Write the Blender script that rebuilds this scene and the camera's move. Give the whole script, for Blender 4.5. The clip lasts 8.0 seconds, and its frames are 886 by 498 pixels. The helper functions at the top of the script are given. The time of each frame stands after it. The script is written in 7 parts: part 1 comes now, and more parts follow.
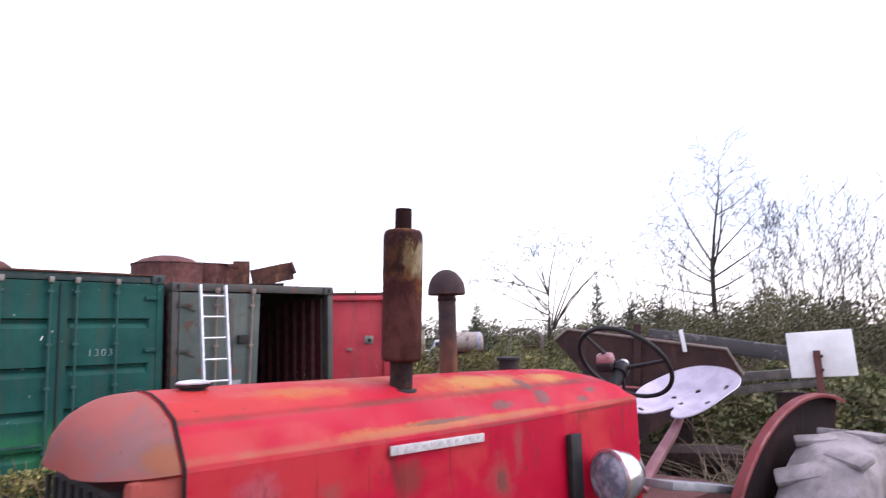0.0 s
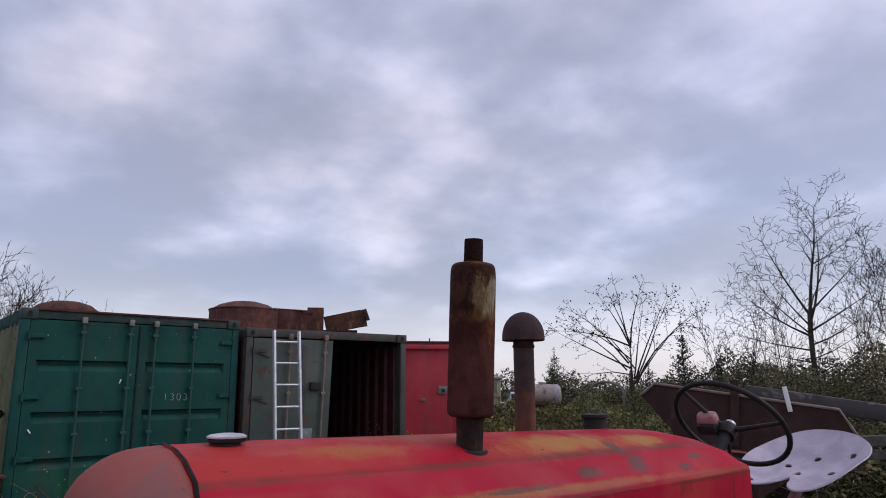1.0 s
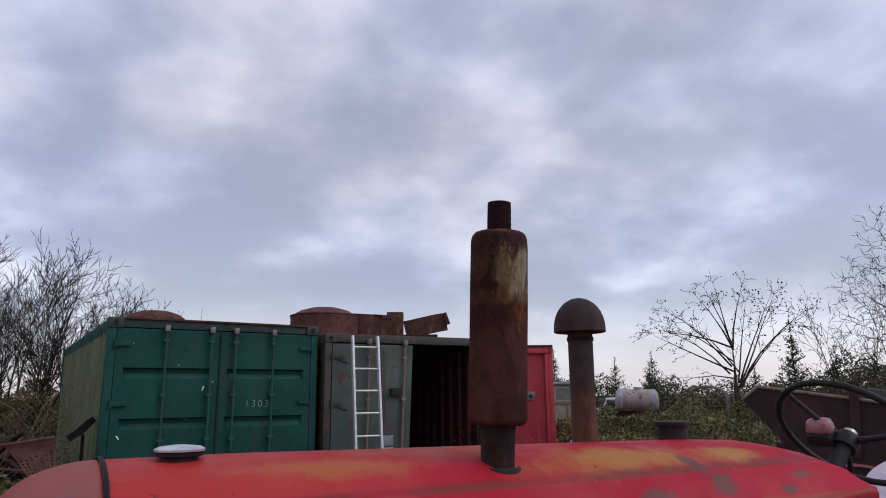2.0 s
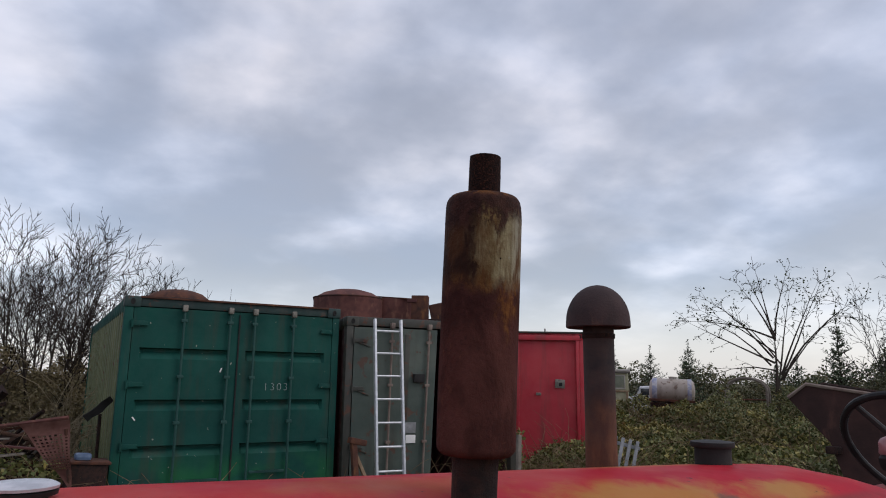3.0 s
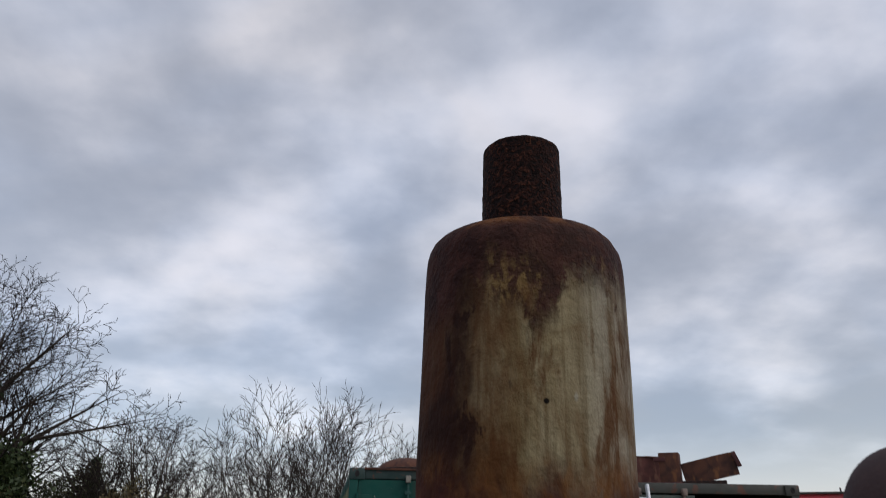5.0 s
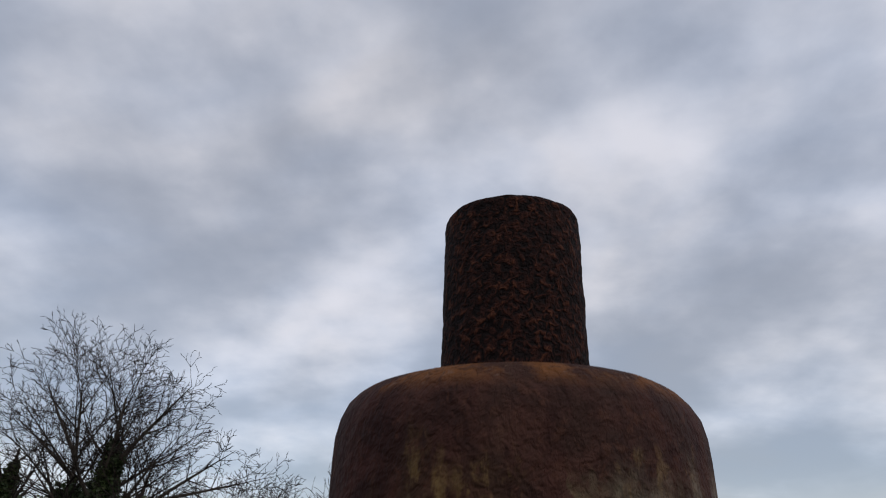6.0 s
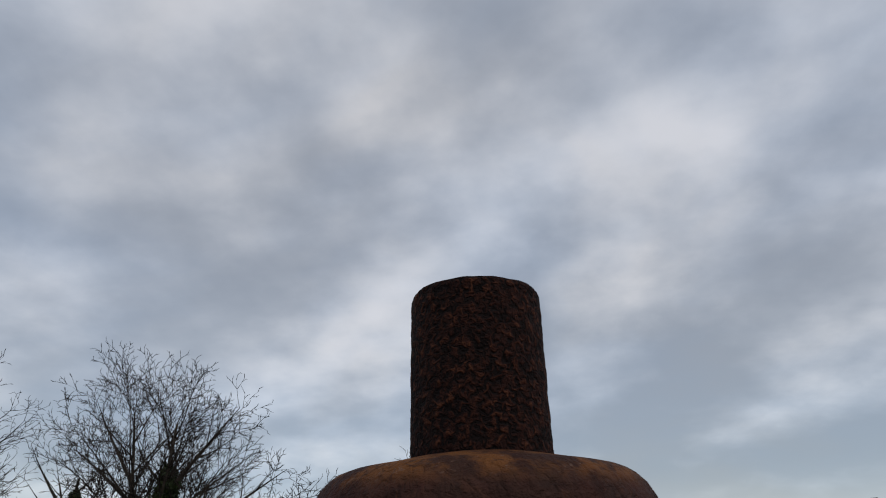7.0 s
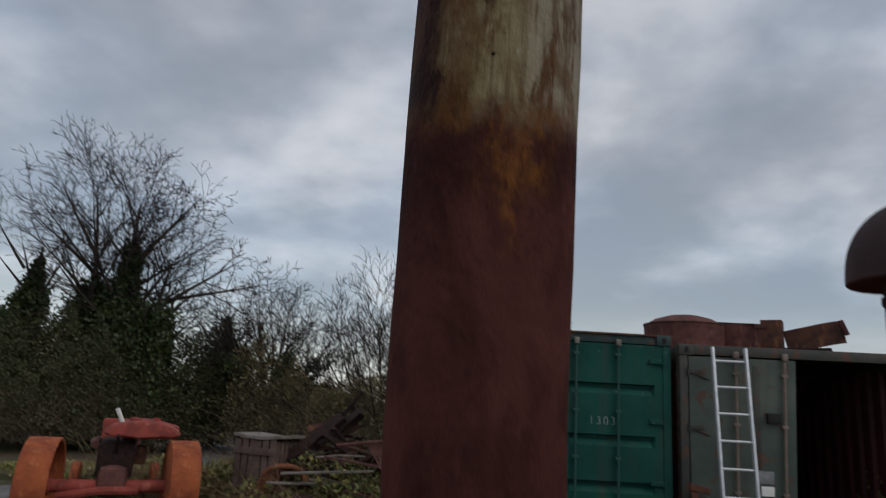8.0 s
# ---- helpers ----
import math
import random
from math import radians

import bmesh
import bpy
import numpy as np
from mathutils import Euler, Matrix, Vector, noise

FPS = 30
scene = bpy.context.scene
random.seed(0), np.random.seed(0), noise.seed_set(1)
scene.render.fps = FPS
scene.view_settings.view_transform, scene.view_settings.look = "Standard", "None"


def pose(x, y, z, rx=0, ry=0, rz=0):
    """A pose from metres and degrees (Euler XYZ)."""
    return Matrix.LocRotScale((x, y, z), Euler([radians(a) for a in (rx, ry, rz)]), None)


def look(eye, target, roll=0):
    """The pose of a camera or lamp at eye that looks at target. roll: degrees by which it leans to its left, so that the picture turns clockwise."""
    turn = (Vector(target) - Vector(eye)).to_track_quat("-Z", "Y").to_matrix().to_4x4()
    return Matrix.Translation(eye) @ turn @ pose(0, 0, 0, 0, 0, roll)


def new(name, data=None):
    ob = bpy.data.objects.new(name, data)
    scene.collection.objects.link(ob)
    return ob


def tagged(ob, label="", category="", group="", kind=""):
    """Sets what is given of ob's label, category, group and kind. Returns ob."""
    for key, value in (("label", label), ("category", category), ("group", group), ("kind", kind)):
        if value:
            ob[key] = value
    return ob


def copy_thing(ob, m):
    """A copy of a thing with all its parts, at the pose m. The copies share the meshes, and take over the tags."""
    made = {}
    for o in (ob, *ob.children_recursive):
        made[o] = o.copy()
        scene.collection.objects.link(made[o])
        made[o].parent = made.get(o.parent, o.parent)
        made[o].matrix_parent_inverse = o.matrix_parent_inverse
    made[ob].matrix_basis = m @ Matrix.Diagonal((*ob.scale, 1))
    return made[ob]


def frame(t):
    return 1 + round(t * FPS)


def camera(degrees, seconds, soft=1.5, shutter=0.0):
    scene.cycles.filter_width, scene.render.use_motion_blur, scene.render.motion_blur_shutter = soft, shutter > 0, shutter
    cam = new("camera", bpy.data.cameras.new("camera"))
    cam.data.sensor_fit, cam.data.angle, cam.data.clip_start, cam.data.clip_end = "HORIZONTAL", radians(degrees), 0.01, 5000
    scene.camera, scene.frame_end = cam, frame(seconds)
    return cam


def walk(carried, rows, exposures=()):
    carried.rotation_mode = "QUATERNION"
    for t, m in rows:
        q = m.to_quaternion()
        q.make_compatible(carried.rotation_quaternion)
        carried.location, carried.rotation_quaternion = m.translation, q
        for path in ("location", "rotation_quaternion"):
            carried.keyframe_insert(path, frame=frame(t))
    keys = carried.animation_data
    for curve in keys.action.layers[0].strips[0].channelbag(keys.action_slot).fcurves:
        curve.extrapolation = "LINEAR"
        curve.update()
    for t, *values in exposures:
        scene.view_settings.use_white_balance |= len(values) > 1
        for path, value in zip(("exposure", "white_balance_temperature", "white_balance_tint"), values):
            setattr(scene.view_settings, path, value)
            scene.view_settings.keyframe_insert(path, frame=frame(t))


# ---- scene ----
cam = camera(65.39, 8.0, soft=1.0, shutter=0.2)
PATH = [
    (0, pose(-0.789, -9.072, 1.703, 97.22, 1.47, -41.56)),
    (0.2, pose(-0.733, -9.027, 1.695, 99.55, 1.11, -43.97)),
    (0.5, pose(-0.696, -8.992, 1.706, 102.28, 0.47, -41.01)),
    (1, pose(-0.606, -8.866, 1.703, 101.44, 0.22, -35.38)),
    (1.2, pose(-0.544, -8.822, 1.704, 102.42, 0.54, -35.15)),
    (1.5, pose(-0.429, -8.769, 1.694, 102.33, 0.28, -31.34)),
    (1.7, pose(-0.362, -8.728, 1.689, 102.26, 0.76, -28.98)),
    (2.8, pose(-0.061, -8.435, 1.729, 100.94, -0.88, -25.73)),
    (3, pose(-0.010, -8.389, 1.743, 100.62, -0.82, -24.94)),
    (3.2, pose(0.053, -8.349, 1.736, 102.14, 0.27, -23.44)),
    (3.5, pose(0.169, -8.253, 1.750, 102.74, -0.08, -19.34)),
    (3.7, pose(0.230, -8.197, 1.758, 103.39, -1.79, -14.87)),
    (4, pose(0.306, -8.103, 1.762, 104.30, -0.93, -10.82)),
    (4.5, pose(0.359, -7.970, 1.803, 110.11, -1.05, -6.74)),
    (5, pose(0.406, -7.856, 1.852, 113.11, -0.59, -4.42)),
    (5.2, pose(0.422, -7.820, 1.871, 115.70, -1.51, -3.08)),
    (6.3, pose(0.490, -7.685, 1.979, 117.70, 0.60, 6.68)),
    (6.5, pose(0.495, -7.692, 1.981, 118.45, 1.75, 7.43)),
    (7, pose(0.506, -7.717, 1.980, 117.56, 1.59, 8.73)),
    (7.2, pose(0.514, -7.741, 1.951, 115.95, 1.25, 9.09)),
    (7.5, pose(0.501, -7.768, 1.867, 112.08, 0.84, 8.70)),
    (7.7, pose(0.494, -7.806, 1.819, 107.30, -1.98, 8.40)),
    (8, pose(0.488, -7.919, 1.702, 102.63, -3.13, 3.90)),
]
EXPOSURES = [(0.0, 1.42, 6300, 25), (0.2, 1.15, 6300, 24), (0.35, 0.85, 6450, 22), (0.5, 0.5, 6520, 22), (0.7, 0.15, 6400, 23), (1.0, 0.0, 6280, 23), (1.7, 0.0, 6280, 22),
             (3.0, 0.05, 6500, 14), (4.0, 0.08, 6560, 11), (4.5, 0.03, 6560, 12), (5.0, -0.07, 6560, 12), (6.5, -0.19, 6600, 10), (7.2, -0.32, 6620, 8), (8.0, -0.38, 6600, 8)]
walk(cam, PATH, EXPOSURES)

# ---- world and light ----
world = bpy.data.worlds.new("overcast_sky")
scene.world = world
world.use_nodes = True
wt = world.node_tree
wt.nodes.clear()


SUN_AZ, SUN_EL = 128.0, 42.0      # degrees: azimuth clockwise from +y, height


def build_world():
    link = wt.links.new
    tc = wt.nodes.new("ShaderNodeTexCoord")
    sep = wt.nodes.new("ShaderNodeSeparateXYZ")
    link(tc.outputs["Generated"], sep.inputs[0])

    def m(op, a, b=None):
        n = wt.nodes.new("ShaderNodeMath")
        n.operation = op
        for i, s in enumerate((a, b)):
            if s is None:
                continue
            if isinstance(s, (int, float)):
                n.inputs[i].default_value = s
            else:
                link(s, n.inputs[i])
        return n.outputs[0]

    zc = m("ADD", m("MAXIMUM", sep.outputs[2], 0.0), 0.28)
    comb = wt.nodes.new("ShaderNodeCombineXYZ")
    link(m("DIVIDE", sep.outputs[0], zc), comb.inputs[0])
    link(m("DIVIDE", sep.outputs[1], zc), comb.inputs[1])

    def clouds(scale, detail, rough, warp, shift):
        mp = wt.nodes.new("ShaderNodeMapping")
        mp.inputs["Location"].default_value = shift
        link(comb.outputs[0], mp.inputs[0])
        n = wt.nodes.new("ShaderNodeTexNoise")
        n.inputs["Scale"].default_value = scale
        n.inputs["Detail"].default_value = detail
        n.inputs["Roughness"].default_value = rough
        n.inputs["Distortion"].default_value = warp
        link(mp.outputs[0], n.inputs["Vector"])
        return n.outputs[0]

    big = clouds(1.25, 2, 0.45, 0.0, (3.1, 0.4, 0))
    middle = clouds(3.3, 5, 0.42, 0.08, (6.2, 1.7, 1))
    fine = clouds(9.0, 6, 0.52, 0.05, (0.7, 5.2, 2))
    mixed = m("ADD", m("MULTIPLY", big, 0.40), m("ADD", m("MULTIPLY", middle, 0.48), m("MULTIPLY", fine, 0.12)))

    def bank(direction, width, depth):
        """A broad bank of thicker (depth below 0) or thinner cloud round a direction."""
        nonlocal mixed
        d = Vector(direction).normalized()
        dot = wt.nodes.new("ShaderNodeVectorMath")
        dot.operation = "DOT_PRODUCT"
        link(tc.outputs["Generated"], dot.inputs[0])
        dot.inputs[1].default_value = d
        fall = wt.nodes.new("ShaderNodeMapRange")
        fall.interpolation_type = "SMOOTHSTEP"
        fall.inputs["From Min"].default_value = math.cos(radians(width))
        fall.inputs["From Max"].default_value = 1.0
        fall.inputs["To Max"].default_value = depth
        link(dot.outputs["Value"], fall.inputs["Value"])
        mixed = m("ADD", mixed, fall.outputs[0])

    bank((0.32, 0.90, 0.27), 32, -0.105)
    bank((-0.42, 0.86, 0.28), 26, -0.030)
    bank((0.05, 0.80, 0.62), 40, 0.034)
    bank((0.86, 0.42, 0.30), 30, -0.060)
    bank((0.75, 0.61, 0.26), 13, -0.060)
    bank((0.36, 0.82, 0.44), 28, 0.055)
    bank((0.265, 0.941, 0.209), 15, -0.055)
    bank((-0.20, 0.76, 0.62), 16, -0.050)
    bank((0.02, 0.88, 0.46), 17, 0.036)
    ramp = wt.nodes.new("ShaderNodeValToRGB")
    ramp.color_ramp.interpolation = "B_SPLINE"
    e = ramp.color_ramp.elements
    e[0].position, e[0].color = 0.36, (0.345, 0.368, 0.412, 1)
    e[1].position, e[1].color = 0.62, (0.93, 0.92, 0.95, 1)
    for at, c in ((0.43, (0.425, 0.450, 0.500)), (0.49, (0.565, 0.590, 0.645)), (0.55, (0.76, 0.77, 0.81))):
        ramp.color_ramp.elements.new(at).color = (*c, 1)
    link(mixed, ramp.inputs[0])
    # thinner cloud lets blue through, thicker heads catch a warmer light
    hue = clouds(1.9, 4, 0.5, 0.3, (9.3, 4.1, 3))
    tone = wt.nodes.new("ShaderNodeValToRGB")
    te = tone.color_ramp.elements
    te[0].position, te[0].color = 0.36, (0.955, 0.985, 1.035, 1)
    te[1].position, te[1].color = 0.62, (1.035, 1.0, 0.965, 1)
    link(hue, tone.inputs[0])
    tinted = wt.nodes.new("ShaderNodeMix")
    tinted.data_type, tinted.blend_type = "RGBA", "MULTIPLY"
    tinted.inputs["Factor"].default_value = 1.0
    link(ramp.outputs[0], tinted.inputs["A"])
    link(tone.outputs[0], tinted.inputs["B"])
    # paler towards the horizon
    hz = wt.nodes.new("ShaderNodeMapRange")
    hz.inputs["From Min"].default_value = 0.02
    hz.inputs["From Max"].default_value = 0.16
    hz.inputs["To Min"].default_value = 0.85
    hz.inputs["To Max"].default_value = 0.0
    hz.interpolation_type = "SMOOTHSTEP"
    link(sep.outputs[2], hz.inputs["Value"])
    pale = wt.nodes.new("ShaderNodeMix")
    pale.data_type = "RGBA"
    pale.inputs["B"].default_value = (0.72, 0.725, 0.74, 1)
    link(hz.outputs[0], pale.inputs["Factor"])
    link(tinted.outputs["Result"], pale.inputs["A"])
    bg = wt.nodes.new("ShaderNodeBackground")
    bg.inputs["Strength"].default_value = 0.78
    link(pale.outputs["Result"], bg.inputs["Color"])
    sky = wt.nodes.new("ShaderNodeTexSky")
    sky.sky_type = "NISHITA"
    sky.sun_disc = False
    sky.sun_elevation = radians(SUN_EL)
    sky.sun_rotation = radians(SUN_AZ)
    bg2 = wt.nodes.new("ShaderNodeBackground")
    bg2.inputs["Strength"].default_value = 0.05
    link(sky.outputs[0], bg2.inputs["Color"])
    add = wt.nodes.new("ShaderNodeAddShader")
    out = wt.nodes.new("ShaderNodeOutputWorld")
    link(bg.outputs[0], add.inputs[0])
    link(bg2.outputs[0], add.inputs[1])
    link(add.outputs[0], out.inputs[0])


build_world()
sun = new("sun", bpy.data.lights.new("sun", "SUN"))
sun.data.energy = 0.75
sun.data.angle = radians(25)
sun.data.color = (1.0, 0.96, 0.9)
sun.matrix_world = look((0, 0, 40), (-30 * math.sin(radians(SUN_AZ)), -30 * math.cos(radians(SUN_AZ)), 40 - 30 * math.tan(radians(SUN_EL))))


# ---- materials ----
class Mat:
    """A small helper round one node material."""

    def __init__(self, name, rough=0.7, metal=0.0, spec=0.5):
        self.m = bpy.data.materials.new(name)
        self.m.use_nodes = True
        self.t = self.m.node_tree
        self.b = self.t.nodes["Principled BSDF"]
        self.b.inputs["Roughness"].default_value = rough
        self.b.inputs["Metallic"].default_value = metal
        self.b.inputs["Specular IOR Level"].default_value = spec
        self.tc = self.t.nodes.new("ShaderNodeTexCoord")

    def put(self, sock, val):
        if hasattr(val, "is_linked"):
            self.t.links.new(val, sock)
        else:
            sock.default_value = val

    def coord(self, scale=(1, 1, 1), kind="Object", shift=(0, 0, 0)):
        mp = self.t.nodes.new("ShaderNodeMapping")
        mp.inputs["Scale"].default_value = scale
        mp.inputs["Location"].default_value = shift
        self.t.links.new(self.tc.outputs[kind], mp.inputs[0])
        return mp.outputs[0]

    def noise(self, scale, detail=4, rough=0.55, warp=0.0, stretch=(1, 1, 1), shift=(0, 0, 0)):
        n = self.t.nodes.new("ShaderNodeTexNoise")
        n.inputs["Scale"].default_value = scale
        n.inputs["Detail"].default_value = detail
        n.inputs["Roughness"].default_value = rough
        n.inputs["Distortion"].default_value = warp
        self.t.links.new(self.coord(stretch, shift=shift), n.inputs["Vector"])
        return n.outputs[0]

    def voronoi(self, scale, feature="F1", stretch=(1, 1, 1)):
        n = self.t.nodes.new("ShaderNodeTexVoronoi")
        n.feature = feature
        n.inputs["Scale"].default_value = scale
        self.t.links.new(self.coord(stretch), n.inputs["Vector"])
        return n.outputs[0]

    def axis(self, i):
        s = self.t.nodes.new("ShaderNodeSeparateXYZ")
        self.t.links.new(self.tc.outputs["Object"], s.inputs[0])
        return s.outputs[i]

    def math(self, op, a, b=0.0, clamp=False):
        n = self.t.nodes.new("ShaderNodeMath")
        n.operation = op
        n.use_clamp = clamp
        self.put(n.inputs[0], a)
        self.put(n.inputs[1], b)
        return n.outputs[0]

    def step(self, v, lo, hi, a=0.0, b=1.0):
        n = self.t.nodes.new("ShaderNodeMapRange")
        n.interpolation_type = "SMOOTHSTEP"
        for k, x in (("Value", v), ("From Min", lo), ("From Max", hi), ("To Min", a), ("To Max", b)):
            self.put(n.inputs[k], x)
        return n.outputs[0]

    def mix(self, f, a, b):
        n = self.t.nodes.new("ShaderNodeMix")
        n.data_type = "RGBA"
        self.put(n.inputs["Factor"], f)
        for k, c in (("A", a), ("B", b)):
            self.put(n.inputs[k], (*c, 1) if isinstance(c, tuple) else c)
        return n.outputs["Result"]

    def blob(self, c, r, soft=0.35, ragged=0.5, scale=12.0):
        """A worn patch of uneven outline round the place c."""
        mp = self.t.nodes.new("ShaderNodeMapping")
        mp.vector_type = "POINT"
        mp.inputs["Scale"].default_value = [1 / v for v in r]
        mp.inputs["Location"].default_value = [-p / v for p, v in zip(c, r)]
        self.t.links.new(self.tc.outputs["Object"], mp.inputs[0])
        n = self.t.nodes.new("ShaderNodeVectorMath")
        n.operation = "LENGTH"
        self.t.links.new(mp.outputs[0], n.inputs[0])
        edge = self.math("MULTIPLY", self.math("SUBTRACT", self.noise(scale, 6, 0.62, 0.4, shift=(c[0] * 9, c[1], c[2])), 0.5), ragged * 4)
        return self.step(self.math("ADD", n.outputs["Value"], edge), 1.0 + soft, 1.0 - soft)

    def island(self):
        return self.t.nodes.new("ShaderNodeNewGeometry").outputs["Random Per Island"]

    def thing_random(self):
        return self.t.nodes.new("ShaderNodeObjectInfo").outputs["Random"]

    def bump(self, h, strength=0.4, dist=0.01):
        n = self.t.nodes.new("ShaderNodeBump")
        n.inputs["Strength"].default_value = strength
        n.inputs["Distance"].default_value = dist
        self.t.links.new(h, n.inputs["Height"])
        self.t.links.new(n.outputs[0], self.b.inputs["Normal"])
        return self

    def color(self, c):
        self.put(self.b.inputs["Base Color"], (*c, 1) if isinstance(c, tuple) else c)
        return self

    def rough(self, v):
        self.put(self.b.inputs["Roughness"], v)
        return self


def painted(name, base, faded, rust=(0.09, 0.035, 0.02), wear=0.62, dirt=(0.05, 0.04, 0.03), rough=0.55, streak=True, moss=None, gloss=0.5):
    """Weathered paint on steel: faded areas, dirt streaks, rust spots."""
    k = Mat(name, rough, 0.0, gloss)
    c = k.mix(k.step(k.noise(1.3, 4), 0.35, 0.7), base, faded)
    if streak:
        s = k.noise(5.0, 5, 0.6, 0.2, (1, 1, 0.12))
        c = k.mix(k.math("MULTIPLY", k.step(s, 0.5, 0.75), 0.55), c, dirt)
    if moss:
        g = k.math("MULTIPLY", k.step(k.axis(2), 1.0, 0.55), k.step(k.noise(1.1, 4, 0.6, 0.3, (1, 1, 1), (2, 0, 1)), 0.44, 0.62))
        c = k.mix(k.math("MULTIPLY", g, 0.8), c, moss)
    r = k.noise(6.5, 7, 0.62, 0.3)
    spot = k.step(r, wear, wear + 0.06)
    c = k.mix(spot, c, rust)
    if moss:
        c = k.mix(k.step(k.noise(24, 3, 0.5, 0.2, (1, 1, 0.7), (5, 5, 5)), 0.725, 0.735, 0.0, 0.7), c, (0.36, 0.38, 0.32))
    k.color(c)
    k.rough(k.step(k.noise(9, 4), 0.3, 0.7, rough - 0.12, rough + 0.15))
    k.bump(k.math("ADD", k.noise(40, 4), k.math("MULTIPLY", spot, -0.6)), 0.25, 0.004)
    return k.m


def rusty(name, a=(0.10, 0.04, 0.025), b=(0.045, 0.022, 0.018), c=(0.17, 0.07, 0.03), scale=6.0, pit=0.5):
    k = Mat(name, 0.85, 0.0, 0.3)
    n = k.noise(scale, 7, 0.6, 0.3)
    col = k.mix(k.step(n, 0.35, 0.62), b, a)
    col = k.mix(k.step(k.noise(scale * 2.3, 5, 0.6, 0.0, (1, 1, 0.4), (3, 1, 2)), 0.56, 0.72), col, c)
    k.color(col)
    k.bump(k.noise(scale * 14, 5, 0.65), pit, 0.004)
    return k.m


M = {}
M["teal"] = painted("teal_container_paint", (0.004, 0.052, 0.043), (0.007, 0.072, 0.057), wear=0.72, moss=(0.015, 0.13, 0.045), gloss=0.2, rough=0.65)
# header and top castings: the roof lip's shade, with grime, put into the teal
M["teal_dark"] = painted("shaded_grimy_teal_paint", (0.006, 0.030, 0.028), (0.014, 0.036, 0.032), wear=0.56)
M["teal_side"] = painted("faded_green_side_paint", (0.095, 0.115, 0.050), (0.15, 0.165, 0.08), wear=0.60, dirt=(0.05, 0.055, 0.03))
M["grey_green"] = painted("grey_green_container_paint", (0.042, 0.062, 0.052), (0.085, 0.104, 0.086), wear=0.57, rust=(0.085, 0.042, 0.028), dirt=(0.035, 0.03, 0.022))
M["dark_steel"] = painted("dark_weathered_steel", (0.032, 0.034, 0.028), (0.05, 0.048, 0.038), wear=0.55)
M["red_box"] = painted("red_container_paint", (0.44, 0.018, 0.034), (0.50, 0.038, 0.05), wear=0.68, rust=(0.25, 0.12, 0.11), rough=0.5)
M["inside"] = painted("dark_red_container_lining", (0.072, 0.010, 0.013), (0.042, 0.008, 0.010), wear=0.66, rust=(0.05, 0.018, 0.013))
M["rust"] = rusty("rust_brown")
M["rust_red"] = rusty("rust_red_oxide", (0.135, 0.052, 0.043), (0.08, 0.032, 0.029), (0.18, 0.085, 0.06))
M["rust_dark"] = rusty("rust_dark_flaking", (0.035, 0.016, 0.012), (0.012, 0.008, 0.008), (0.075, 0.028, 0.016), 22.0, 1.0)
M["rust_sheet"] = rusty("rust_sheet_brown", (0.098, 0.036, 0.034), (0.06, 0.024, 0.024), (0.13, 0.05, 0.04), 2.5, 0.3)
M["trailer_rust"] = rusty("dark_brown_trailer_rust", (0.050, 0.023, 0.020), (0.030, 0.015, 0.014), (0.070, 0.032, 0.026), 4.0, 0.4)
M["orange"] = rusty("rust_orange_wheel", (0.34, 0.088, 0.030), (0.22, 0.052, 0.024), (0.42, 0.14, 0.055), 5.0, 0.5)
M["faded_red"] = rusty("faded_red_iron", (0.30, 0.06, 0.045), (0.18, 0.04, 0.03), (0.36, 0.11, 0.08), 5.0, 0.3)


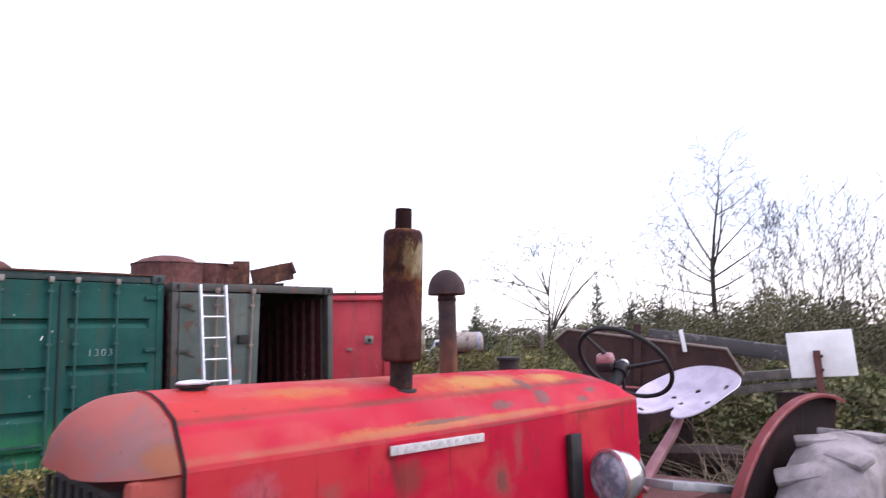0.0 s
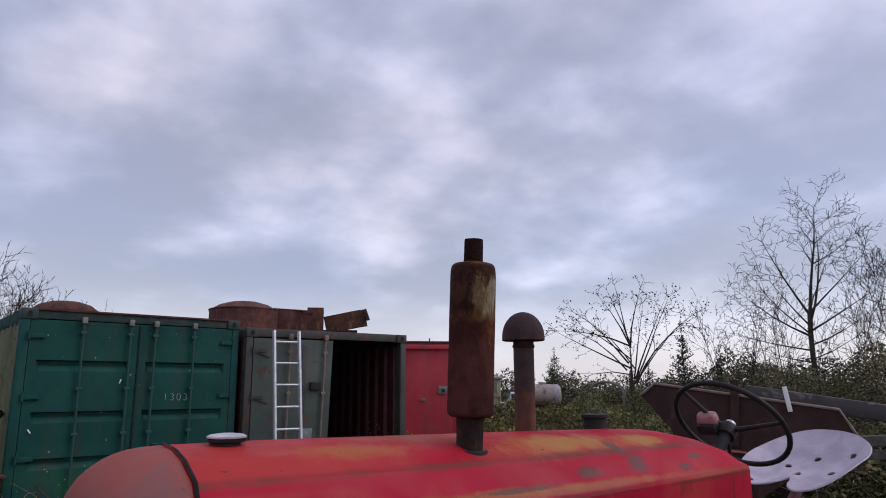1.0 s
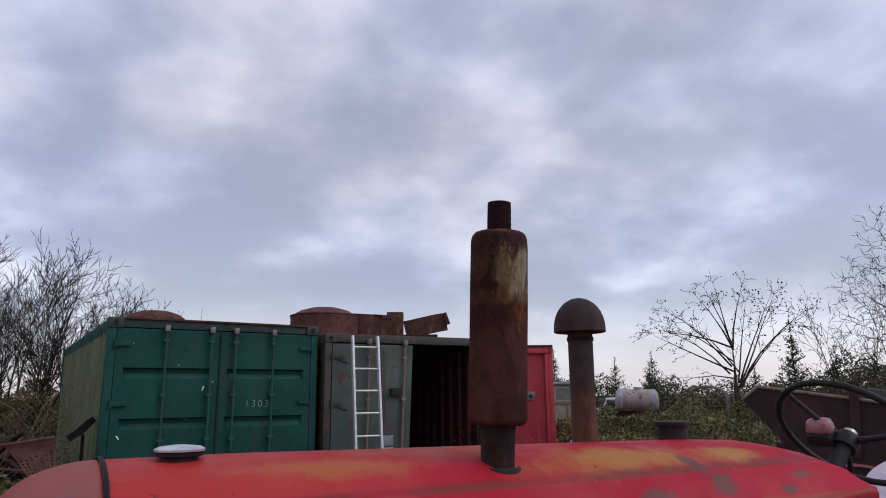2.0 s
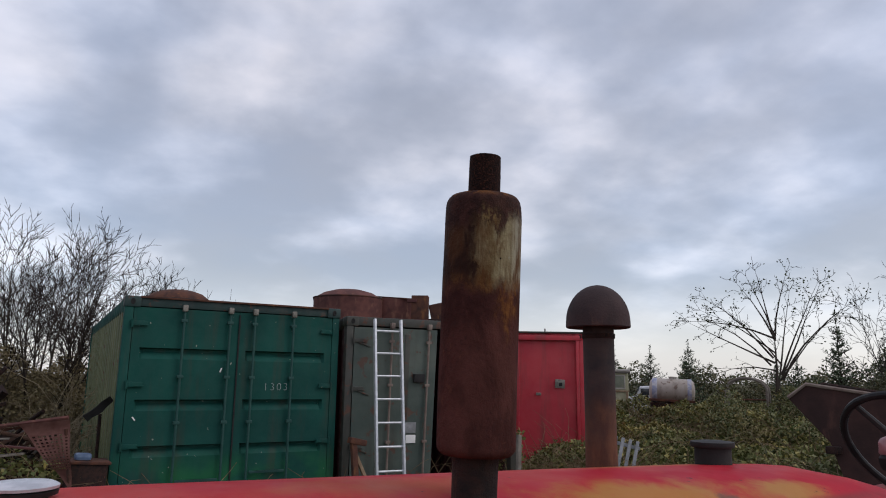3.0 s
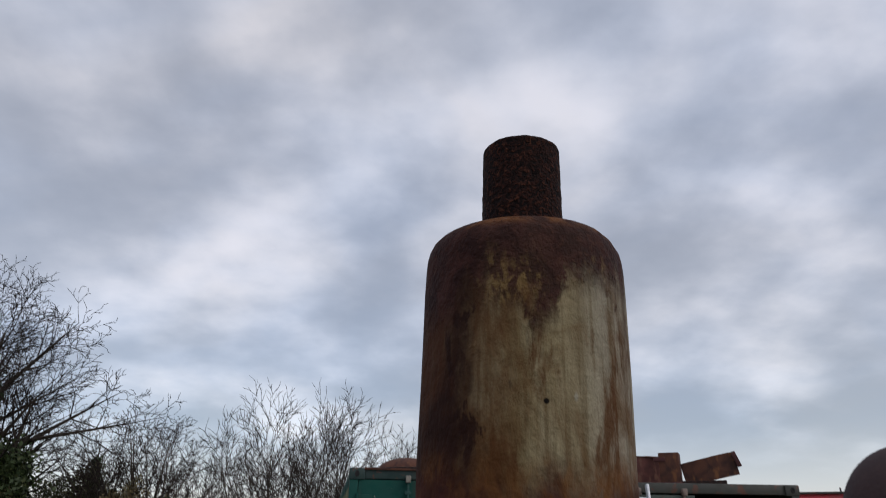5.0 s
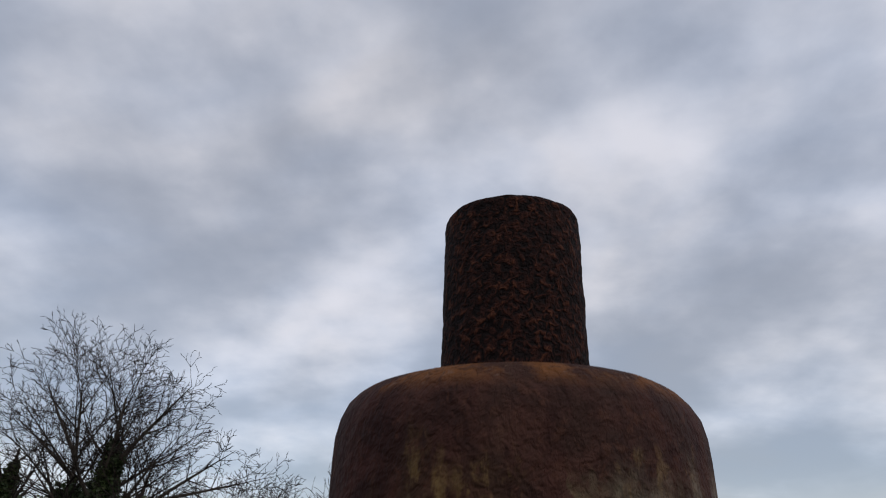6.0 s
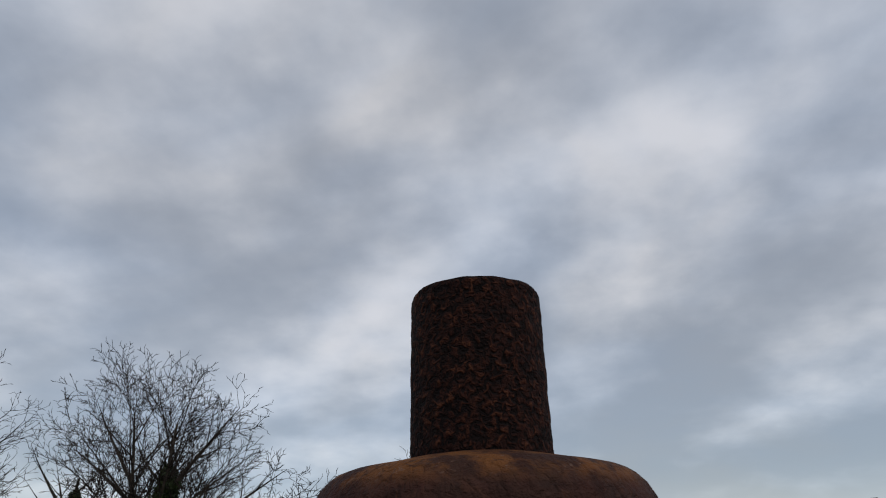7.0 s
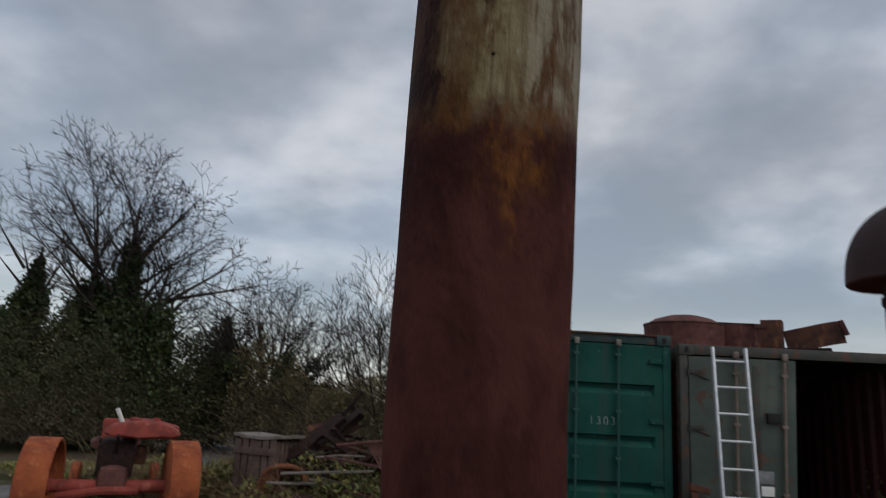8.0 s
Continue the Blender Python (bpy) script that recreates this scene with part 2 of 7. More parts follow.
def tractor_red():
    k = Mat("faded_red_tractor_paint", 0.42, 0.0, 0.35)
    z, x = k.axis(2), k.axis(0)
    base = k.mix(k.step(k.noise(2.2, 5, 0.55, 0.3), 0.35, 0.7), (0.66, 0.004, 0.045), (0.75, 0.012, 0.056))
    # sun-bleached top with skylight painted in: duller, more orange, chalkiest towards the nose
    n = k.noise(3.0, 5, 0.6, 0.4)
    up = k.step(z, 1.515, 1.545)
    lit_fade = k.math("MULTIPLY", up, k.step(k.math("ADD", n, k.step(x, 0.45, -0.05, 0.0, 0.22)), 0.36, 0.58, 0.15, 0.85))
    base = k.mix(lit_fade, base, (0.74, 0.080, 0.064))
    side = k.math("MULTIPLY", k.step(z, 1.515, 1.50), k.step(k.math("ADD", k.noise(4.0, 4, 0.5, 0.3, (1, 1, 1), (3, 3, 8)), k.step(x, 0.35, -0.1, 0.0, 0.2)), 0.5, 0.66, 0.0, 0.55))
    base = k.mix(side, base, (0.76, 0.085, 0.075))
    # yellow primer showing through along the top and the lower crease
    for c, r, f in (((0.89, -0.155, 1.555), (0.19, 0.06, 0.05), 0.9), ((1.22, -0.165, 1.55), (0.085, 0.045, 0.04), 0.95), ((0.24, -0.13, 1.566), (0.14, 0.035, 0.03), 0.5),
                    ((0.50, -0.05, 1.58), (0.16, 0.05, 0.03), 0.3), ((0.55, -0.271, 1.459), (0.26, 0.03, 0.012), 0.6), ((0.95, -0.275, 1.459), (0.22, 0.03, 0.008), 0.45),
                    ((1.1, 0.1, 1.56), (0.2, 0.06, 0.04), 0.6)):
        base = k.mix(k.math("MULTIPLY", k.blob(c, r, 0.6, 0.55, 16), f), base, (0.70, 0.36, 0.09))
    # brownish rubbed line along the upper edge, lower crease's wear and highlight painted pale
    line = k.math("MULTIPLY", k.step(z, 1.520, 1.5275), k.step(z, 1.542, 1.532))
    base = k.mix(k.math("MULTIPLY", line, k.step(k.noise(7, 5), 0.36, 0.6, 0.2, 0.75)), base, (0.30, 0.085, 0.065))
    line = k.math("MULTIPLY", k.step(z, 1.440, 1.449), k.step(z, 1.466, 1.452))
    base = k.mix(k.math("MULTIPLY", line, k.step(k.noise(6, 5), 0.36, 0.6, 0.1, 0.65)), base, (0.58, 0.20, 0.11))
    # darker line just below the lower crease
    base = k.mix(k.math("MULTIPLY", k.math("MULTIPLY", k.step(z, 1.428, 1.436), k.step(z, 1.446, 1.438)), k.step(k.noise(5, 5, 0.6, 0, (1, 1, 1), (2, 2, 2)), 0.4, 0.62, 0.0, 0.6)), base, (0.24, 0.07, 0.05))
    # bare grey-brown metal
    for c, r in (((0.89, -0.253, 1.487), (0.045, 0.03, 0.013)), ((1.09, -0.248, 1.495), (0.036, 0.04, 0.026)), ((1.06, -0.19, 1.535), (0.022, 0.05, 0.03)), ((1.30, -0.262, 1.475), (0.026, 0.03, 0.010)),
                 ((1.38, -0.235, 1.50), (0.03, 0.03, 0.008)), ((0.62, -0.262, 1.466), (0.12, 0.03, 0.006)), ((0.78, 0.2, 1.53), (0.05, 0.04, 0.03))):
        base = k.mix(k.math("MULTIPLY", k.blob(c, r, 0.3, 0.5, 34), 0.75), base, (0.19, 0.125, 0.11))
    # rubbed places and grime on the upright side
    for c, r, col in (((0.484, -0.288, 1.33), (0.045, 0.05, 0.05), (0.27, 0.075, 0.05)), ((0.84, -0.288, 1.275), (0.05, 0.05, 0.06), (0.52, 0.10, 0.09)), ((0.84, -0.288, 1.27), (0.018, 0.05, 0.03), (0.20, 0.10, 0.08)),
                      ((0.05, -0.285, 1.36), (0.05, 0.05, 0.04), (0.62, 0.16, 0.20)), ((0.92, -0.288, 1.36), (0.02, 0.05, 0.06), (0.50, 0.11, 0.10)), ((0.23, -0.288, 1.33), (0.03, 0.05, 0.03), (0.46, 0.13, 0.11))):
        base = k.mix(k.math("MULTIPLY", k.blob(c, r, 0.6, 0.6, 22), 0.7), base, col)
    v = k.noise(9.0, 6, 0.6, 0.3, (1, 1, 0.35), (1.0, 7.0, 3.0))
    base = k.mix(k.math("MULTIPLY", k.step(v, 0.58, 0.72, 0.0, 0.8), k.step(z, 1.46, 1.40)), base, (0.24, 0.035, 0.035))
    run = k.noise(30.0, 5, 0.6, 0.2, (1, 1, 0.08), (1.0, 3.0, 3.0))
    base = k.mix(k.math("MULTIPLY", k.step(run, 0.60, 0.72, 0.0, 0.7), k.step(z, 1.445, 1.42)), base, (0.17, 0.04, 0.035))
    s = k.noise(26, 6, 0.65)
    base = k.mix(k.step(s, 0.66, 0.72, 0.0, 0.8), base, (0.16, 0.05, 0.04))
    k.color(base)
    k.rough(k.step(k.noise(7, 4), 0.3, 0.7, 0.42, 0.62))
    k.bump(k.math("ADD", k.noise(30, 4), k.math("MULTIPLY", k.noise(3.0, 2), 1.5)), 0.12, 0.006)
    return k.m


def nose_red():
    k = Mat("chalky_faded_red_nose_paint", 0.6)
    base = k.mix(k.step(k.noise(4, 5, 0.6, 0.3), 0.35, 0.68), (0.56, 0.125, 0.09), (0.54, 0.17, 0.14))
    base = k.mix(k.step(k.noise(5.5, 5, 0.6, 0.5, (1, 1, 1), (2, 7, 1)), 0.50, 0.70, 0.0, 0.7), base, (0.33, 0.20, 0.20))
    base = k.mix(k.math("MULTIPLY", k.blob((-0.145, -0.255, 1.468), (0.075, 0.06, 0.042), 0.25, 0.2, 14), 0.7), base, (0.30, 0.17, 0.16))
    base = k.mix(k.math("MULTIPLY", k.blob((-0.142, -0.26, 1.464), (0.058, 0.06, 0.032), 0.4, 0.25, 14), 0.85), base, (0.44, 0.15, 0.06))
    base = k.mix(k.step(k.noise(30, 6, 0.65), 0.64, 0.72, 0.0, 0.7), base, (0.20, 0.09, 0.08))
    k.color(base)
    k.bump(k.noise(45, 4), 0.12, 0.004)
    return k.m


def muffler_mat():
    """Old exhaust box: rust below, purpled for reflected skylight, worn cream-grey paint above it, rust running from
    the top seam.
    """
    k = Mat("rusted_exhaust_box_with_grey_paint", 0.88, 0.0, 0.08)
    z = k.axis(2)
    # unrolled skin: arc length round the box, from its -y side, and height
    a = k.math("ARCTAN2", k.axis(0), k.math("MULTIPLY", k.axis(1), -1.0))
    skin = k.t.nodes.new("ShaderNodeCombineXYZ")
    k.put(skin.inputs[0], k.math("MULTIPLY", a, 0.0589))
    k.put(skin.inputs[2], z)

    def n(scale, detail=5, rough=0.6, warp=0.3, stretch=1.0, shift=0.0):
        mp = k.t.nodes.new("ShaderNodeMapping")
        mp.inputs["Scale"].default_value = (1, 1, stretch)
        mp.inputs["Location"].default_value = (shift, shift * 0.7, shift * 0.3)
        k.t.links.new(skin.outputs[0], mp.inputs[0])
        t = k.t.nodes.new("ShaderNodeTexNoise")
        for key, v in (("Scale", scale), ("Detail", detail), ("Roughness", rough), ("Distortion", warp)):
            t.inputs[key].default_value = v
        k.t.links.new(mp.outputs[0], t.inputs["Vector"])
        return t.outputs[0]

    def both(*m):
        out = m[0]
        for v in m[1:]:
            out = k.math("MULTIPLY", out, v)
        return out

    def band(v, lo, hi, soft):
        return both(k.step(v, lo - soft, lo + soft), k.step(v, hi + soft, hi - soft))

    run = n(38, 6, 0.62, 0.2, 0.16)                # long runs down the box
    hair = n(210, 4, 0.6, 0.1, 0.05, 3.0)          # fine brush-like streaks
    rag = n(75, 7, 0.66, 0.5, 0.7, 1.0)            # ragged edges
    blot = n(26, 7, 0.62, 0.5, 0.6, 2.0)
    aw = k.math("ADD", a, k.math("MULTIPLY", k.math("SUBTRACT", rag, 0.5), 0.60))
    zz = k.math("ADD", z, k.math("ADD", k.math("MULTIPLY", k.math("SUBTRACT", rag, 0.5), 0.030), k.math("MULTIPLY", k.math("SUBTRACT", run, 0.5), 0.050)))
    # worn paint
    paint = k.mix(k.step(run, 0.34, 0.66), (0.325, 0.278, 0.172), (0.190, 0.143, 0.070))
    paint = k.mix(k.step(a, 0.05, 0.65, 0.0, 0.7), paint, (0.255, 0.238, 0.195))
    paint = k.mix(k.step(hair, 0.48, 0.66, 0.0, 0.55), paint, (0.110, 0.074, 0.034))
    paint = k.mix(k.step(blot, 0.48, 0.66, 0.0, 0.80), paint, (0.105, 0.054, 0.020))
    paint = k.mix(k.step(n(48, 6, 0.65, 0.4, 0.3, 15.0), 0.53, 0.64, 0.0, 0.9), paint, (0.085, 0.036, 0.013))
    paint = k.mix(both(band(aw, -0.80, -0.35, 0.30), k.step(run, 0.34, 0.62, 0.2, 0.9)), paint, (0.092, 0.036, 0.012))
    paint = k.mix(both(band(aw, 0.62, 0.98, 0.10), k.step(run, 0.40, 0.58, 0.0, 0.9)), paint, (0.062, 0.030, 0.014))
    # darker brown where the angle falls below about -0.5
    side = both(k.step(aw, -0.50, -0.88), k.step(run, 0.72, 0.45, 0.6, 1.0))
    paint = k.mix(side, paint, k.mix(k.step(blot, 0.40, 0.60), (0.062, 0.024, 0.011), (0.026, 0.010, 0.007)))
    scab = n(58, 5, 0.6, 0.6, 0.45, 6.0)
    paint = k.mix(both(k.step(scab, 0.58, 0.64, 0.0, 0.9), k.step(aw, -0.15, -0.40)), paint, (0.022, 0.008, 0.006))
    paint = k.mix(both(k.step(scab, 0.66, 0.70, 0.0, 0.85), k.step(aw, 0.35, 0.60)), paint, (0.034, 0.014, 0.009))
    paint = k.mix(both(k.step(zz, 0.262, 0.240), k.step(rag, 0.38, 0.58, 0.3, 0.95)), paint, k.mix(k.step(scab, 0.42, 0.58), (0.130, 0.054, 0.017), (0.050, 0.018, 0.010)))
    # bare rust below
    # the purple in these rust colours stands in for reflected skylight
    low = k.mix(k.step(blot, 0.36, 0.66), (0.043, 0.0148, 0.0125), (0.080, 0.0280, 0.0235))
    low = k.mix(k.step(n(170, 4, 0.6, 0.8, 1.0, 4.0), 0.52, 0.64, 0.0, 0.55), low, (0.038, 0.016, 0.016))
    low = k.mix(k.step(n(85, 5, 0.6, 0.4, 0.6, 5.0), 0.60, 0.72, 0.0, 0.6), low, (0.108, 0.040, 0.025))
    low = k.mix(k.step(n(9, 5, 0.6, 0.5, 0.7, 7.0), 0.49, 0.67, 0.0, 0.6), low, (0.104, 0.038, 0.031))
    low = k.mix(both(band(zz, 0.196, 0.236, 0.012), k.step(rag, 0.38, 0.6, 0.2, 0.75)), low, (0.034, 0.012, 0.011))
    ochre = k.mix(k.step(n(95, 6, 0.66, 0.5, 0.6, 8.0), 0.40, 0.60), (0.165, 0.064, 0.017), (0.070, 0.023, 0.011))
    low = k.mix(both(band(aw, -0.12, 0.72, 0.16), k.step(zz, 0.172, 0.220), k.step(rag, 0.40, 0.64, 0.05, 0.85)), low, ochre)
    low = k.mix(both(band(aw, 0.10, 0.34, 0.08), k.step(zz, 0.150, 0.172), k.step(scab, 0.42, 0.60, 0.0, 0.8)), low, (0.180, 0.070, 0.022))
    edge = k.step(zz, 0.226, 0.248)
    col = k.mix(edge, low, paint)
    # dark rust hanging from the top seam, with a tongue and gilded flakes
    # the same skylight purple is mixed into the cap's rust
    cap = k.mix(k.step(n(60, 6, 0.65, 0.3, 1.0, 9.0), 0.40, 0.64), (0.027, 0.0105, 0.0100), (0.054, 0.0205, 0.0170))
    shoulder = k.mix(k.step(k.noise(55, 6, 0.68, 0.4), 0.42, 0.58), (0.038, 0.015, 0.012), (0.150, 0.056, 0.018))
    shoulder = k.mix(k.step(k.noise(240, 4, 0.65, 0.5), 0.54, 0.66, 0.0, 0.75), shoulder, (0.022, 0.010, 0.009))
    shoulder = k.mix(k.step(k.noise(420, 3, 0.6, 0.3), 0.62, 0.70, 0.0, 0.6), shoulder, (0.170, 0.105, 0.080))
    cap = k.mix(k.step(k.noise(240, 4, 0.65, 0.5), 0.54, 0.66, 0.0, 0.5), cap, (0.075, 0.030, 0.020))
    cap = k.mix(k.step(z, 0.3740, 0.3815), cap, shoulder)
    flake = n(150, 4, 0.65, 0.3, 0.5, 10.0)
    cap = k.mix(both(band(aw, -0.62, -0.12, 0.12), band(zz, 0.325, 0.356, 0.010), k.step(flake, 0.46, 0.60, 0.1, 0.9)), cap, (0.190, 0.120, 0.048))
    cap = k.mix(both(band(aw, 0.15, 0.9, 0.15), band(zz, 0.333, 0.358, 0.008), k.step(flake, 0.52, 0.64, 0.0, 0.7)), cap, (0.150, 0.088, 0.040))
    hang = k.math("ADD", k.math("MULTIPLY", band(aw, -0.70, -0.10, 0.10), 0.012), k.math("MULTIPLY", band(aw, -0.16, 0.10, 0.05), 0.022))
    hang = k.math("ADD", hang, k.math("MULTIPLY", k.step(aw, -0.75, -0.95), 0.020))
    lid = k.step(k.math("ADD", zz, hang), 0.334, 0.358)
    col = k.mix(k.math("MULTIPLY", lid, 0.96), col, cap)
    col = k.mix(k.blob((-0.0028, -0.0587, 0.281), (0.0014, 0.01, 0.0014), 0.3, 0.1, 60), col, (0.008, 0.006, 0.005))
    col = k.mix(k.blob((0.0125, -0.0575, 0.284), (0.0012, 0.01, 0.0022), 0.5, 0.6, 90), col, (0.27, 0.25, 0.19))
    k.color(col)
    k.rough(k.math("SUBTRACT", 0.92, k.math("MULTIPLY", edge, 0.22)))
    grain = k.math("ADD", k.noise(110, 6, 0.65), k.math("MULTIPLY", rag, 0.7))
    grain = k.math("ADD", grain, k.math("MULTIPLY", k.math("MULTIPLY", k.noise(330, 3, 0.6, 0.6), lid), 1.0))
    k.bump(k.math("ADD", grain, k.math("MULTIPLY", flake, 0.8)), 0.85, 0.0024)
    return k.m


def flaking():
    """Deeply pitted dark rust with reddish scale standing proud."""
    k = Mat("pitted_flaking_rust", 0.85, 0.0, 0.12)
    chip = k.noise(430, 3, 0.55, 0.9)
    big = k.noise(55, 5, 0.6)
    c = k.mix(k.step(chip, 0.42, 0.52), (0.0075, 0.0042, 0.0042), (0.026, 0.0095, 0.0075))
    scale = k.math("ADD", chip, k.math("MULTIPLY", k.math("SUBTRACT", big, 0.5), 0.22))
    c = k.mix(k.step(scale, 0.53, 0.60), c, (0.046, 0.015, 0.0095))
    c = k.mix(k.step(scale, 0.61, 0.67), c, (0.088, 0.031, 0.017))
    k.color(c)
    k.bump(k.math("ADD", chip, k.math("MULTIPLY", k.noise(900, 2, 0.5), 0.25)), 1.0, 0.004)
    return k.m


M["pitted"] = flaking()
M["red"] = tractor_red()
M["nose"] = nose_red()
M["muffler"] = muffler_mat()


def simple(name, a, b, scale=8.0, rough=0.6, metal=0.0, bump=0.2, dist=0.004, spec=0.5):
    k = Mat(name, rough, metal, spec)
    k.color(k.mix(k.step(k.noise(scale, 5, 0.6, 0.2), 0.35, 0.68), a, b))
    if bump:
        k.bump(k.noise(scale * 7, 4), bump, dist)
    return k.m


M["black"] = simple("black_worn_plastic", (0.010, 0.010, 0.011), (0.024, 0.022, 0.022), 12, 0.55, spec=0.25)
# black for the shade in openings, and for parts that are black themselves
M["grille"] = simple("opening_shade_and_part_black", (0.006, 0.006, 0.006), (0.015, 0.012, 0.012), 12, 0.8)
M["cap_white"] = simple("pale_metal_cap", (0.42, 0.43, 0.47), (0.62, 0.62, 0.66), 25, 0.3, 0.4)
M["seat"] = simple("chalky_lilac_white_seat_paint", (0.34, 0.30, 0.37), (0.47, 0.42, 0.49), 9, 0.55)
M["strip"] = simple("dull_white_badge_strip", (0.38, 0.36, 0.35), (0.52, 0.50, 0.49), 45, 0.5)
M["strip_bar"] = simple("rubbed_grey_letter_paint", (0.36, 0.34, 0.34), (0.46, 0.44, 0.43), 60, 0.6)
M["chrome"] = simple("scratched_chrome", (0.55, 0.56, 0.6), (0.7, 0.7, 0.73), 20, 0.22, 0.9, 0.1)
M["lens"] = simple("cloudy_lamp_glass", (0.12, 0.13, 0.17), (0.34, 0.35, 0.40), 22, 0.12)
M["alu"] = simple("aluminium_ladder", (0.52, 0.54, 0.57), (0.66, 0.67, 0.70), 18, 0.42, 0.35)
M["tyre"] = simple("dusty_grey_tyre_rubber", (0.15, 0.13, 0.13), (0.31, 0.275, 0.275), 7, 0.9)
M["white"] = simple("weathered_white_board", (0.70, 0.69, 0.67), (0.84, 0.83, 0.81), 5, 0.5)
M["pinkish"] = simple("faded_pink_red_enamel", (0.27, 0.11, 0.12), (0.38, 0.19, 0.20), 9, 0.5)
M["timber"] = simple("grey_weathered_timber", (0.14, 0.12, 0.10), (0.23, 0.20, 0.17), 9, 0.8)
M["dark_timber"] = simple("damp_dark_timber", (0.07, 0.06, 0.05), (0.13, 0.115, 0.095), 9, 0.8)
M["pale_timber"] = simple("pale_sawn_timber", (0.36, 0.33, 0.29), (0.48, 0.45, 0.41), 7, 0.75)
M["galv"] = simple("galvanised_grey_slats", (0.17, 0.175, 0.18), (0.28, 0.285, 0.295), 9, 0.6, 0.2)
M["tank"] = painted("stained_white_tank_paint", (0.26, 0.215, 0.175), (0.42, 0.375, 0.335), wear=0.58, rust=(0.15, 0.10, 0.075), dirt=(0.11, 0.085, 0.065))
M["tank_mark"] = simple("white_band_with_blue_stencil", (0.22, 0.24, 0.36), (0.44, 0.43, 0.44), 11, 0.5)
M["shed"] = simple("pale_green_van_panel", (0.30, 0.29, 0.18), (0.38, 0.36, 0.24), 3.0, 0.6)
M["shed_panel"] = simple("dull_green_board", (0.15, 0.165, 0.12), (0.21, 0.22, 0.16), 5, 0.7)
M["chalk"] = simple("white_chalk", (0.35, 0.44, 0.42), (0.5, 0.56, 0.54), 50, 0.9, 0, 0)
M["rod"] = simple("green_painted_lock_rod", (0.005, 0.05, 0.044), (0.011, 0.062, 0.052), 12, 0.7)
M["rod_rust"] = simple("rusty_lock_rod", (0.16, 0.11, 0.09), (0.22, 0.17, 0.14), 12, 0.7)
M["bright_end"] = simple("worn_bare_metal", (0.13, 0.12, 0.10), (0.24, 0.22, 0.19), 20, 0.5, 0.3)
M["car_paint"] = simple("dull_white_car_paint", (0.42, 0.42, 0.44), (0.56, 0.56, 0.58), 5, 0.4)
M["glass"] = simple("dark_window_glass", (0.02, 0.025, 0.03), (0.05, 0.05, 0.06), 4, 0.1)
M["blue_bag"] = simple("blue_plastic_scrap", (0.06, 0.10, 0.19), (0.13, 0.19, 0.28), 9, 0.4)


def bark(name, a, b):
    k = Mat(name, 0.9, 0.0, 0.2)
    k.color(k.mix(k.step(k.noise(7, 5, 0.6, 0.2, (1, 1, 0.3)), 0.35, 0.66), a, b))
    k.bump(k.noise(50, 4, 0.6, 0, (1, 1, 0.3)), 0.5, 0.01)
    return k.m


def leafy(name, a, b, c, rough=0.6):
    """Leaves that differ one by one, in drifts of greener, yellower and browner growth, with shaded gaps painted in."""
    k = Mat(name, rough, 0.0, 0.3)
    r = k.island()
    col = k.mix(k.step(r, 0.0, 0.6), a, b)
    col = k.mix(k.step(r, 0.80, 0.95), col, c)
    # darkened leaf colour, laid in drifts as the shade of gaps in the growth
    gap_shade = tuple(v * 0.42 for v in a)
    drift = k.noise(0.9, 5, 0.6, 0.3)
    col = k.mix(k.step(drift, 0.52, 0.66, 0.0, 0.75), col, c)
    col = k.mix(k.step(k.noise(1.7, 4, 0.6, 0.3, (1, 1, 1), (4, 2, 1)), 0.50, 0.64, 0.0, 0.8), col, gap_shade)
    k.color(k.mix(k.step(k.noise(0.5, 3), 0.4, 0.7, 0.0, 0.3), col, b))
    return k.m


M["bark"] = bark("grey_brown_bark", (0.035, 0.028, 0.022), (0.065, 0.052, 0.042))
M["twig"] = bark("dark_twig_bark", (0.014, 0.010, 0.009), (0.030, 0.022, 0.018))
M["stem"] = bark("dry_stem", (0.13, 0.085, 0.05), (0.24, 0.17, 0.10))
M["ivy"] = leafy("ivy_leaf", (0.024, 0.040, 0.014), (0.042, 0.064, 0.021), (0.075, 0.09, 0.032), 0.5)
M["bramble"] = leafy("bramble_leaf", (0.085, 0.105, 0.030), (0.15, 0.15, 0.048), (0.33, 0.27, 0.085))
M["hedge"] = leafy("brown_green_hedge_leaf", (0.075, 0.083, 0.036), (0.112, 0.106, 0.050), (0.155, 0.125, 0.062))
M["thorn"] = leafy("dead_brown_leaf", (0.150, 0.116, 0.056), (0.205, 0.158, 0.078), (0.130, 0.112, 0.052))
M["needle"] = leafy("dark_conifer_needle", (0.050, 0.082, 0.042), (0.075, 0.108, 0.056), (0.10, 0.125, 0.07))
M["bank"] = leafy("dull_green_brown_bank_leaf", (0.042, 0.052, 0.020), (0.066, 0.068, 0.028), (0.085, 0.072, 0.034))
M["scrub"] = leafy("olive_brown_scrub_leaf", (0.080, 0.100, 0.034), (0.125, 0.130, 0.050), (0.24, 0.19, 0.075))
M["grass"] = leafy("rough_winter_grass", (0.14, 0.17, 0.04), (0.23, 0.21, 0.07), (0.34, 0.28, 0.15))


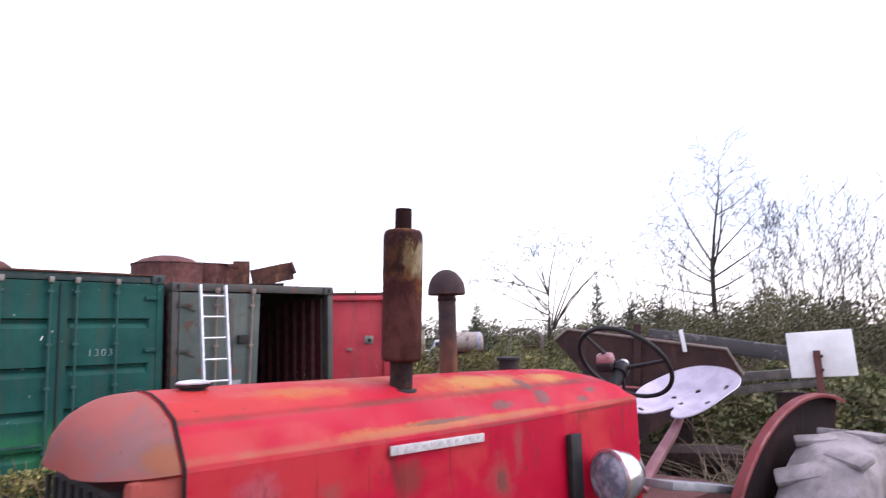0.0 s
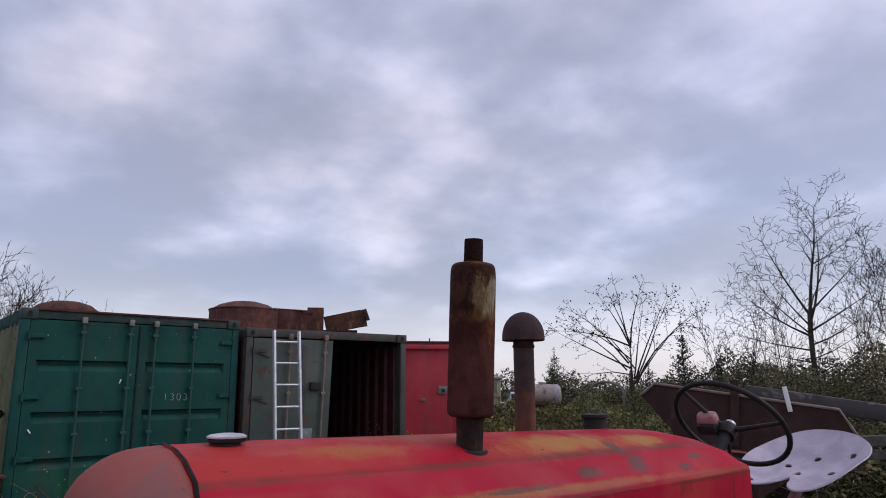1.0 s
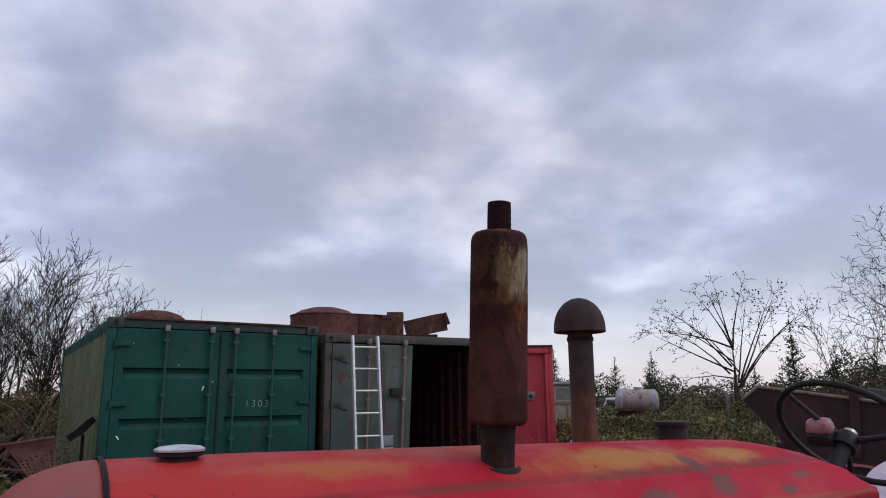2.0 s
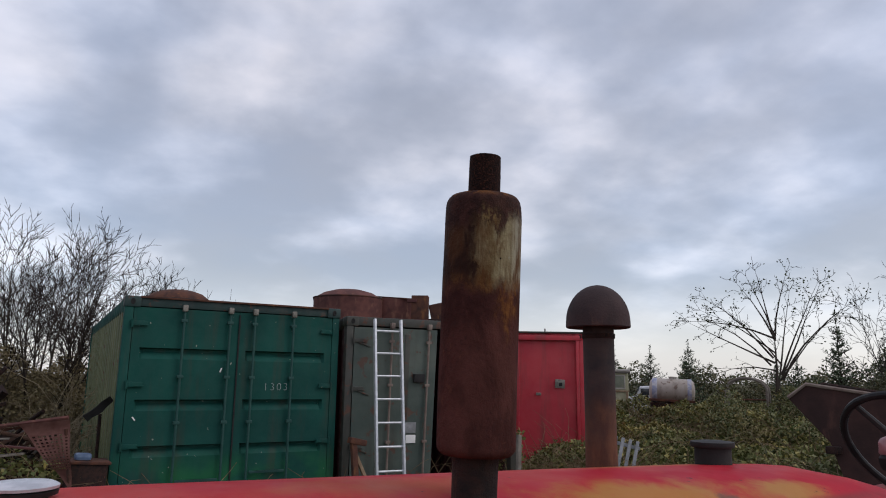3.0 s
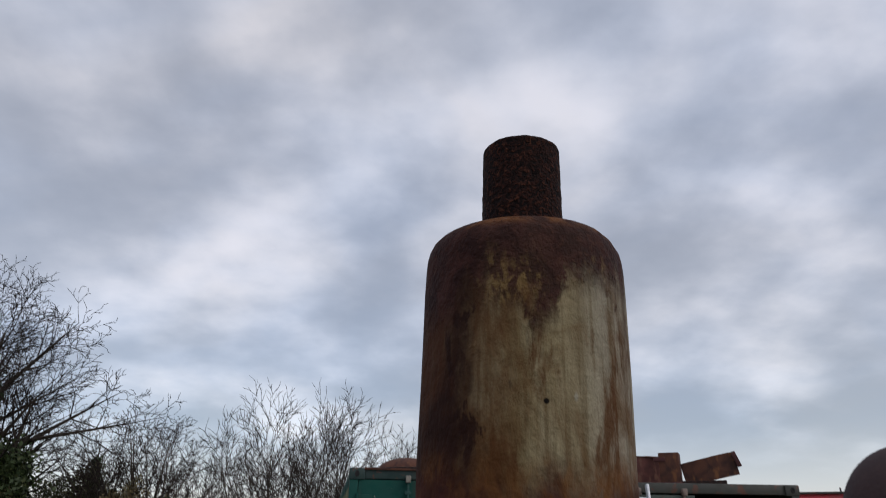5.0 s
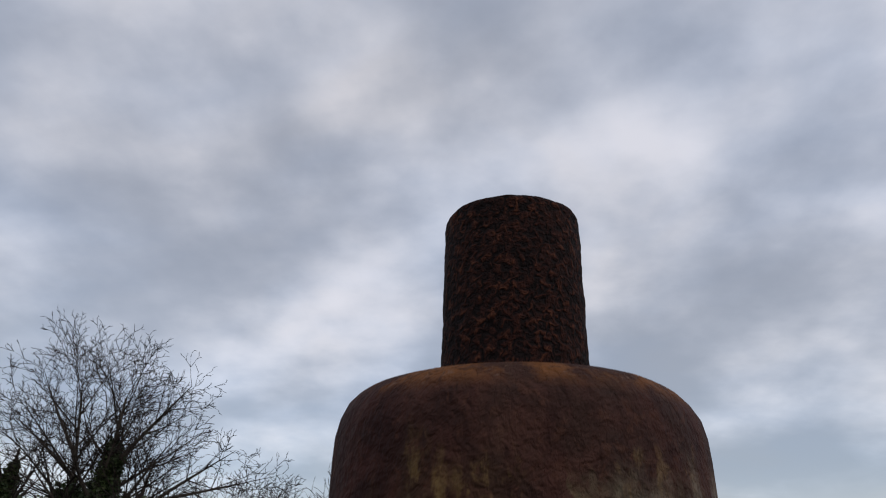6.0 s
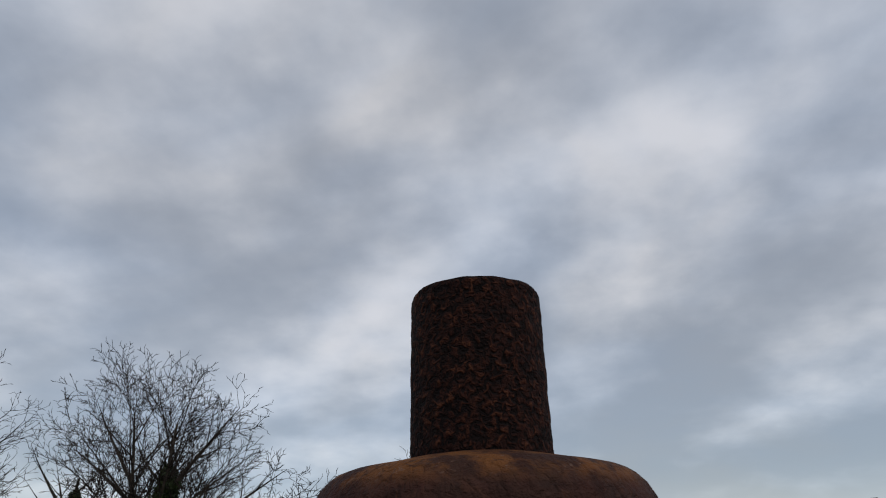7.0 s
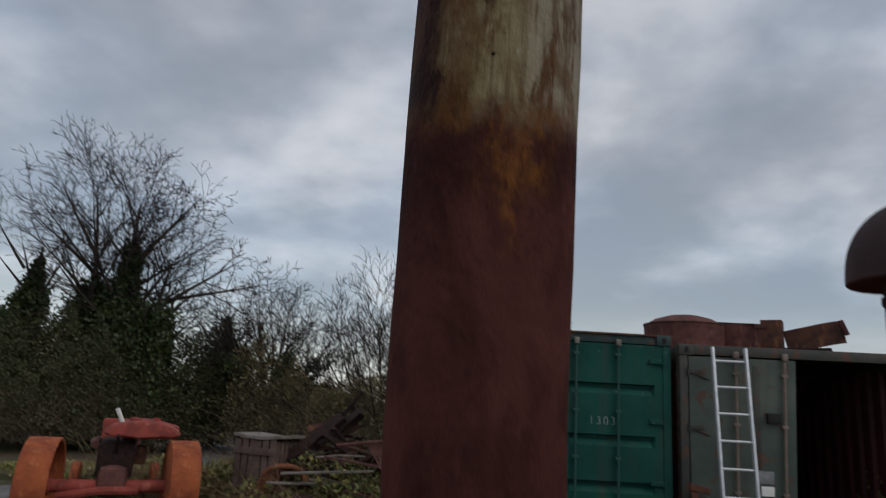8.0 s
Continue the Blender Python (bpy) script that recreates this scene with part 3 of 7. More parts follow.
def ground_mat():
    k = Mat("rough_yard_earth_and_grass", 0.95, 0.0, 0.2)
    c = k.mix(k.step(k.noise(0.35, 5, 0.6, 0.3), 0.42, 0.6), (0.085, 0.065, 0.045), (0.075, 0.085, 0.03))
    c = k.mix(k.step(k.noise(0.13, 3, 0.5, 0.2, (1, 1, 1), (5, 3, 0)), 0.54, 0.70), c, (0.100, 0.088, 0.070))
    c = k.mix(k.step(k.noise(2.6, 6, 0.65), 0.5, 0.7), c, (0.15, 0.125, 0.085))
    k.color(c)
    k.bump(k.noise(9, 7, 0.65), 0.9, 0.06)
    return k.m


M["ground"] = ground_mat()


# ---- mesh helpers ----
def thing(name, m, label, category, group="", kind=""):
    ob = new(name)
    ob.matrix_world = m
    ob.empty_display_size = 0.2
    return tagged(ob, label, category, group, kind)


def finish(name, me, mat, parent=None, label="", smooth=35):
    if isinstance(mat, (list, tuple)):
        for x in mat:
            me.materials.append(M[x])
    else:
        me.materials.append(M[mat])
    if smooth:
        me.shade_smooth()
        me.set_sharp_from_angle(angle=radians(smooth))
    ob = new(name, me)
    if parent is not None:
        ob.parent = parent
    if label:
        tagged(ob, label)
    return ob


def part(name, bm, mat, parent=None, label="", smooth=35):
    bmesh.ops.recalc_face_normals(bm, faces=bm.faces)
    me = bpy.data.meshes.new(name)
    bm.to_mesh(me)
    bm.free()
    return finish(name, me, mat, parent, label, smooth)


def box(bm, c, s, bevel=0.0, rot=None):
    m = Matrix.Translation(c) @ (rot.to_4x4() if rot else Matrix.Identity(4)) @ Matrix.Diagonal((*s, 1))
    got = bmesh.ops.create_cube(bm, size=1.0, matrix=m)
    if bevel:
        edges = list({e for v in got["verts"] for e in v.link_edges})
        bmesh.ops.bevel(bm, geom=edges, offset=bevel, segments=2, profile=0.6, affect="EDGES")


def boxed(c, s, bevel=0.0, rot=None):
    bm = bmesh.new()
    box(bm, c, s, bevel, rot)
    return bm


def loft(bm, rings, closed=True, cap=True):
    vs = [[bm.verts.new(p) for p in r] for r in rings]
    n = len(vs[0])
    for a, b in zip(vs, vs[1:]):
        for i in range(n if closed else n - 1):
            j = (i + 1) % n
            bm.faces.new((a[i], a[j], b[j], b[i]))
    if cap and closed:
        bm.faces.new(vs[0][::-1])
        bm.faces.new(vs[-1])


def lathe(bm, profile, seg=32, c=(0, 0, 0), turn=None):
    """Rings of (radius, height) round z, laid at c and turned."""
    t = turn or Matrix.Identity(3)
    c = Vector(c)
    rings = [[c + t @ Vector((r * math.cos(2 * math.pi * i / seg), r * math.sin(2 * math.pi * i / seg), z)) for i in range(seg)] for r, z in profile]
    loft(bm, rings)


def lathed(profile, seg=32, c=(0, 0, 0), turn=None):
    bm = bmesh.new()
    lathe(bm, profile, seg, c, turn)
    return bm


def tube(bm, pts, r, seg=8, loop=False):
    pts = [Vector(p) for p in pts]
    n = len(pts)
    rr = r if isinstance(r, (list, tuple)) else [r] * n
    rings, side = [], None
    for i, p in enumerate(pts):
        a = pts[(i - 1) % n] if loop or i else p
        b = pts[(i + 1) % n] if loop or i < n - 1 else p
        d = (b - a).normalized()
        if side is None:
            side = d.orthogonal().normalized()
        side = (side - d * side.dot(d)).normalized()
        up = d.cross(side)
        rings.append([p + (side * math.cos(2 * math.pi * k / seg) + up * math.sin(2 * math.pi * k / seg)) * rr[i] for k in range(seg)])
    if loop:
        vs = [[bm.verts.new(q) for q in ring] for ring in rings]
        for i in range(n):
            a, b = vs[i], vs[(i + 1) % n]
            for k in range(seg):
                j = (k + 1) % seg
                bm.faces.new((a[k], a[j], b[j], b[k]))
    else:
        loft(bm, rings)


def tubed(pts, r, seg=8, loop=False):
    bm = bmesh.new()
    tube(bm, pts, r, seg, loop)
    return bm


RX90 = Matrix.Rotation(radians(90), 3, "X")
RY90 = Matrix.Rotation(radians(90), 3, "Y")


# ---- ground ----
def build_ground():
    def spread(n, near, far):
        k = np.linspace(-1, 1, n)
        return np.sign(k) * (near * np.abs(k) + (far - near) * np.abs(k) ** 6)
    xs, ys = spread(121, 24, 900), spread(121, 24, 900)
    verts, faces = [], []
    for y in ys:
        for x in xs:
            h = 0.05 * noise.noise((x * 0.35, y * 0.35, 0)) + 0.03 * noise.noise((x * 1.3, y * 1.3, 4))
            verts.append((x, y, h - 0.05))
    n = len(xs)
    for j in range(n - 1):
        for i in range(n - 1):
            faces.append((j * n + i, j * n + i + 1, (j + 1) * n + i + 1, (j + 1) * n + i))
    me = bpy.data.meshes.new("ground")
    me.from_pydata(verts, [], faces)
    tagged(finish("ground", me, "ground"), "rough yard ground of earth, gravel and grass", "ground", kind="structure")


build_ground()


def lane():
    """A worn gravel track past the derelict tractor, towards the gap in the hedge."""
    way = [(-8.2, -6.0), (-7.3, -1.5), (-6.4, 2.5), (-5.8, 6.5), (-6.6, 10.0), (-7.4, 13.0), (-8.6, 20.0), (-10.5, 30.0)]
    bm = bmesh.new()
    rings = []
    for (x0, y0), (x1, y1) in zip(way, way[1:]):
        d = Vector((x1 - x0, y1 - y0, 0))
        side = Vector((-d.y, d.x, 0)).normalized()
        for k in range(8):
            c = Vector((x0, y0, 0)) + d * k / 8
            ring = []
            for w in (-1.25, -1.0, -0.55, 0.0, 0.55, 1.0, 1.25):
                p = c + side * (w + 0.10 * noise.noise((c.x + w, c.y, 3)))
                p.z = (0.045 if abs(w) < 1.2 else -0.12) - (0.02 if abs(abs(w) - 0.55) < 0.1 else 0) + 0.015 * noise.noise(p * 1.3)
                ring.append(p)
            rings.append(ring)
    loft(bm, rings, closed=False, cap=False)
    tagged(part("lane", bm, "gravel"), "grey gravel track with grassy edges", "track", kind="structure")


M["gravel"] = simple("wet_grey_gravel", (0.10, 0.095, 0.09), (0.19, 0.18, 0.17), 6, 0.8, 0, 0.8, 0.02)
lane()


# ---- shipping containers ----
def corrugated(bm, length, h, z0, depth=0.036, pitch=0.28, thick=0.004):
    """A corrugated sheet along y, its outer face towards -x."""
    line, s = [], 0.0
    while s < length:
        for ds, d in ((0, 0), (0.10, 0), (0.14, depth), (0.24, depth)):
            if s + ds <= length:
                line.append((s + ds, d))
        s += pitch
    line.append((length, 0))
    loop = [(d, y) for y, d in line] + [(d + thick, y) for y, d in reversed(line)]
    loft(bm, [[(x, y, z) for x, y in loop] for z in (z0, z0 + h)], cap=False)


def casting(bm, c):
    """A corner casting: a block with an oval hole rim on its front."""
    box(bm, c, (0.165, 0.175, 0.12), 0.012)


def door_leaf(w, h, bands, depth=0.068):
    """A pressed steel leaf in the xz plane, front towards -y, with horizontal grooves."""
    bm = bmesh.new()
    zs = [(0, 0.0)]
    for zc, hh in bands:
        zs += [(zc - hh / 2, 0.0), (zc + hh / 2 - 0.040, depth), (zc + hh / 2 - 0.012, depth), (zc + hh / 2, 0.0)]
    zs.append((h, 0.0))
    m0, m1 = 0.085, w - 0.085
    cols = [(0, 0), (m0, 0), (m0 + 0.03, 1), (m1 - 0.03, 1), (m1, 0), (w, 0)]
    grid = [[bm.verts.new((x, d * k, z)) for x, k in cols] for z, d in zs]
    for a, b in zip(grid, grid[1:]):
        for i in range(len(cols) - 1):
            bm.faces.new((a[i], a[i + 1], b[i + 1], b[i]))
    back = [bm.verts.new((x, 0.085, z)) for x, z in ((0, 0), (w, 0), (w, h), (0, h))]
    bm.faces.new(back[::-1])
    edge = [[g[0] for g in grid], [g[-1] for g in grid]]
    bm.faces.new([*edge[0], back[3], back[0]])
    bm.faces.new([*edge[1][::-1], back[1], back[2]])
    bm.faces.new([*grid[0], back[1], back[0]])
    bm.faces.new([*grid[-1][::-1], back[3], back[2]])
    return bm


def hinge(bm, x, z, side):
    box(bm, (x, -0.012, z), (0.15, 0.02, 0.055), 0.006)
    box(bm, (x - side * 0.04, -0.02, z - 0.014), (0.09, 0.018, 0.012), 0.003)
    tube(bm, [(x + side * 0.08, -0.02, z - 0.045), (x + side * 0.08, -0.02, z + 0.045)], 0.014, 8)


def container(m, w, h, length, label, body, side, frame_mat, top_mat=None):
    """Frame, walls and roof; its front opening lies in y = 0, x from 0 to w."""
    t = thing("shipping_container", m, label, "shipping container")
    for x in (0.045, w - 0.045):
        part("corner_post", boxed((x, 0.06, h / 2), (0.09, 0.12, h - 0.2), 0.01), frame_mat, t)
        part("corner_post", boxed((x, length - 0.06, h / 2), (0.09, 0.12, h - 0.2), 0.01), frame_mat, t)
        for z in (0.06, h - 0.06):
            for y in (0.075, length - 0.085):
                bm = bmesh.new()
                casting(bm, (x + (0.03 if x < 1 else -0.03), y, z))
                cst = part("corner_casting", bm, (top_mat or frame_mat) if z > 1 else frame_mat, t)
                if y < 1:
                    bm = bmesh.new()
                    lathe(bm, [(0.034, 0), (0.034, 0.006), (0.02, 0.006), (0.02, 0.001)], 14, (x + (0.03 if x < 1 else -0.03), y - 0.0885, z), RX90 @ Matrix.Diagonal((0.7, 1, 1)))
                    # black ring painted as the shade in the casting's hole
                    part("casting_hole", bm, "grille", cst)
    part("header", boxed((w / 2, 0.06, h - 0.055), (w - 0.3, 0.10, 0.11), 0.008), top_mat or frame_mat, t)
    part("sill", boxed((w / 2, 0.06, 0.08), (w - 0.3, 0.10, 0.16), 0.008), frame_mat, t)
    for x, flip in ((0.012, 1), (w - 0.012, -1)):
        bm = bmesh.new()
        corrugated(bm, length - 0.26, h - 0.26, 0.13)
        bmesh.ops.transform(bm, matrix=Matrix.Translation((x, 0.13, 0)) @ Matrix.Diagonal((flip, 1, 1, 1)), verts=bm.verts)
        part("side_wall", bm, side, t)
        part("top_rail", boxed((x + flip * 0.03, length / 2, h - 0.085), (0.06, length - 0.30, 0.15), 0.006), frame_mat, t)
        part("bottom_rail", boxed((x + flip * 0.03, length / 2, 0.075), (0.06, length - 0.34, 0.15), 0.006), frame_mat, t)
    bm = bmesh.new()
    corrugated(bm, w - 0.02, length - 0.12, 0.06, 0.02, 0.21)
    bmesh.ops.transform(bm, matrix=Matrix.Translation((0.01, 0, h - 0.02)) @ Matrix(((0, 1, 0, 0), (0, 0, 1, 0), (-1, 0, 0, 0), (0, 0, 0, 1))), verts=bm.verts)
    part("roof", bm, frame_mat, t)
    part("container_floor", boxed((w / 2, length / 2, 0.14), (w - 0.1, length - 0.2, 0.03)), "timber", t)
    part("end_wall", boxed((w / 2, length - 0.05, h / 2), (w - 0.2, 0.04, h - 0.2)), body, t)
    return t


def lock_rod(x, z0, z1, mat, parent, brackets, ends="bright_end"):
    rod = part("lock_rod", tubed([(x, -0.035, z0), (x, -0.035, z1)], 0.0145, 10), mat, parent)
    for z in brackets:
        part("rod_bracket", boxed((x, -0.028, z), (0.065, 0.045, 0.035), 0.006), mat, rod)
    for z in (z0 + 0.01, z1 - 0.02):
        part("cam", boxed((x, -0.04, z), (0.055, 0.06, 0.075), 0.01), ends, rod, "worn bare metal cam")
    return rod


def writing(text, size, place, turn, mat, parent, label):
    cu = bpy.data.curves.new("writing", "FONT")
    cu.body = text
    cu.size = size
    cu.extrude = 0.0008
    cu.offset = -0.004
    cu.space_character = 1.25
    cu.materials.append(M[mat])
    ob = new("writing", cu)
    ob.parent = parent
    ob.matrix_basis = Matrix.Translation(place) @ turn
    return tagged(ob, label)


def green_container():
    w, h = 2.44, 2.59
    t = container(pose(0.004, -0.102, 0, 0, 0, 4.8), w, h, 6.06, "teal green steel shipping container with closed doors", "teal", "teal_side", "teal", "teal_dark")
    part("rusty_header_lip", boxed((w / 2, 0.045, h - 0.008), (w - 0.3, 0.13, 0.022), 0.004), "rust", t, "rust-streaked roof lip")
    bands = [(0.18 - 0.16 + 0.30, 0.12), (0.92 - 0.16, 0.12), (1.41 - 0.16, 0.12), (1.97 - 0.16, 0.12)]
    for x0, rods, hx, side in ((0.095, (0.61, 1.11), 0.165, -1), (1.222, (1.39, 1.85), 2.275, 1)):
        bm = door_leaf(1.123, 2.31, bands)
        bmesh.ops.transform(bm, matrix=Matrix.Translation((x0, 0.005, 0.16)), verts=bm.verts)
        d = part("door", bm, "teal", t)
        for x in rods:
            lock_rod(x, 0.13, 2.50, "rod", d, (0.5, 1.22, 1.72, 2.34))
        for z in (2.29, 1.63, 0.98, 0.34):
            bm = bmesh.new()
            hinge(bm, hx, z, side)
            part("hinge", bm, "teal", d)
        for x in rods:
            part("lock_handle", boxed((x + 0.2 * (1 if x in (0.61, 1.39) else -1), -0.04, 0.60 if x < 1.2 else 0.66), (0.34, 0.022, 0.03), 0.005), "rod", d)
    for x, z, tilt in ((1.046, 1.800, 20), (0.186, 1.270, -35)):
        part("paint_flake", boxed((x, 0.0, z), (0.014, 0.012, 0.05), 0.003, Matrix.Rotation(radians(tilt), 3, "Y")), "white", t, "small pale paint flake")
    part("rubber_seal", boxed((1.2225, 0.006, 1.3), (0.016, 0.03, 2.28)), "black", t, "black rubber door seal")
    writing("1303", 0.125, (1.535, 0.0, 1.575), Matrix.Rotation(radians(90), 4, "X"), "chalk", t, "chalk digits 1303")
    t.scale = (1.021, 1, 1)
    return t


def grey_container():
    w, h = 2.46, 2.50
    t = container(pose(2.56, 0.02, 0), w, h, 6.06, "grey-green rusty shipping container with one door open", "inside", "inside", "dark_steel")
    bm = door_leaf(1.15, 2.22, [])
    bmesh.ops.transform(bm, matrix=Matrix.Translation((0.10, 0.0, 0.15)), verts=bm.verts)
    d = part("door", bm, "grey_green", t, "closed grey-green door leaf")
    for x in (0.60, 1.12):
        lock_rod(x, 0.13, 2.42, "rod_rust", d, (0.5, 0.95, 1.65, 2.2), "rod_rust")
    for z in (2.20, 1.60, 0.9, 0.34):
        bm = bmesh.new()
        hinge(bm, 0.17, z, -1)
        box(bm, (0.24, -0.012, z - 0.05), (0.16, 0.016, 0.02), 0.004, Matrix.Rotation(radians(20), 3, "Y"))
        part("hinge", bm, "dark_steel", d)
    part("lock_box", boxed((1.0, -0.03, 1.74), (0.15, 0.06, 0.11), 0.008), "grille", d, "open black lock box")
    part("notice_plate", boxed((0.90, -0.006, 1.12), (0.20, 0.008, 0.13), 0.002), "galv", d, "pale grey notice plate")
    part("notice_plate", boxed((0.93, -0.012, 0.98), (0.14, 0.008, 0.10), 0.002), "white", d, "small white notice plate")
    part("repair_patch", boxed((0.83, -0.004, 1.75), (0.07, 0.006, 1.1), 0.002), "dark_steel", d, "dark vertical patch")
    # the leaf hangs askew: its free edge leans in towards the bottom
    for piece in (d, *d.children_recursive):
        for v in piece.data.vertices:
            v.co.x += 0.04 * (v.co.x - 0.1) / 1.15 * (v.co.z - 2.37)
    # the other leaf, swung right round against the side wall
    bm = door_leaf(1.15, 2.22, [])
    bmesh.ops.transform(bm, matrix=Matrix.Translation((w + 0.02, 0.06, 0.15)) @ Matrix.Rotation(radians(82), 4, "Z"), verts=bm.verts)
    part("door", bm, "grey_green", t, "open leaf folded back along the side")
    
    return t


def red_container():
    w, h = 2.44, 2.56
    t = container(pose(5.25, 2.80, 0, 0, 0, -26), w, h, 6.06, "bright red shipping container beside the open one", "red_box", "red_box", "red_box")
    for i, x0 in enumerate((0.095, 1.222)):
        bm = door_leaf(1.123, 2.28, [])
        bmesh.ops.transform(bm, matrix=Matrix.Translation((x0, 0.03, 0.15)), verts=bm.verts)
        d = part("door", bm, "red_box", t)
        part("door_stile", boxed((x0 + 0.03, 0.0, 1.3), (0.06, 0.085, 2.26), 0.008), "red_box", d)
        part("door_stile", boxed((x0 + 1.09, 0.0, 1.3), (0.06, 0.085, 2.26), 0.008), "red_box", d)
    part("door_header", boxed((w / 2, -0.015, 2.475), (w - 0.16, 0.07, 0.085), 0.008), "red_box", t)
    pl = part("lock_plate", boxed((2.0, -0.002, 1.68), (0.17, 0.012, 0.15), 0.004, Matrix.Rotation(radians(4), 3, "Y")), "bright_end", t, "bare metal lock plate")
    part("lock_eye", boxed((2.01, -0.012, 1.67), (0.06, 0.012, 0.06), 0.003), "black", pl)
    part("door_catch", boxed((1.62, -0.03, 1.50), (0.09, 0.05, 0.05), 0.01), "bright_end", t, "worn door catch")
    part("roof_lip", boxed((w / 2, 0.03, h + 0.012), (w, 0.14, 0.03), 0.006), "dark_steel", t, "grey crumpled roof lip")
    part("roof_spike", tubed([(1.75, 0.0, h), (1.75, 0.0, h + 0.08)], 0.012, 6), "dark_steel", t)
    return t


green_container()
grey_container()
red_container()


# ---- the red tractor ----
TRACTOR = Matrix.Translation((-0.10, -7.33, 0)) @ Matrix.Rotation(radians(2.0), 4, "Z")
tractor = thing("tractor", TRACTOR, "old red tractor with worn paint and rusty exhaust", "tractor")
INV = TRACTOR.inverted()


def spot(x, y, z):
    """A place of the yard in the tractor's own frame."""
    return INV @ Vector((x, y, z))


def half_section(k, top, crease):
    """One cross-section of the bonnet: width factor, top height, height of the lower crease."""
    d = top - crease
    h = [(0.285, 1.02), (0.288, 1.20), (0.287, crease - 0.012), (0.283, crease), (0.277, crease + 0.07 * d), (0.226, crease + 0.58 * d),
         (0.219, crease + 0.625 * d), (0.15, crease + 0.84 * d), (0.08, crease + 0.955 * d), (0.0, top)]
    return [(y * k, z) for y, z in h]


def bonnet_rings(stations):
    rings = []
    for x, k, top, crease in stations:
        h = half_section(k, top, crease)
        rings.append([(x, -y, z) for y, z in h] + [(x, y, z) for y, z in reversed(h[:-1])])
    return rings


def tractor_bonnet():
    bm = bmesh.new()
    st = [(-0.118, 0.93, 1.592, 1.445), (0.1, 0.96, 1.592, 1.445), (0.5, 0.99, 1.586, 1.445), (0.9, 1.0, 1.580, 1.447), (1.25, 1.0, 1.574, 1.452),
          (1.45, 0.995, 1.566, 1.456), (1.58, 0.98, 1.550, 1.462), (1.68, 0.955, 1.522, 1.462), (1.74, 0.93, 1.490, 1.455), (1.755, 0.91, 1.470, 1.45)]
    st = [(x * 1.0 if x < 1.4 else 1.4 + (x - 1.4) * 0.72, k, a, b) for x, k, a, b in st]
    loft(bm, bonnet_rings(st), closed=False)
    bmesh.ops.solidify(bm, geom=bm.faces, thickness=0.004)
    b = part("bonnet", bm, "red", tractor, "red bonnet worn to yellow primer", 11)
    bm = bmesh.new()
    st = [(-0.1185, 0.940, 1.5955, 1.45), (-0.123, 0.943, 1.598, 1.45), (-0.1275, 0.940, 1.5955, 1.45)]
    loft(bm, bonnet_rings(st), closed=False)
    bmesh.ops.solidify(bm, geom=bm.faces, thickness=0.003)
    part("seam_strip", bm, "black", b, "black rubber seam strip")
    bm = bmesh.new()
    rings = []
    base = half_section(0.93, 1.592, 1.445)
    base = [(y, z) for y, z in base if z > 1.41]
    for i in range(11):
        a = i / 10 * math.pi / 2
        x, s = -0.128 - 0.160 * math.sin(a), max(0.03, math.cos(a) ** 0.62)
        ring = []
        for y, z in base:
            ring.append((x, -y * (0.25 + 0.75 * s), 1.425 + (z - 1.425) * s))
        for y, z in reversed(base[:-1]):
            ring.append((x, y * (0.25 + 0.75 * s), 1.425 + (z - 1.425) * s))
        rings.append(ring)
    loft(bm, rings, closed=False)
    bmesh.ops.solidify(bm, geom=bm.faces, thickness=0.004)
    part("nose_cowl", bm, "nose", tractor, "chalky faded red nose cowl", 40)
    # solid black box in place of the shade behind the grille bars
    part("grille", boxed((-0.20, 0, 1.20), (0.10, 0.40, 0.42), 0.02), "grille", tractor, "black box painted as the shaded grille opening")
    for y in (-0.235, 0.235):
        part("grille_post", boxed((-0.17, y, 1.21), (0.12, 0.05, 0.44), 0.02), "faded_red", tractor)
    for i in range(7):
        part("grille_bar", tubed([(-0.262, -0.18 + i * 0.06, 1.0), (-0.262, -0.18 + i * 0.06, 1.4)], 0.006, 6), "grille", tractor)
    strip = part("badge_strip", boxed((0.585, -0.291, 1.410), (0.352, 0.008, 0.025), 0.003, Matrix.Rotation(radians(0.8), 3, "Y")), "strip", tractor, "dull white badge strip")
    rng = random.Random(8)
    for i in range(11):
        w = rng.uniform(0.010, 0.020)
        part("letter_bar", boxed((0.435 + i * 0.030, -0.2955, 1.412 - (i * 0.030 - 0.15) * 0.014), (w, 0.0012, rng.uniform(0.006, 0.015)), 0.0), "strip_bar", strip, "worn unreadable letter mark")
    # engine and gearbox under the bonnet
    part("engine_block", boxed((0.75, 0, 0.86), (1.7, 0.34, 0.5), 0.04), "rust_dark", tractor)
    part("gearbox", boxed((2.0, 0, 0.78), (1.1, 0.42, 0.42), 0.06), "rust_red", tractor)
    part("dash_panel", boxed((1.64, 0, 1.22), (0.03, 0.52, 0.46), 0.012), "red", tractor)


tractor_bonnet()


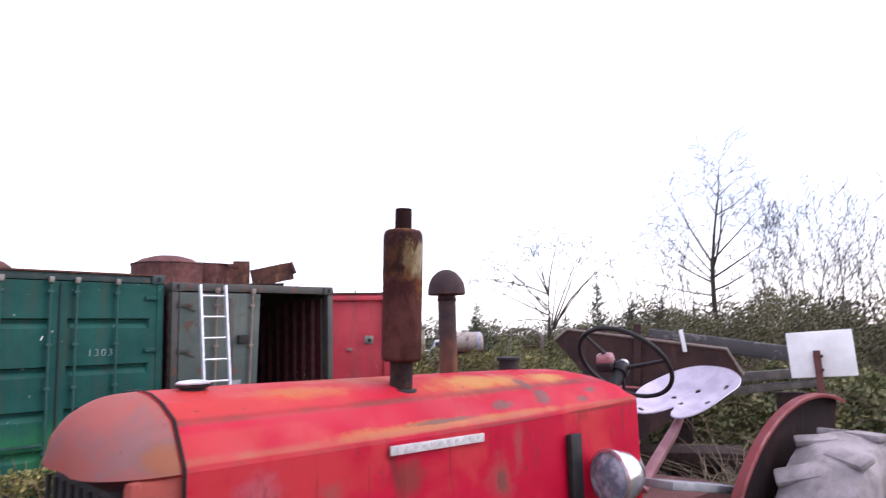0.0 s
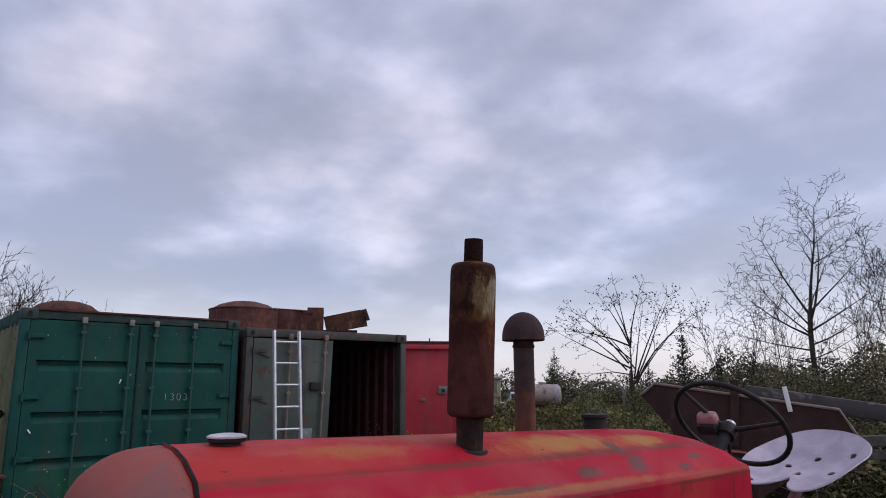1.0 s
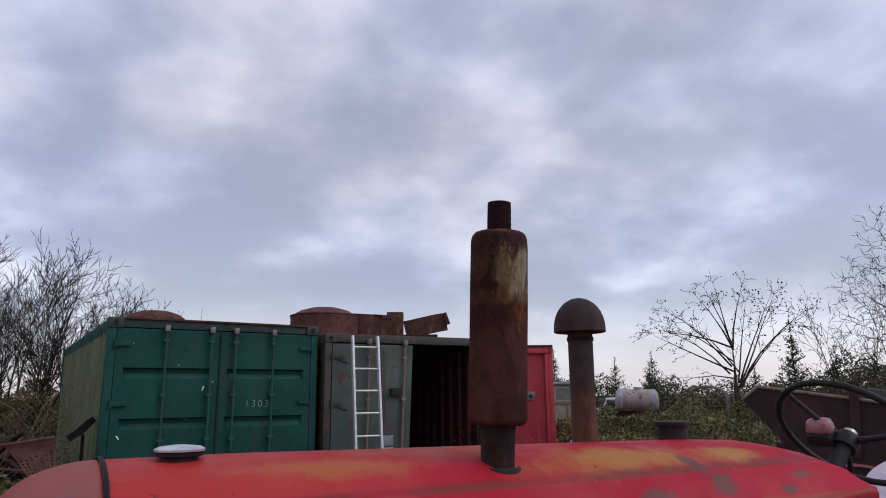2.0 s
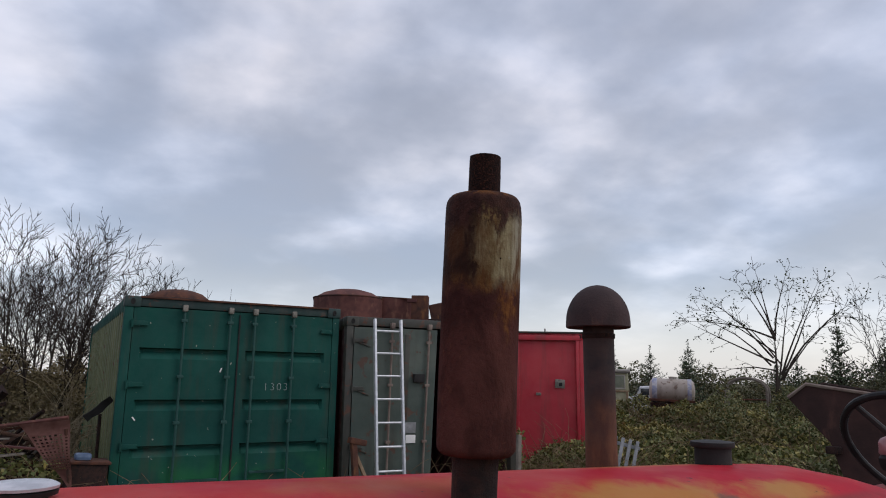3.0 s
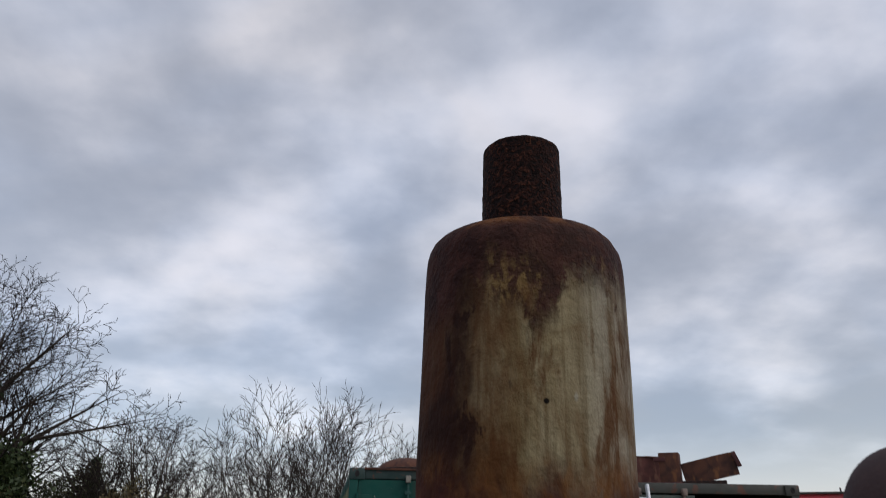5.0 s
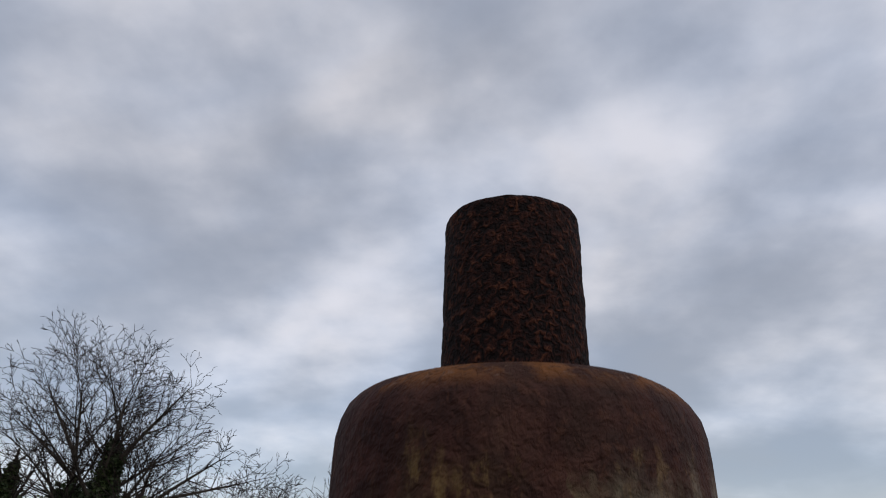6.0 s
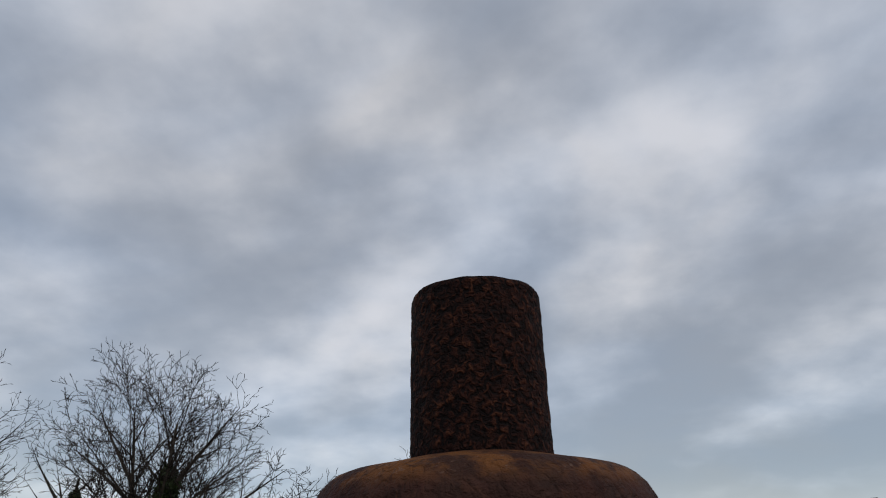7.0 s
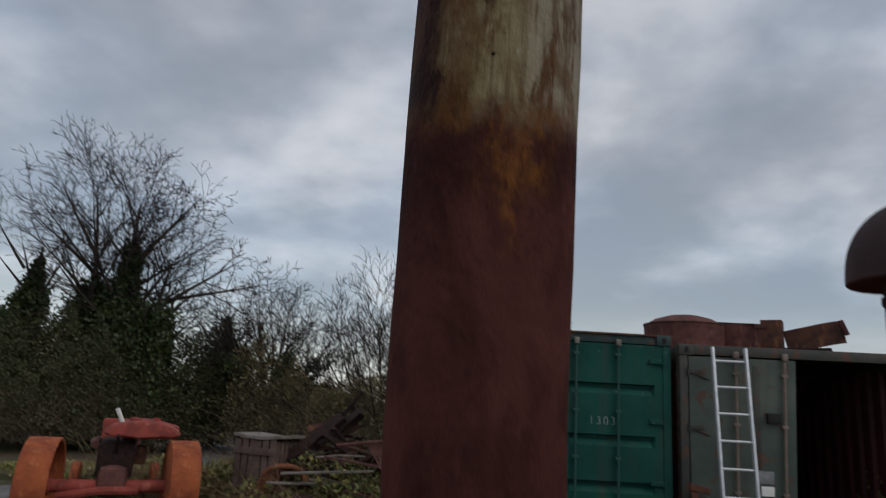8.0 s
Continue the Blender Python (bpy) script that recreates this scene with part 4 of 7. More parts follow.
def exhaust():
    x, y, _ = spot(0.483, -7.470, 0)
    ex = new("exhaust")
    ex.parent = tractor
    ex.matrix_basis = Matrix.Translation((x - 0.005, y + 0.013, 1.637)) @ Matrix.Rotation(radians(2.05), 4, "X") @ Matrix.Rotation(radians(0.75), 4, "Y")
    R0 = 0.0589
    prof = [(0.03, -0.004), (0.050, -0.003), (0.0555, 0.001), (R0 - 0.0005, 0.006), (R0, 0.012)] + [(R0, 0.012 + i * 0.048) for i in range(1, 8)]
    prof += [(R0 - 0.0003, 0.362), (R0 - 0.0008, 0.3685), (R0 - 0.0020, 0.3738), (R0 - 0.0042, 0.3782), (R0 - 0.0068, 0.3810), (R0 - 0.0090, 0.3825), (R0 - 0.0113, 0.3834), (0.0425, 0.3844), (0.036, 0.3859), (0.030, 0.3873), (0.0262, 0.3882), (0.02, 0.3885)]
    bm = lathed(prof, 96)
    for v in bm.verts:
        n = noise.noise(v.co * 38.0) * 0.0009 + noise.noise(v.co * 9.0) * 0.0012 + noise.noise(v.co * 130.0) * 0.0003
        r = Vector((v.co.x, v.co.y, 0))
        if r.length > 0.001:
            v.co += r.normalized() * n
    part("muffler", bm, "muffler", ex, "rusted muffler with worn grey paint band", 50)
    # outlet pipe, hollow, pitted
    bm = bmesh.new()
    prof = [(0.0250 - 0.00001 * i, 0.378 + i * 0.00117) for i in range(60)] + [(0.0240, 0.4482), (0.0212, 0.4478), (0.0205, 0.446), (0.0205, 0.40)]
    lathe(bm, prof, 144)
    for v in bm.verts:
        r = Vector((v.co.x, v.co.y, 0))
        if r.length > 0.022:
            v.co += r.normalized() * (noise.noise(v.co * 420.0) * 0.00035 + noise.noise(v.co * 160.0) * 0.0003)
        if v.co.z > 0.446:
            v.co.z += noise.noise(v.co * 120.0) * 0.0006
    part("outlet_pipe", bm, "pitted", ex, "flaking dark rust outlet pipe", 60)
    part("inlet_pipe", lathed([(0.036, -0.004), (0.034, -0.014), (0.033, -0.10), (0.033, -0.2)], 32), "rust_dark", ex, "dark rusty inlet pipe", 50)
    part("pipe_collar", lathed([(0.050, -0.098), (0.046, -0.084), (0.042, -0.081), (0.036, -0.083), (0.036, -0.1)], 32), "grille", ex)
    px, py, _ = spot(0.953, -7.134, 0)
    pc = new("air_precleaner")
    pc.parent = tractor
    pc.matrix_basis = Matrix.Translation((px, py, 1.858))
    prof = [(0.060, 0.004), (0.0685, 0.0), (0.0708, 0.002), (0.0705, 0.012)]
    prof += [(0.0702 * math.cos(a), 0.014 + 0.082 * math.sin(a)) for a in [i * math.pi / 2 / 14 for i in range(1, 14)]] + [(0.004, 0.0962)]
    part("dome_cap", lathed(prof, 48), "rust_cap", pc, "dark brown dome cap", 50)
    part("intake_pipe", lathed([(0.034, 0.012), (0.0335, -0.2), (0.035, -0.34), (0.038, -0.42)], 32), "rust_pipe", pc, "rusty intake pipe", 50)
    part("clamp", lathed([(0.0345, -0.012), (0.0365, -0.014), (0.0365, -0.022), (0.0345, -0.024)], 32), "rust_dark", pc)


def intake_mat():
    """Dark old paint on the upper pipe, worn to rust below."""
    k = Mat("dark_painted_pipe_worn_to_rust", 0.85, 0.0, 0.25)
    n = k.noise(14, 6, 0.62, 0.3)
    dark = k.mix(k.step(n, 0.36, 0.64), (0.026, 0.022, 0.024), (0.055, 0.036, 0.033))
    rust = k.mix(k.step(k.noise(22, 6, 0.62, 0.3, (1, 1, 0.4)), 0.38, 0.62), (0.075, 0.030, 0.022), (0.135, 0.058, 0.034))
    k.color(k.mix(k.step(k.math("ADD", k.axis(2), k.math("MULTIPLY", n, 0.25)), 0.02, -0.16), dark, rust))
    k.bump(k.noise(120, 5, 0.65), 0.4, 0.002)
    return k.m


M["rust_pipe"] = intake_mat()
M["rust_cap"] = rusty("dark_brown_oxide_cap", (0.052, 0.030, 0.030), (0.036, 0.022, 0.023), (0.08, 0.042, 0.035), 14.0, 0.35)
exhaust()


def bonnet_caps():
    x, y, _ = spot(-0.103, -7.364, 0)
    c = part("radiator_cap", lathed([(0.030, 1.575), (0.030, 1.592), (0.040, 1.595), (0.041, 1.600), (0.036, 1.602), (0.01, 1.603)], 28, (x, y, 0)), "black", tractor)
    # cap top, paler than the black body below it
    bm = lathed([(0.041, 1.6025), (0.0415, 1.606), (0.034, 1.610), (0.012, 1.6125), (0.003, 1.613)], 28, (x, y, 0))
    part("cap_top", bm, "cap_white", c, "pale metal cap top")
    x, y, _ = spot(1.171, -7.235, 0)
    c = part("fuel_cap", lathed([(0.038, 1.55), (0.038, 1.586), (0.0375, 1.606)], 32, (x, y, 0)), "grille", tractor, "black fuel filler cap")
    bm = lathed([(0.044, 1.606), (0.046, 1.610), (0.045, 1.617), (0.030, 1.619), (0.002, 1.619)], 32, (x, y, 0))
    part("cap_rim", bm, "grille", c)


bonnet_caps()


def steering():
    hub = Vector((1.97, -0.02, 1.565))
    tilt = Matrix.Rotation(radians(47), 3, "Y")      # wheel plane leans back towards the seat
    r = 0.212
    st = new("steering_wheel")
    st.parent = tractor
    ring = [hub + tilt @ Vector((r * math.cos(a), r * math.sin(a), 0.0)) for a in [i * 2 * math.pi / 48 for i in range(48)]]
    part("rim", tubed(ring, 0.0100, 10, True), "black", st, "black worn steering rim")
    for a in (25, 145, 265):
        d = tilt @ Vector((math.cos(radians(a)), math.sin(radians(a)), 0))
        low = tilt @ Vector((0, 0, -0.03))
        part("spoke", tubed([hub + low + d * 0.02, hub + low * 0.7 + d * 0.09, hub + d * 0.205], [0.011, 0.009, 0.0075], 8), "black", st)
    part("hub", lathed([(0.034, -0.06), (0.038, -0.03), (0.032, -0.012), (0.02, -0.006)], 20, hub, tilt), "black", st)
    part("hub_cap", lathed([(0.022, -0.008), (0.020, 0.006), (0.010, 0.014), (0.002, 0.016)], 16, hub, tilt), "cap_white", st, "pale hub nut")
    part("steering_column", tubed([hub + tilt @ Vector((0, 0, -0.06)), hub + tilt @ Vector((0, 0, -0.55))], 0.024, 12), "black", tractor)
    turn = Matrix.Rotation(radians(-24), 3, "Y")
    bm = boxed((1.912, 0.038, 1.585), (0.050, 0.078, 0.056), 0.022, turn)
    for v in bm.verts:
        if v.co.z < 1.58:
            v.co.y = 0.038 + (v.co.y - 0.038) * 1.12
    dash = part("instrument_housing", bm, "pinkish", tractor, "faded pink instrument cowl", 60)
    # added black box that stands for the shade under the cowl
    part("gauge", boxed((1.912, 0.036, 1.552), (0.052, 0.078, 0.040), 0.012, turn), "black", dash)
    part("gear_lever", tubed([(2.1, 0.05, 0.95), (2.13, 0.06, 1.25), (2.16, 0.07, 1.42)], 0.011, 8), "rust", tractor)


steering()


def pan_seat():
    """A pressed pan seat: raised back and sides, two lobes in front, drain holes."""
    cx, cz = 2.53, 1.365
    nr_, na = 44, 144
    holes = [(0.02, 0.09), (0.0, -0.11), (0.10, 0.0), (-0.06, 0.0), (0.13, -0.14), (-0.19, 0.14)]
    bm = bmesh.new()
    tilt = Matrix.Rotation(radians(-7), 3, "Z") @ Matrix.Rotation(radians(-11), 3, "Y") @ Matrix.Rotation(radians(2), 3, "X")

    def outline(a):
        r = 1.0 / ((abs(math.cos(a)) / 0.245) ** 2.6 + (abs(math.sin(a)) / 0.24) ** 2.6) ** (1 / 2.6)
        b2 = math.atan2(math.sin(a), -math.cos(a))
        return r - 0.13 * math.exp(-(b2 / 0.22) ** 2) + 0.03 * math.exp(-((abs(b2) - 0.55) / 0.25) ** 2)

    def dish(u, v):
        return (0.115 * max(0, u / 0.25) ** 2.4 + 0.085 * (abs(v) / 0.27) ** 3.0 * (0.55 + 0.45 * min(1, max(0, (u + 0.29) / 0.3)))
                - 0.03 * math.exp(-((abs(v) - 0.11) / 0.09) ** 2) * math.exp(-((u + 0.12) / 0.14) ** 2))
    rings = []
    for i in range(1, nr_ + 1):
        ring = []
        for j in range(na):
            a = 2 * math.pi * j / na
            r = outline(a) * i / nr_
            u, v = r * math.cos(a), r * math.sin(a)
            ring.append((u, v, bm.verts.new(Vector((cx, -0.015, cz)) + tilt @ Vector((u, v, dish(u, v))))))
        rings.append(ring)
    mid = bm.verts.new(Vector((cx, -0.015, cz)) + tilt @ Vector((0, 0, dish(0, 0))))
    for j in range(na):
        bm.faces.new((mid, rings[0][j][2], rings[0][(j + 1) % na][2]))
    for p, q in zip(rings, rings[1:]):
        for j in range(na):
            k = (j + 1) % na
            u, v = (p[j][0] + q[k][0]) / 2, (p[j][1] + q[k][1]) / 2
            if any((u - hu) ** 2 + (v - hv) ** 2 < 0.014 ** 2 for hu, hv in holes):
                continue
            bm.faces.new((p[j][2], q[j][2], q[k][2], p[k][2]))
    bmesh.ops.delete(bm, geom=[v for v in bm.verts if not v.link_faces], context="VERTS")
    for _ in range(3):
        bmesh.ops.smooth_vert(bm, verts=[v for v in bm.verts if v.is_boundary], factor=0.5, use_axis_x=True, use_axis_y=True, use_axis_z=True)
    bmesh.ops.solidify(bm, geom=bm.faces, thickness=0.006)
    s = part("seat", bm, "seat", tractor, "lilac-white pressed pan seat with holes", 60)
    part("seat_spring", tubed([(2.50, 0, 1.30), (2.40, 0, 1.215), (2.20, 0, 1.09), (2.08, 0, 1.0)], [0.02, 0.026, 0.028, 0.03], 10), "pinkish", tractor, "faded pink seat support")
    part("foot_plate", boxed((1.86, -0.37, 1.10), (0.56, 0.12, 0.03), 0.006, Matrix.Rotation(radians(11), 3, "Y")), "galv", tractor, "pale worn foot board")
    part("foot_plate", boxed((1.86, 0.37, 1.10), (0.56, 0.12, 0.03), 0.006, Matrix.Rotation(radians(11), 3, "Y")), "galv", tractor, "pale worn foot board")
    return s


pan_seat()


def headlamp():
    c = Vector((1.29, -0.375, 1.222))
    face = Matrix.Rotation(radians(-90), 3, "Y") @ Matrix.Rotation(radians(-12), 3, "X")
    bowl = [(0.02, -0.12), (0.05, -0.105), (0.078, -0.06), (0.089, -0.01), (0.090, 0.0)]
    lamp = part("headlamp", lathed(bowl, 32, c, face), "chrome", tractor, "round chrome headlamp")
    part("lamp_rim", lathed([(0.090, 0.0), (0.095, 0.004), (0.095, 0.015), (0.084, 0.020), (0.081, 0.011)], 32, c, face), "chrome", lamp)
    part("lamp_glass", lathed([(0.083, 0.011), (0.06, 0.026), (0.025, 0.033), (0.002, 0.034)], 28, c, face), "lens", lamp, "cloudy lamp glass")
    part("lamp_bracket", tubed([(1.35, -0.37, 1.14), (1.39, -0.33, 1.05), (1.42, -0.27, 1.0)], 0.014, 8), "rust_red", lamp)
    part("battery_strap", boxed((1.185, -0.302, 1.26), (0.06, 0.025, 0.22), 0.006), "black", tractor, "black rubber strap on bonnet side")


headlamp()


def wheel_parts(cx, cy, radius, width, lugs, parent, tyre_mat="tyre", rim_mat="faded_red"):
    turn = RX90
    w = width / 2
    r0 = radius
    prof = [(r0 * 0.60, -w * 0.72), (r0 * 0.70, -w * 0.98), (r0 * 0.84, -w), (r0 * 0.93, -w * 0.82), (r0 * 0.965, -w * 0.4), (r0 * 0.972, 0),
            (r0 * 0.965, w * 0.4), (r0 * 0.93, w * 0.82), (r0 * 0.84, w), (r0 * 0.70, w * 0.98), (r0 * 0.60, w * 0.72)]
    wh = new("wheel")
    wh.parent = parent
    wh.matrix_basis = Matrix.Translation((cx, cy, radius - 0.015))
    ty = part("tyre", lathed(prof, 56, (0, 0, 0), turn), tyre_mat, wh, "dusty grey ribbed tyre")
    for i in range(lugs):
        for s in (-1, 1):
            a = 2 * math.pi * (i + (0.5 if s > 0 else 0)) / lugs
            bm = bmesh.new()
            box(bm, (0, 0, 0), (0.085, w * 0.98, 0.030), 0.013)
            m = Matrix.Rotation(a, 4, "Y") @ Matrix.Translation((0, s * w * 0.46, r0 * 0.957)) @ Matrix.Rotation(radians(s * 24), 4, "Z")
            bmesh.ops.transform(bm, matrix=m, verts=bm.verts)
            part("lug", bm, tyre_mat, ty)
    part("rim", lathed([(r0 * 0.61, -w * 0.7), (r0 * 0.58, -w * 0.6), (r0 * 0.56, -w * 0.2), (r0 * 0.3, -w * 0.1), (0.09, -w * 0.15), (0.08, -w * 0.3), (0.02, -w * 0.3)], 40, (0, 0, 0), turn), rim_mat, wh)
    return wh


def tractor_wheels():
    for s in (-1, 1):
        wheel_parts(2.54, s * 0.715, 0.645, 0.34, 15, tractor)
        wheel_parts(0.05, s * 0.60, 0.36, 0.17, 0, tractor)
        # mudguard: an upright plate inside the wheel with a narrow rolled edge over the tyre
        bm = bmesh.new()
        rings, plates = [], []
        for i in range(27):
            a = radians(197 - i * (197 - 66) / 26)
            c, w = math.cos(a), math.sin(a)
            x, z = 2.73 + 1.02 * c, 0.70 + 0.695 * w
            inner = (x - 0.36 * c * (0.3 + 0.7 * abs(w)), z - 0.30 * w)
            plates.append([(inner[0], s * 0.500, inner[1]), (x - 0.004 * c, s * 0.502, z - 0.004 * w)])
            rings.append([(x - 0.012 * c, s * 0.497, z - 0.012 * w), (x, s * 0.505, z), (x, s * 0.538, z), (x - 0.008 * c, s * 0.545, z - 0.008 * w), (x - 0.020 * c, s * 0.543, z - 0.020 * w)])
        loft(bm, rings, closed=False, cap=False)
        bmesh.ops.solidify(bm, geom=bm.faces, thickness=0.003)
        f = part("fender", bm, "fender", tractor, "curved faded red rear mudguard")
        bm = bmesh.new()
        loft(bm, plates, closed=False, cap=False)
        bmesh.ops.solidify(bm, geom=bm.faces, thickness=0.003)
        # the shade below the rolled edge is put into the plate's colour
        part("guard_plate", bm, "rust_guard", f, "rusty plate beside the tyre, its shade painted dark")
    part("rear_axle", tubed([(2.52, -0.5, 0.66), (2.52, 0.5, 0.66)], 0.10, 16), "rust_red", tractor)
    part("front_axle", tubed([(0.05, -0.55, 0.36), (0.05, 0.55, 0.36)], 0.05, 12), "rust_red", tractor)
    part("front_support", boxed((0.0, 0, 0.62), (0.3, 0.3, 0.5), 0.04), "rust_dark", tractor)


M["fender"] = painted("worn_red_mudguard_paint", (0.29, 0.045, 0.05), (0.36, 0.085, 0.085), wear=0.60, rust=(0.11, 0.04, 0.03))
# rusty maroon darkened to carry the shade on the guard plate
M["rust_guard"] = rusty("shaded_maroon_rusted_plate", (0.034, 0.015, 0.016), (0.018, 0.010, 0.011), (0.06, 0.024, 0.022), 7.0, 0.3)
tractor_wheels()


def sign():
    t = thing("sign_board", pose(3.14, -7.64, 0, 0, 0, -70), "blank white board on a rusty post behind the tractor", "sign")
    part("board", boxed((0, 0, 1.56), (0.31, 0.012, 0.24), 0.006, Matrix.Rotation(radians(-3), 3, "Y")), "white", t)
    part("post", boxed((0.0, -0.02, 0.79), (0.035, 0.02, 1.58), 0.004, Matrix.Rotation(radians(-1.5), 3, "Y")), "rust_red", t, "rusty steel post")
    for z in (1.48, 1.55):
        part("bolt", lathed([(0.009, 0), (0.009, 0.008), (0.003, 0.009)], 8, (0, -0.03, z), RX90), "rust", t)


sign()


# ---- things on and before the containers ----
def ladder():
    t = thing("ladder", pose(3.06, -0.42, 0, -7.5, 0, 0), "aluminium ladder leaning against the grey-green container", "ladder")
    for s in (-1, 1):
        bm = boxed((s * 0.175, 0, 1.245), (0.028, 0.062, 2.49), 0.004)
        part("stile", bm, "alu", t)
        part("foot", boxed((s * 0.175, 0, 0.02), (0.036, 0.075, 0.05), 0.006), "black", t, "black rubber foot")
    for i in range(9):
        part("rung", tubed([(-0.17, 0, 0.084 + i * 0.282), (0.17, 0, 0.084 + i * 0.282)], 0.014, 8), "alu", t)


ladder()


def crumple(bm, amount, scale):
    for v in bm.verts:
        v.co += noise.noise_vector(v.co * scale) * amount


def plate(w, h, t, cuts=6, bend=0.0, rough=0.01, scale=3.0):
    """A bent steel plate in the xz plane."""
    bm = bmesh.new()
    rings = []
    for i in range(cuts + 1):
        x = -w / 2 + w * i / cuts
        y = bend * (2 * i / cuts - 1) ** 2
        rings.append([(x, y - t / 2, 0), (x, y + t / 2, 0), (x, y + t / 2, h), (x, y - t / 2, h)])
    loft(bm, rings)
    crumple(bm, rough, scale)
    return bm


def roof_scrap():
    t = thing("scrap_drum", pose(2.96, 1.32, 2.46), "brown rusty open drum lying on the container roof", "scrap metal")
    prof = [(0.02, 0.545), (0.20, 0.53), (0.36, 0.485), (0.48, 0.415), (0.50, 0.40), (0.505, 0.385), (0.50, 0.36), (0.50, 0.20), (0.50, 0.03), (0.49, 0.02), (0.1, 0.02)]
    part("shell", lathed(prof, 40), "rust_red", t)
    part("rim_band", lathed([(0.500, 0.395), (0.512, 0.398), (0.512, 0.412), (0.498, 0.414)], 40), "rust", t)
    t = thing("scrap_casing", pose(3.52, 1.05, 2.46, 0, 0, -24), "rusty curved steel casing on the container roof", "scrap metal")
    bm = plate(0.66, 0.43, 0.02, 10, 0.10, 0.012)
    part("curved_plate", bm, "rust_red", t)
    part("flange", boxed((0, 0.03, 0.436), (0.64, 0.08, 0.012), 0.004, Matrix.Rotation(radians(3), 3, "Y")), "rust", t)
    t = thing("scrap_box", pose(3.80, 0.62, 2.46, 0, 0, -27), "rusty brown steel box on the container roof", "scrap metal")
    part("box_shell", boxed((0, 0.1, 0.22), (0.24, 0.22, 0.44), 0.012), "rust", t)
    part("box_flange", boxed((-0.11, 0.0, 0.36), (0.14, 0.05, 0.05), 0.008), "rust_sheet", t)
    part("box_foot", boxed((0.02, -0.02, 0.05), (0.34, 0.05, 0.09), 0.008), "rust_sheet", t)
    t = thing("scrap_plate", pose(4.22, 0.40, 2.47, 0, 0, -27), "bent rusty steel plate on the container roof", "scrap metal")
    bm = plate(0.62, 0.26, 0.018, 8, 0.03, 0.012)
    bmesh.ops.transform(bm, matrix=Matrix.Translation((0, 0, 0.10)) @ Matrix.Rotation(radians(-11), 4, "Y"), verts=bm.verts)
    part("bent_plate", bm, "rust", t)
    bm = boxed((0.285, 0.01, 0.33), (0.05, 0.05, 0.18), 0.008, Matrix.Rotation(radians(-20), 3, "Y"))
    part("torn_lug", bm, "rust_sheet", t)
    part("support", boxed((-0.1, 0.02, 0.05), (0.5, 0.12, 0.09), 0.01), "rust_dark", t)
    t = thing("tank_lid", pose(0.70, 2.35, 2.60), "brown rusty domed tank lid on the green container", "scrap metal")
    prof = [(0.46, -0.05), (0.47, 0.02), (0.46, 0.16), (0.43, 0.23), (0.34, 0.30), (0.2, 0.345), (0.03, 0.36)]
    part("dome", lathed(prof, 40), "rust", t)
    part("rim", lathed([(0.455, 0.17), (0.49, 0.175), (0.49, 0.195), (0.44, 0.205)], 40), "rust_dark", t)
    t = thing("scrap_sheet", pose(1.42, 1.55, 2.575, 0, 1.5, -4), "flat rusty sheet on the green container roof", "scrap metal")
    part("flat_sheet", boxed((0, 0, 0.03), (1.2, 0.7, 0.02), 0.004), "rust_sheet", t)


roof_scrap()


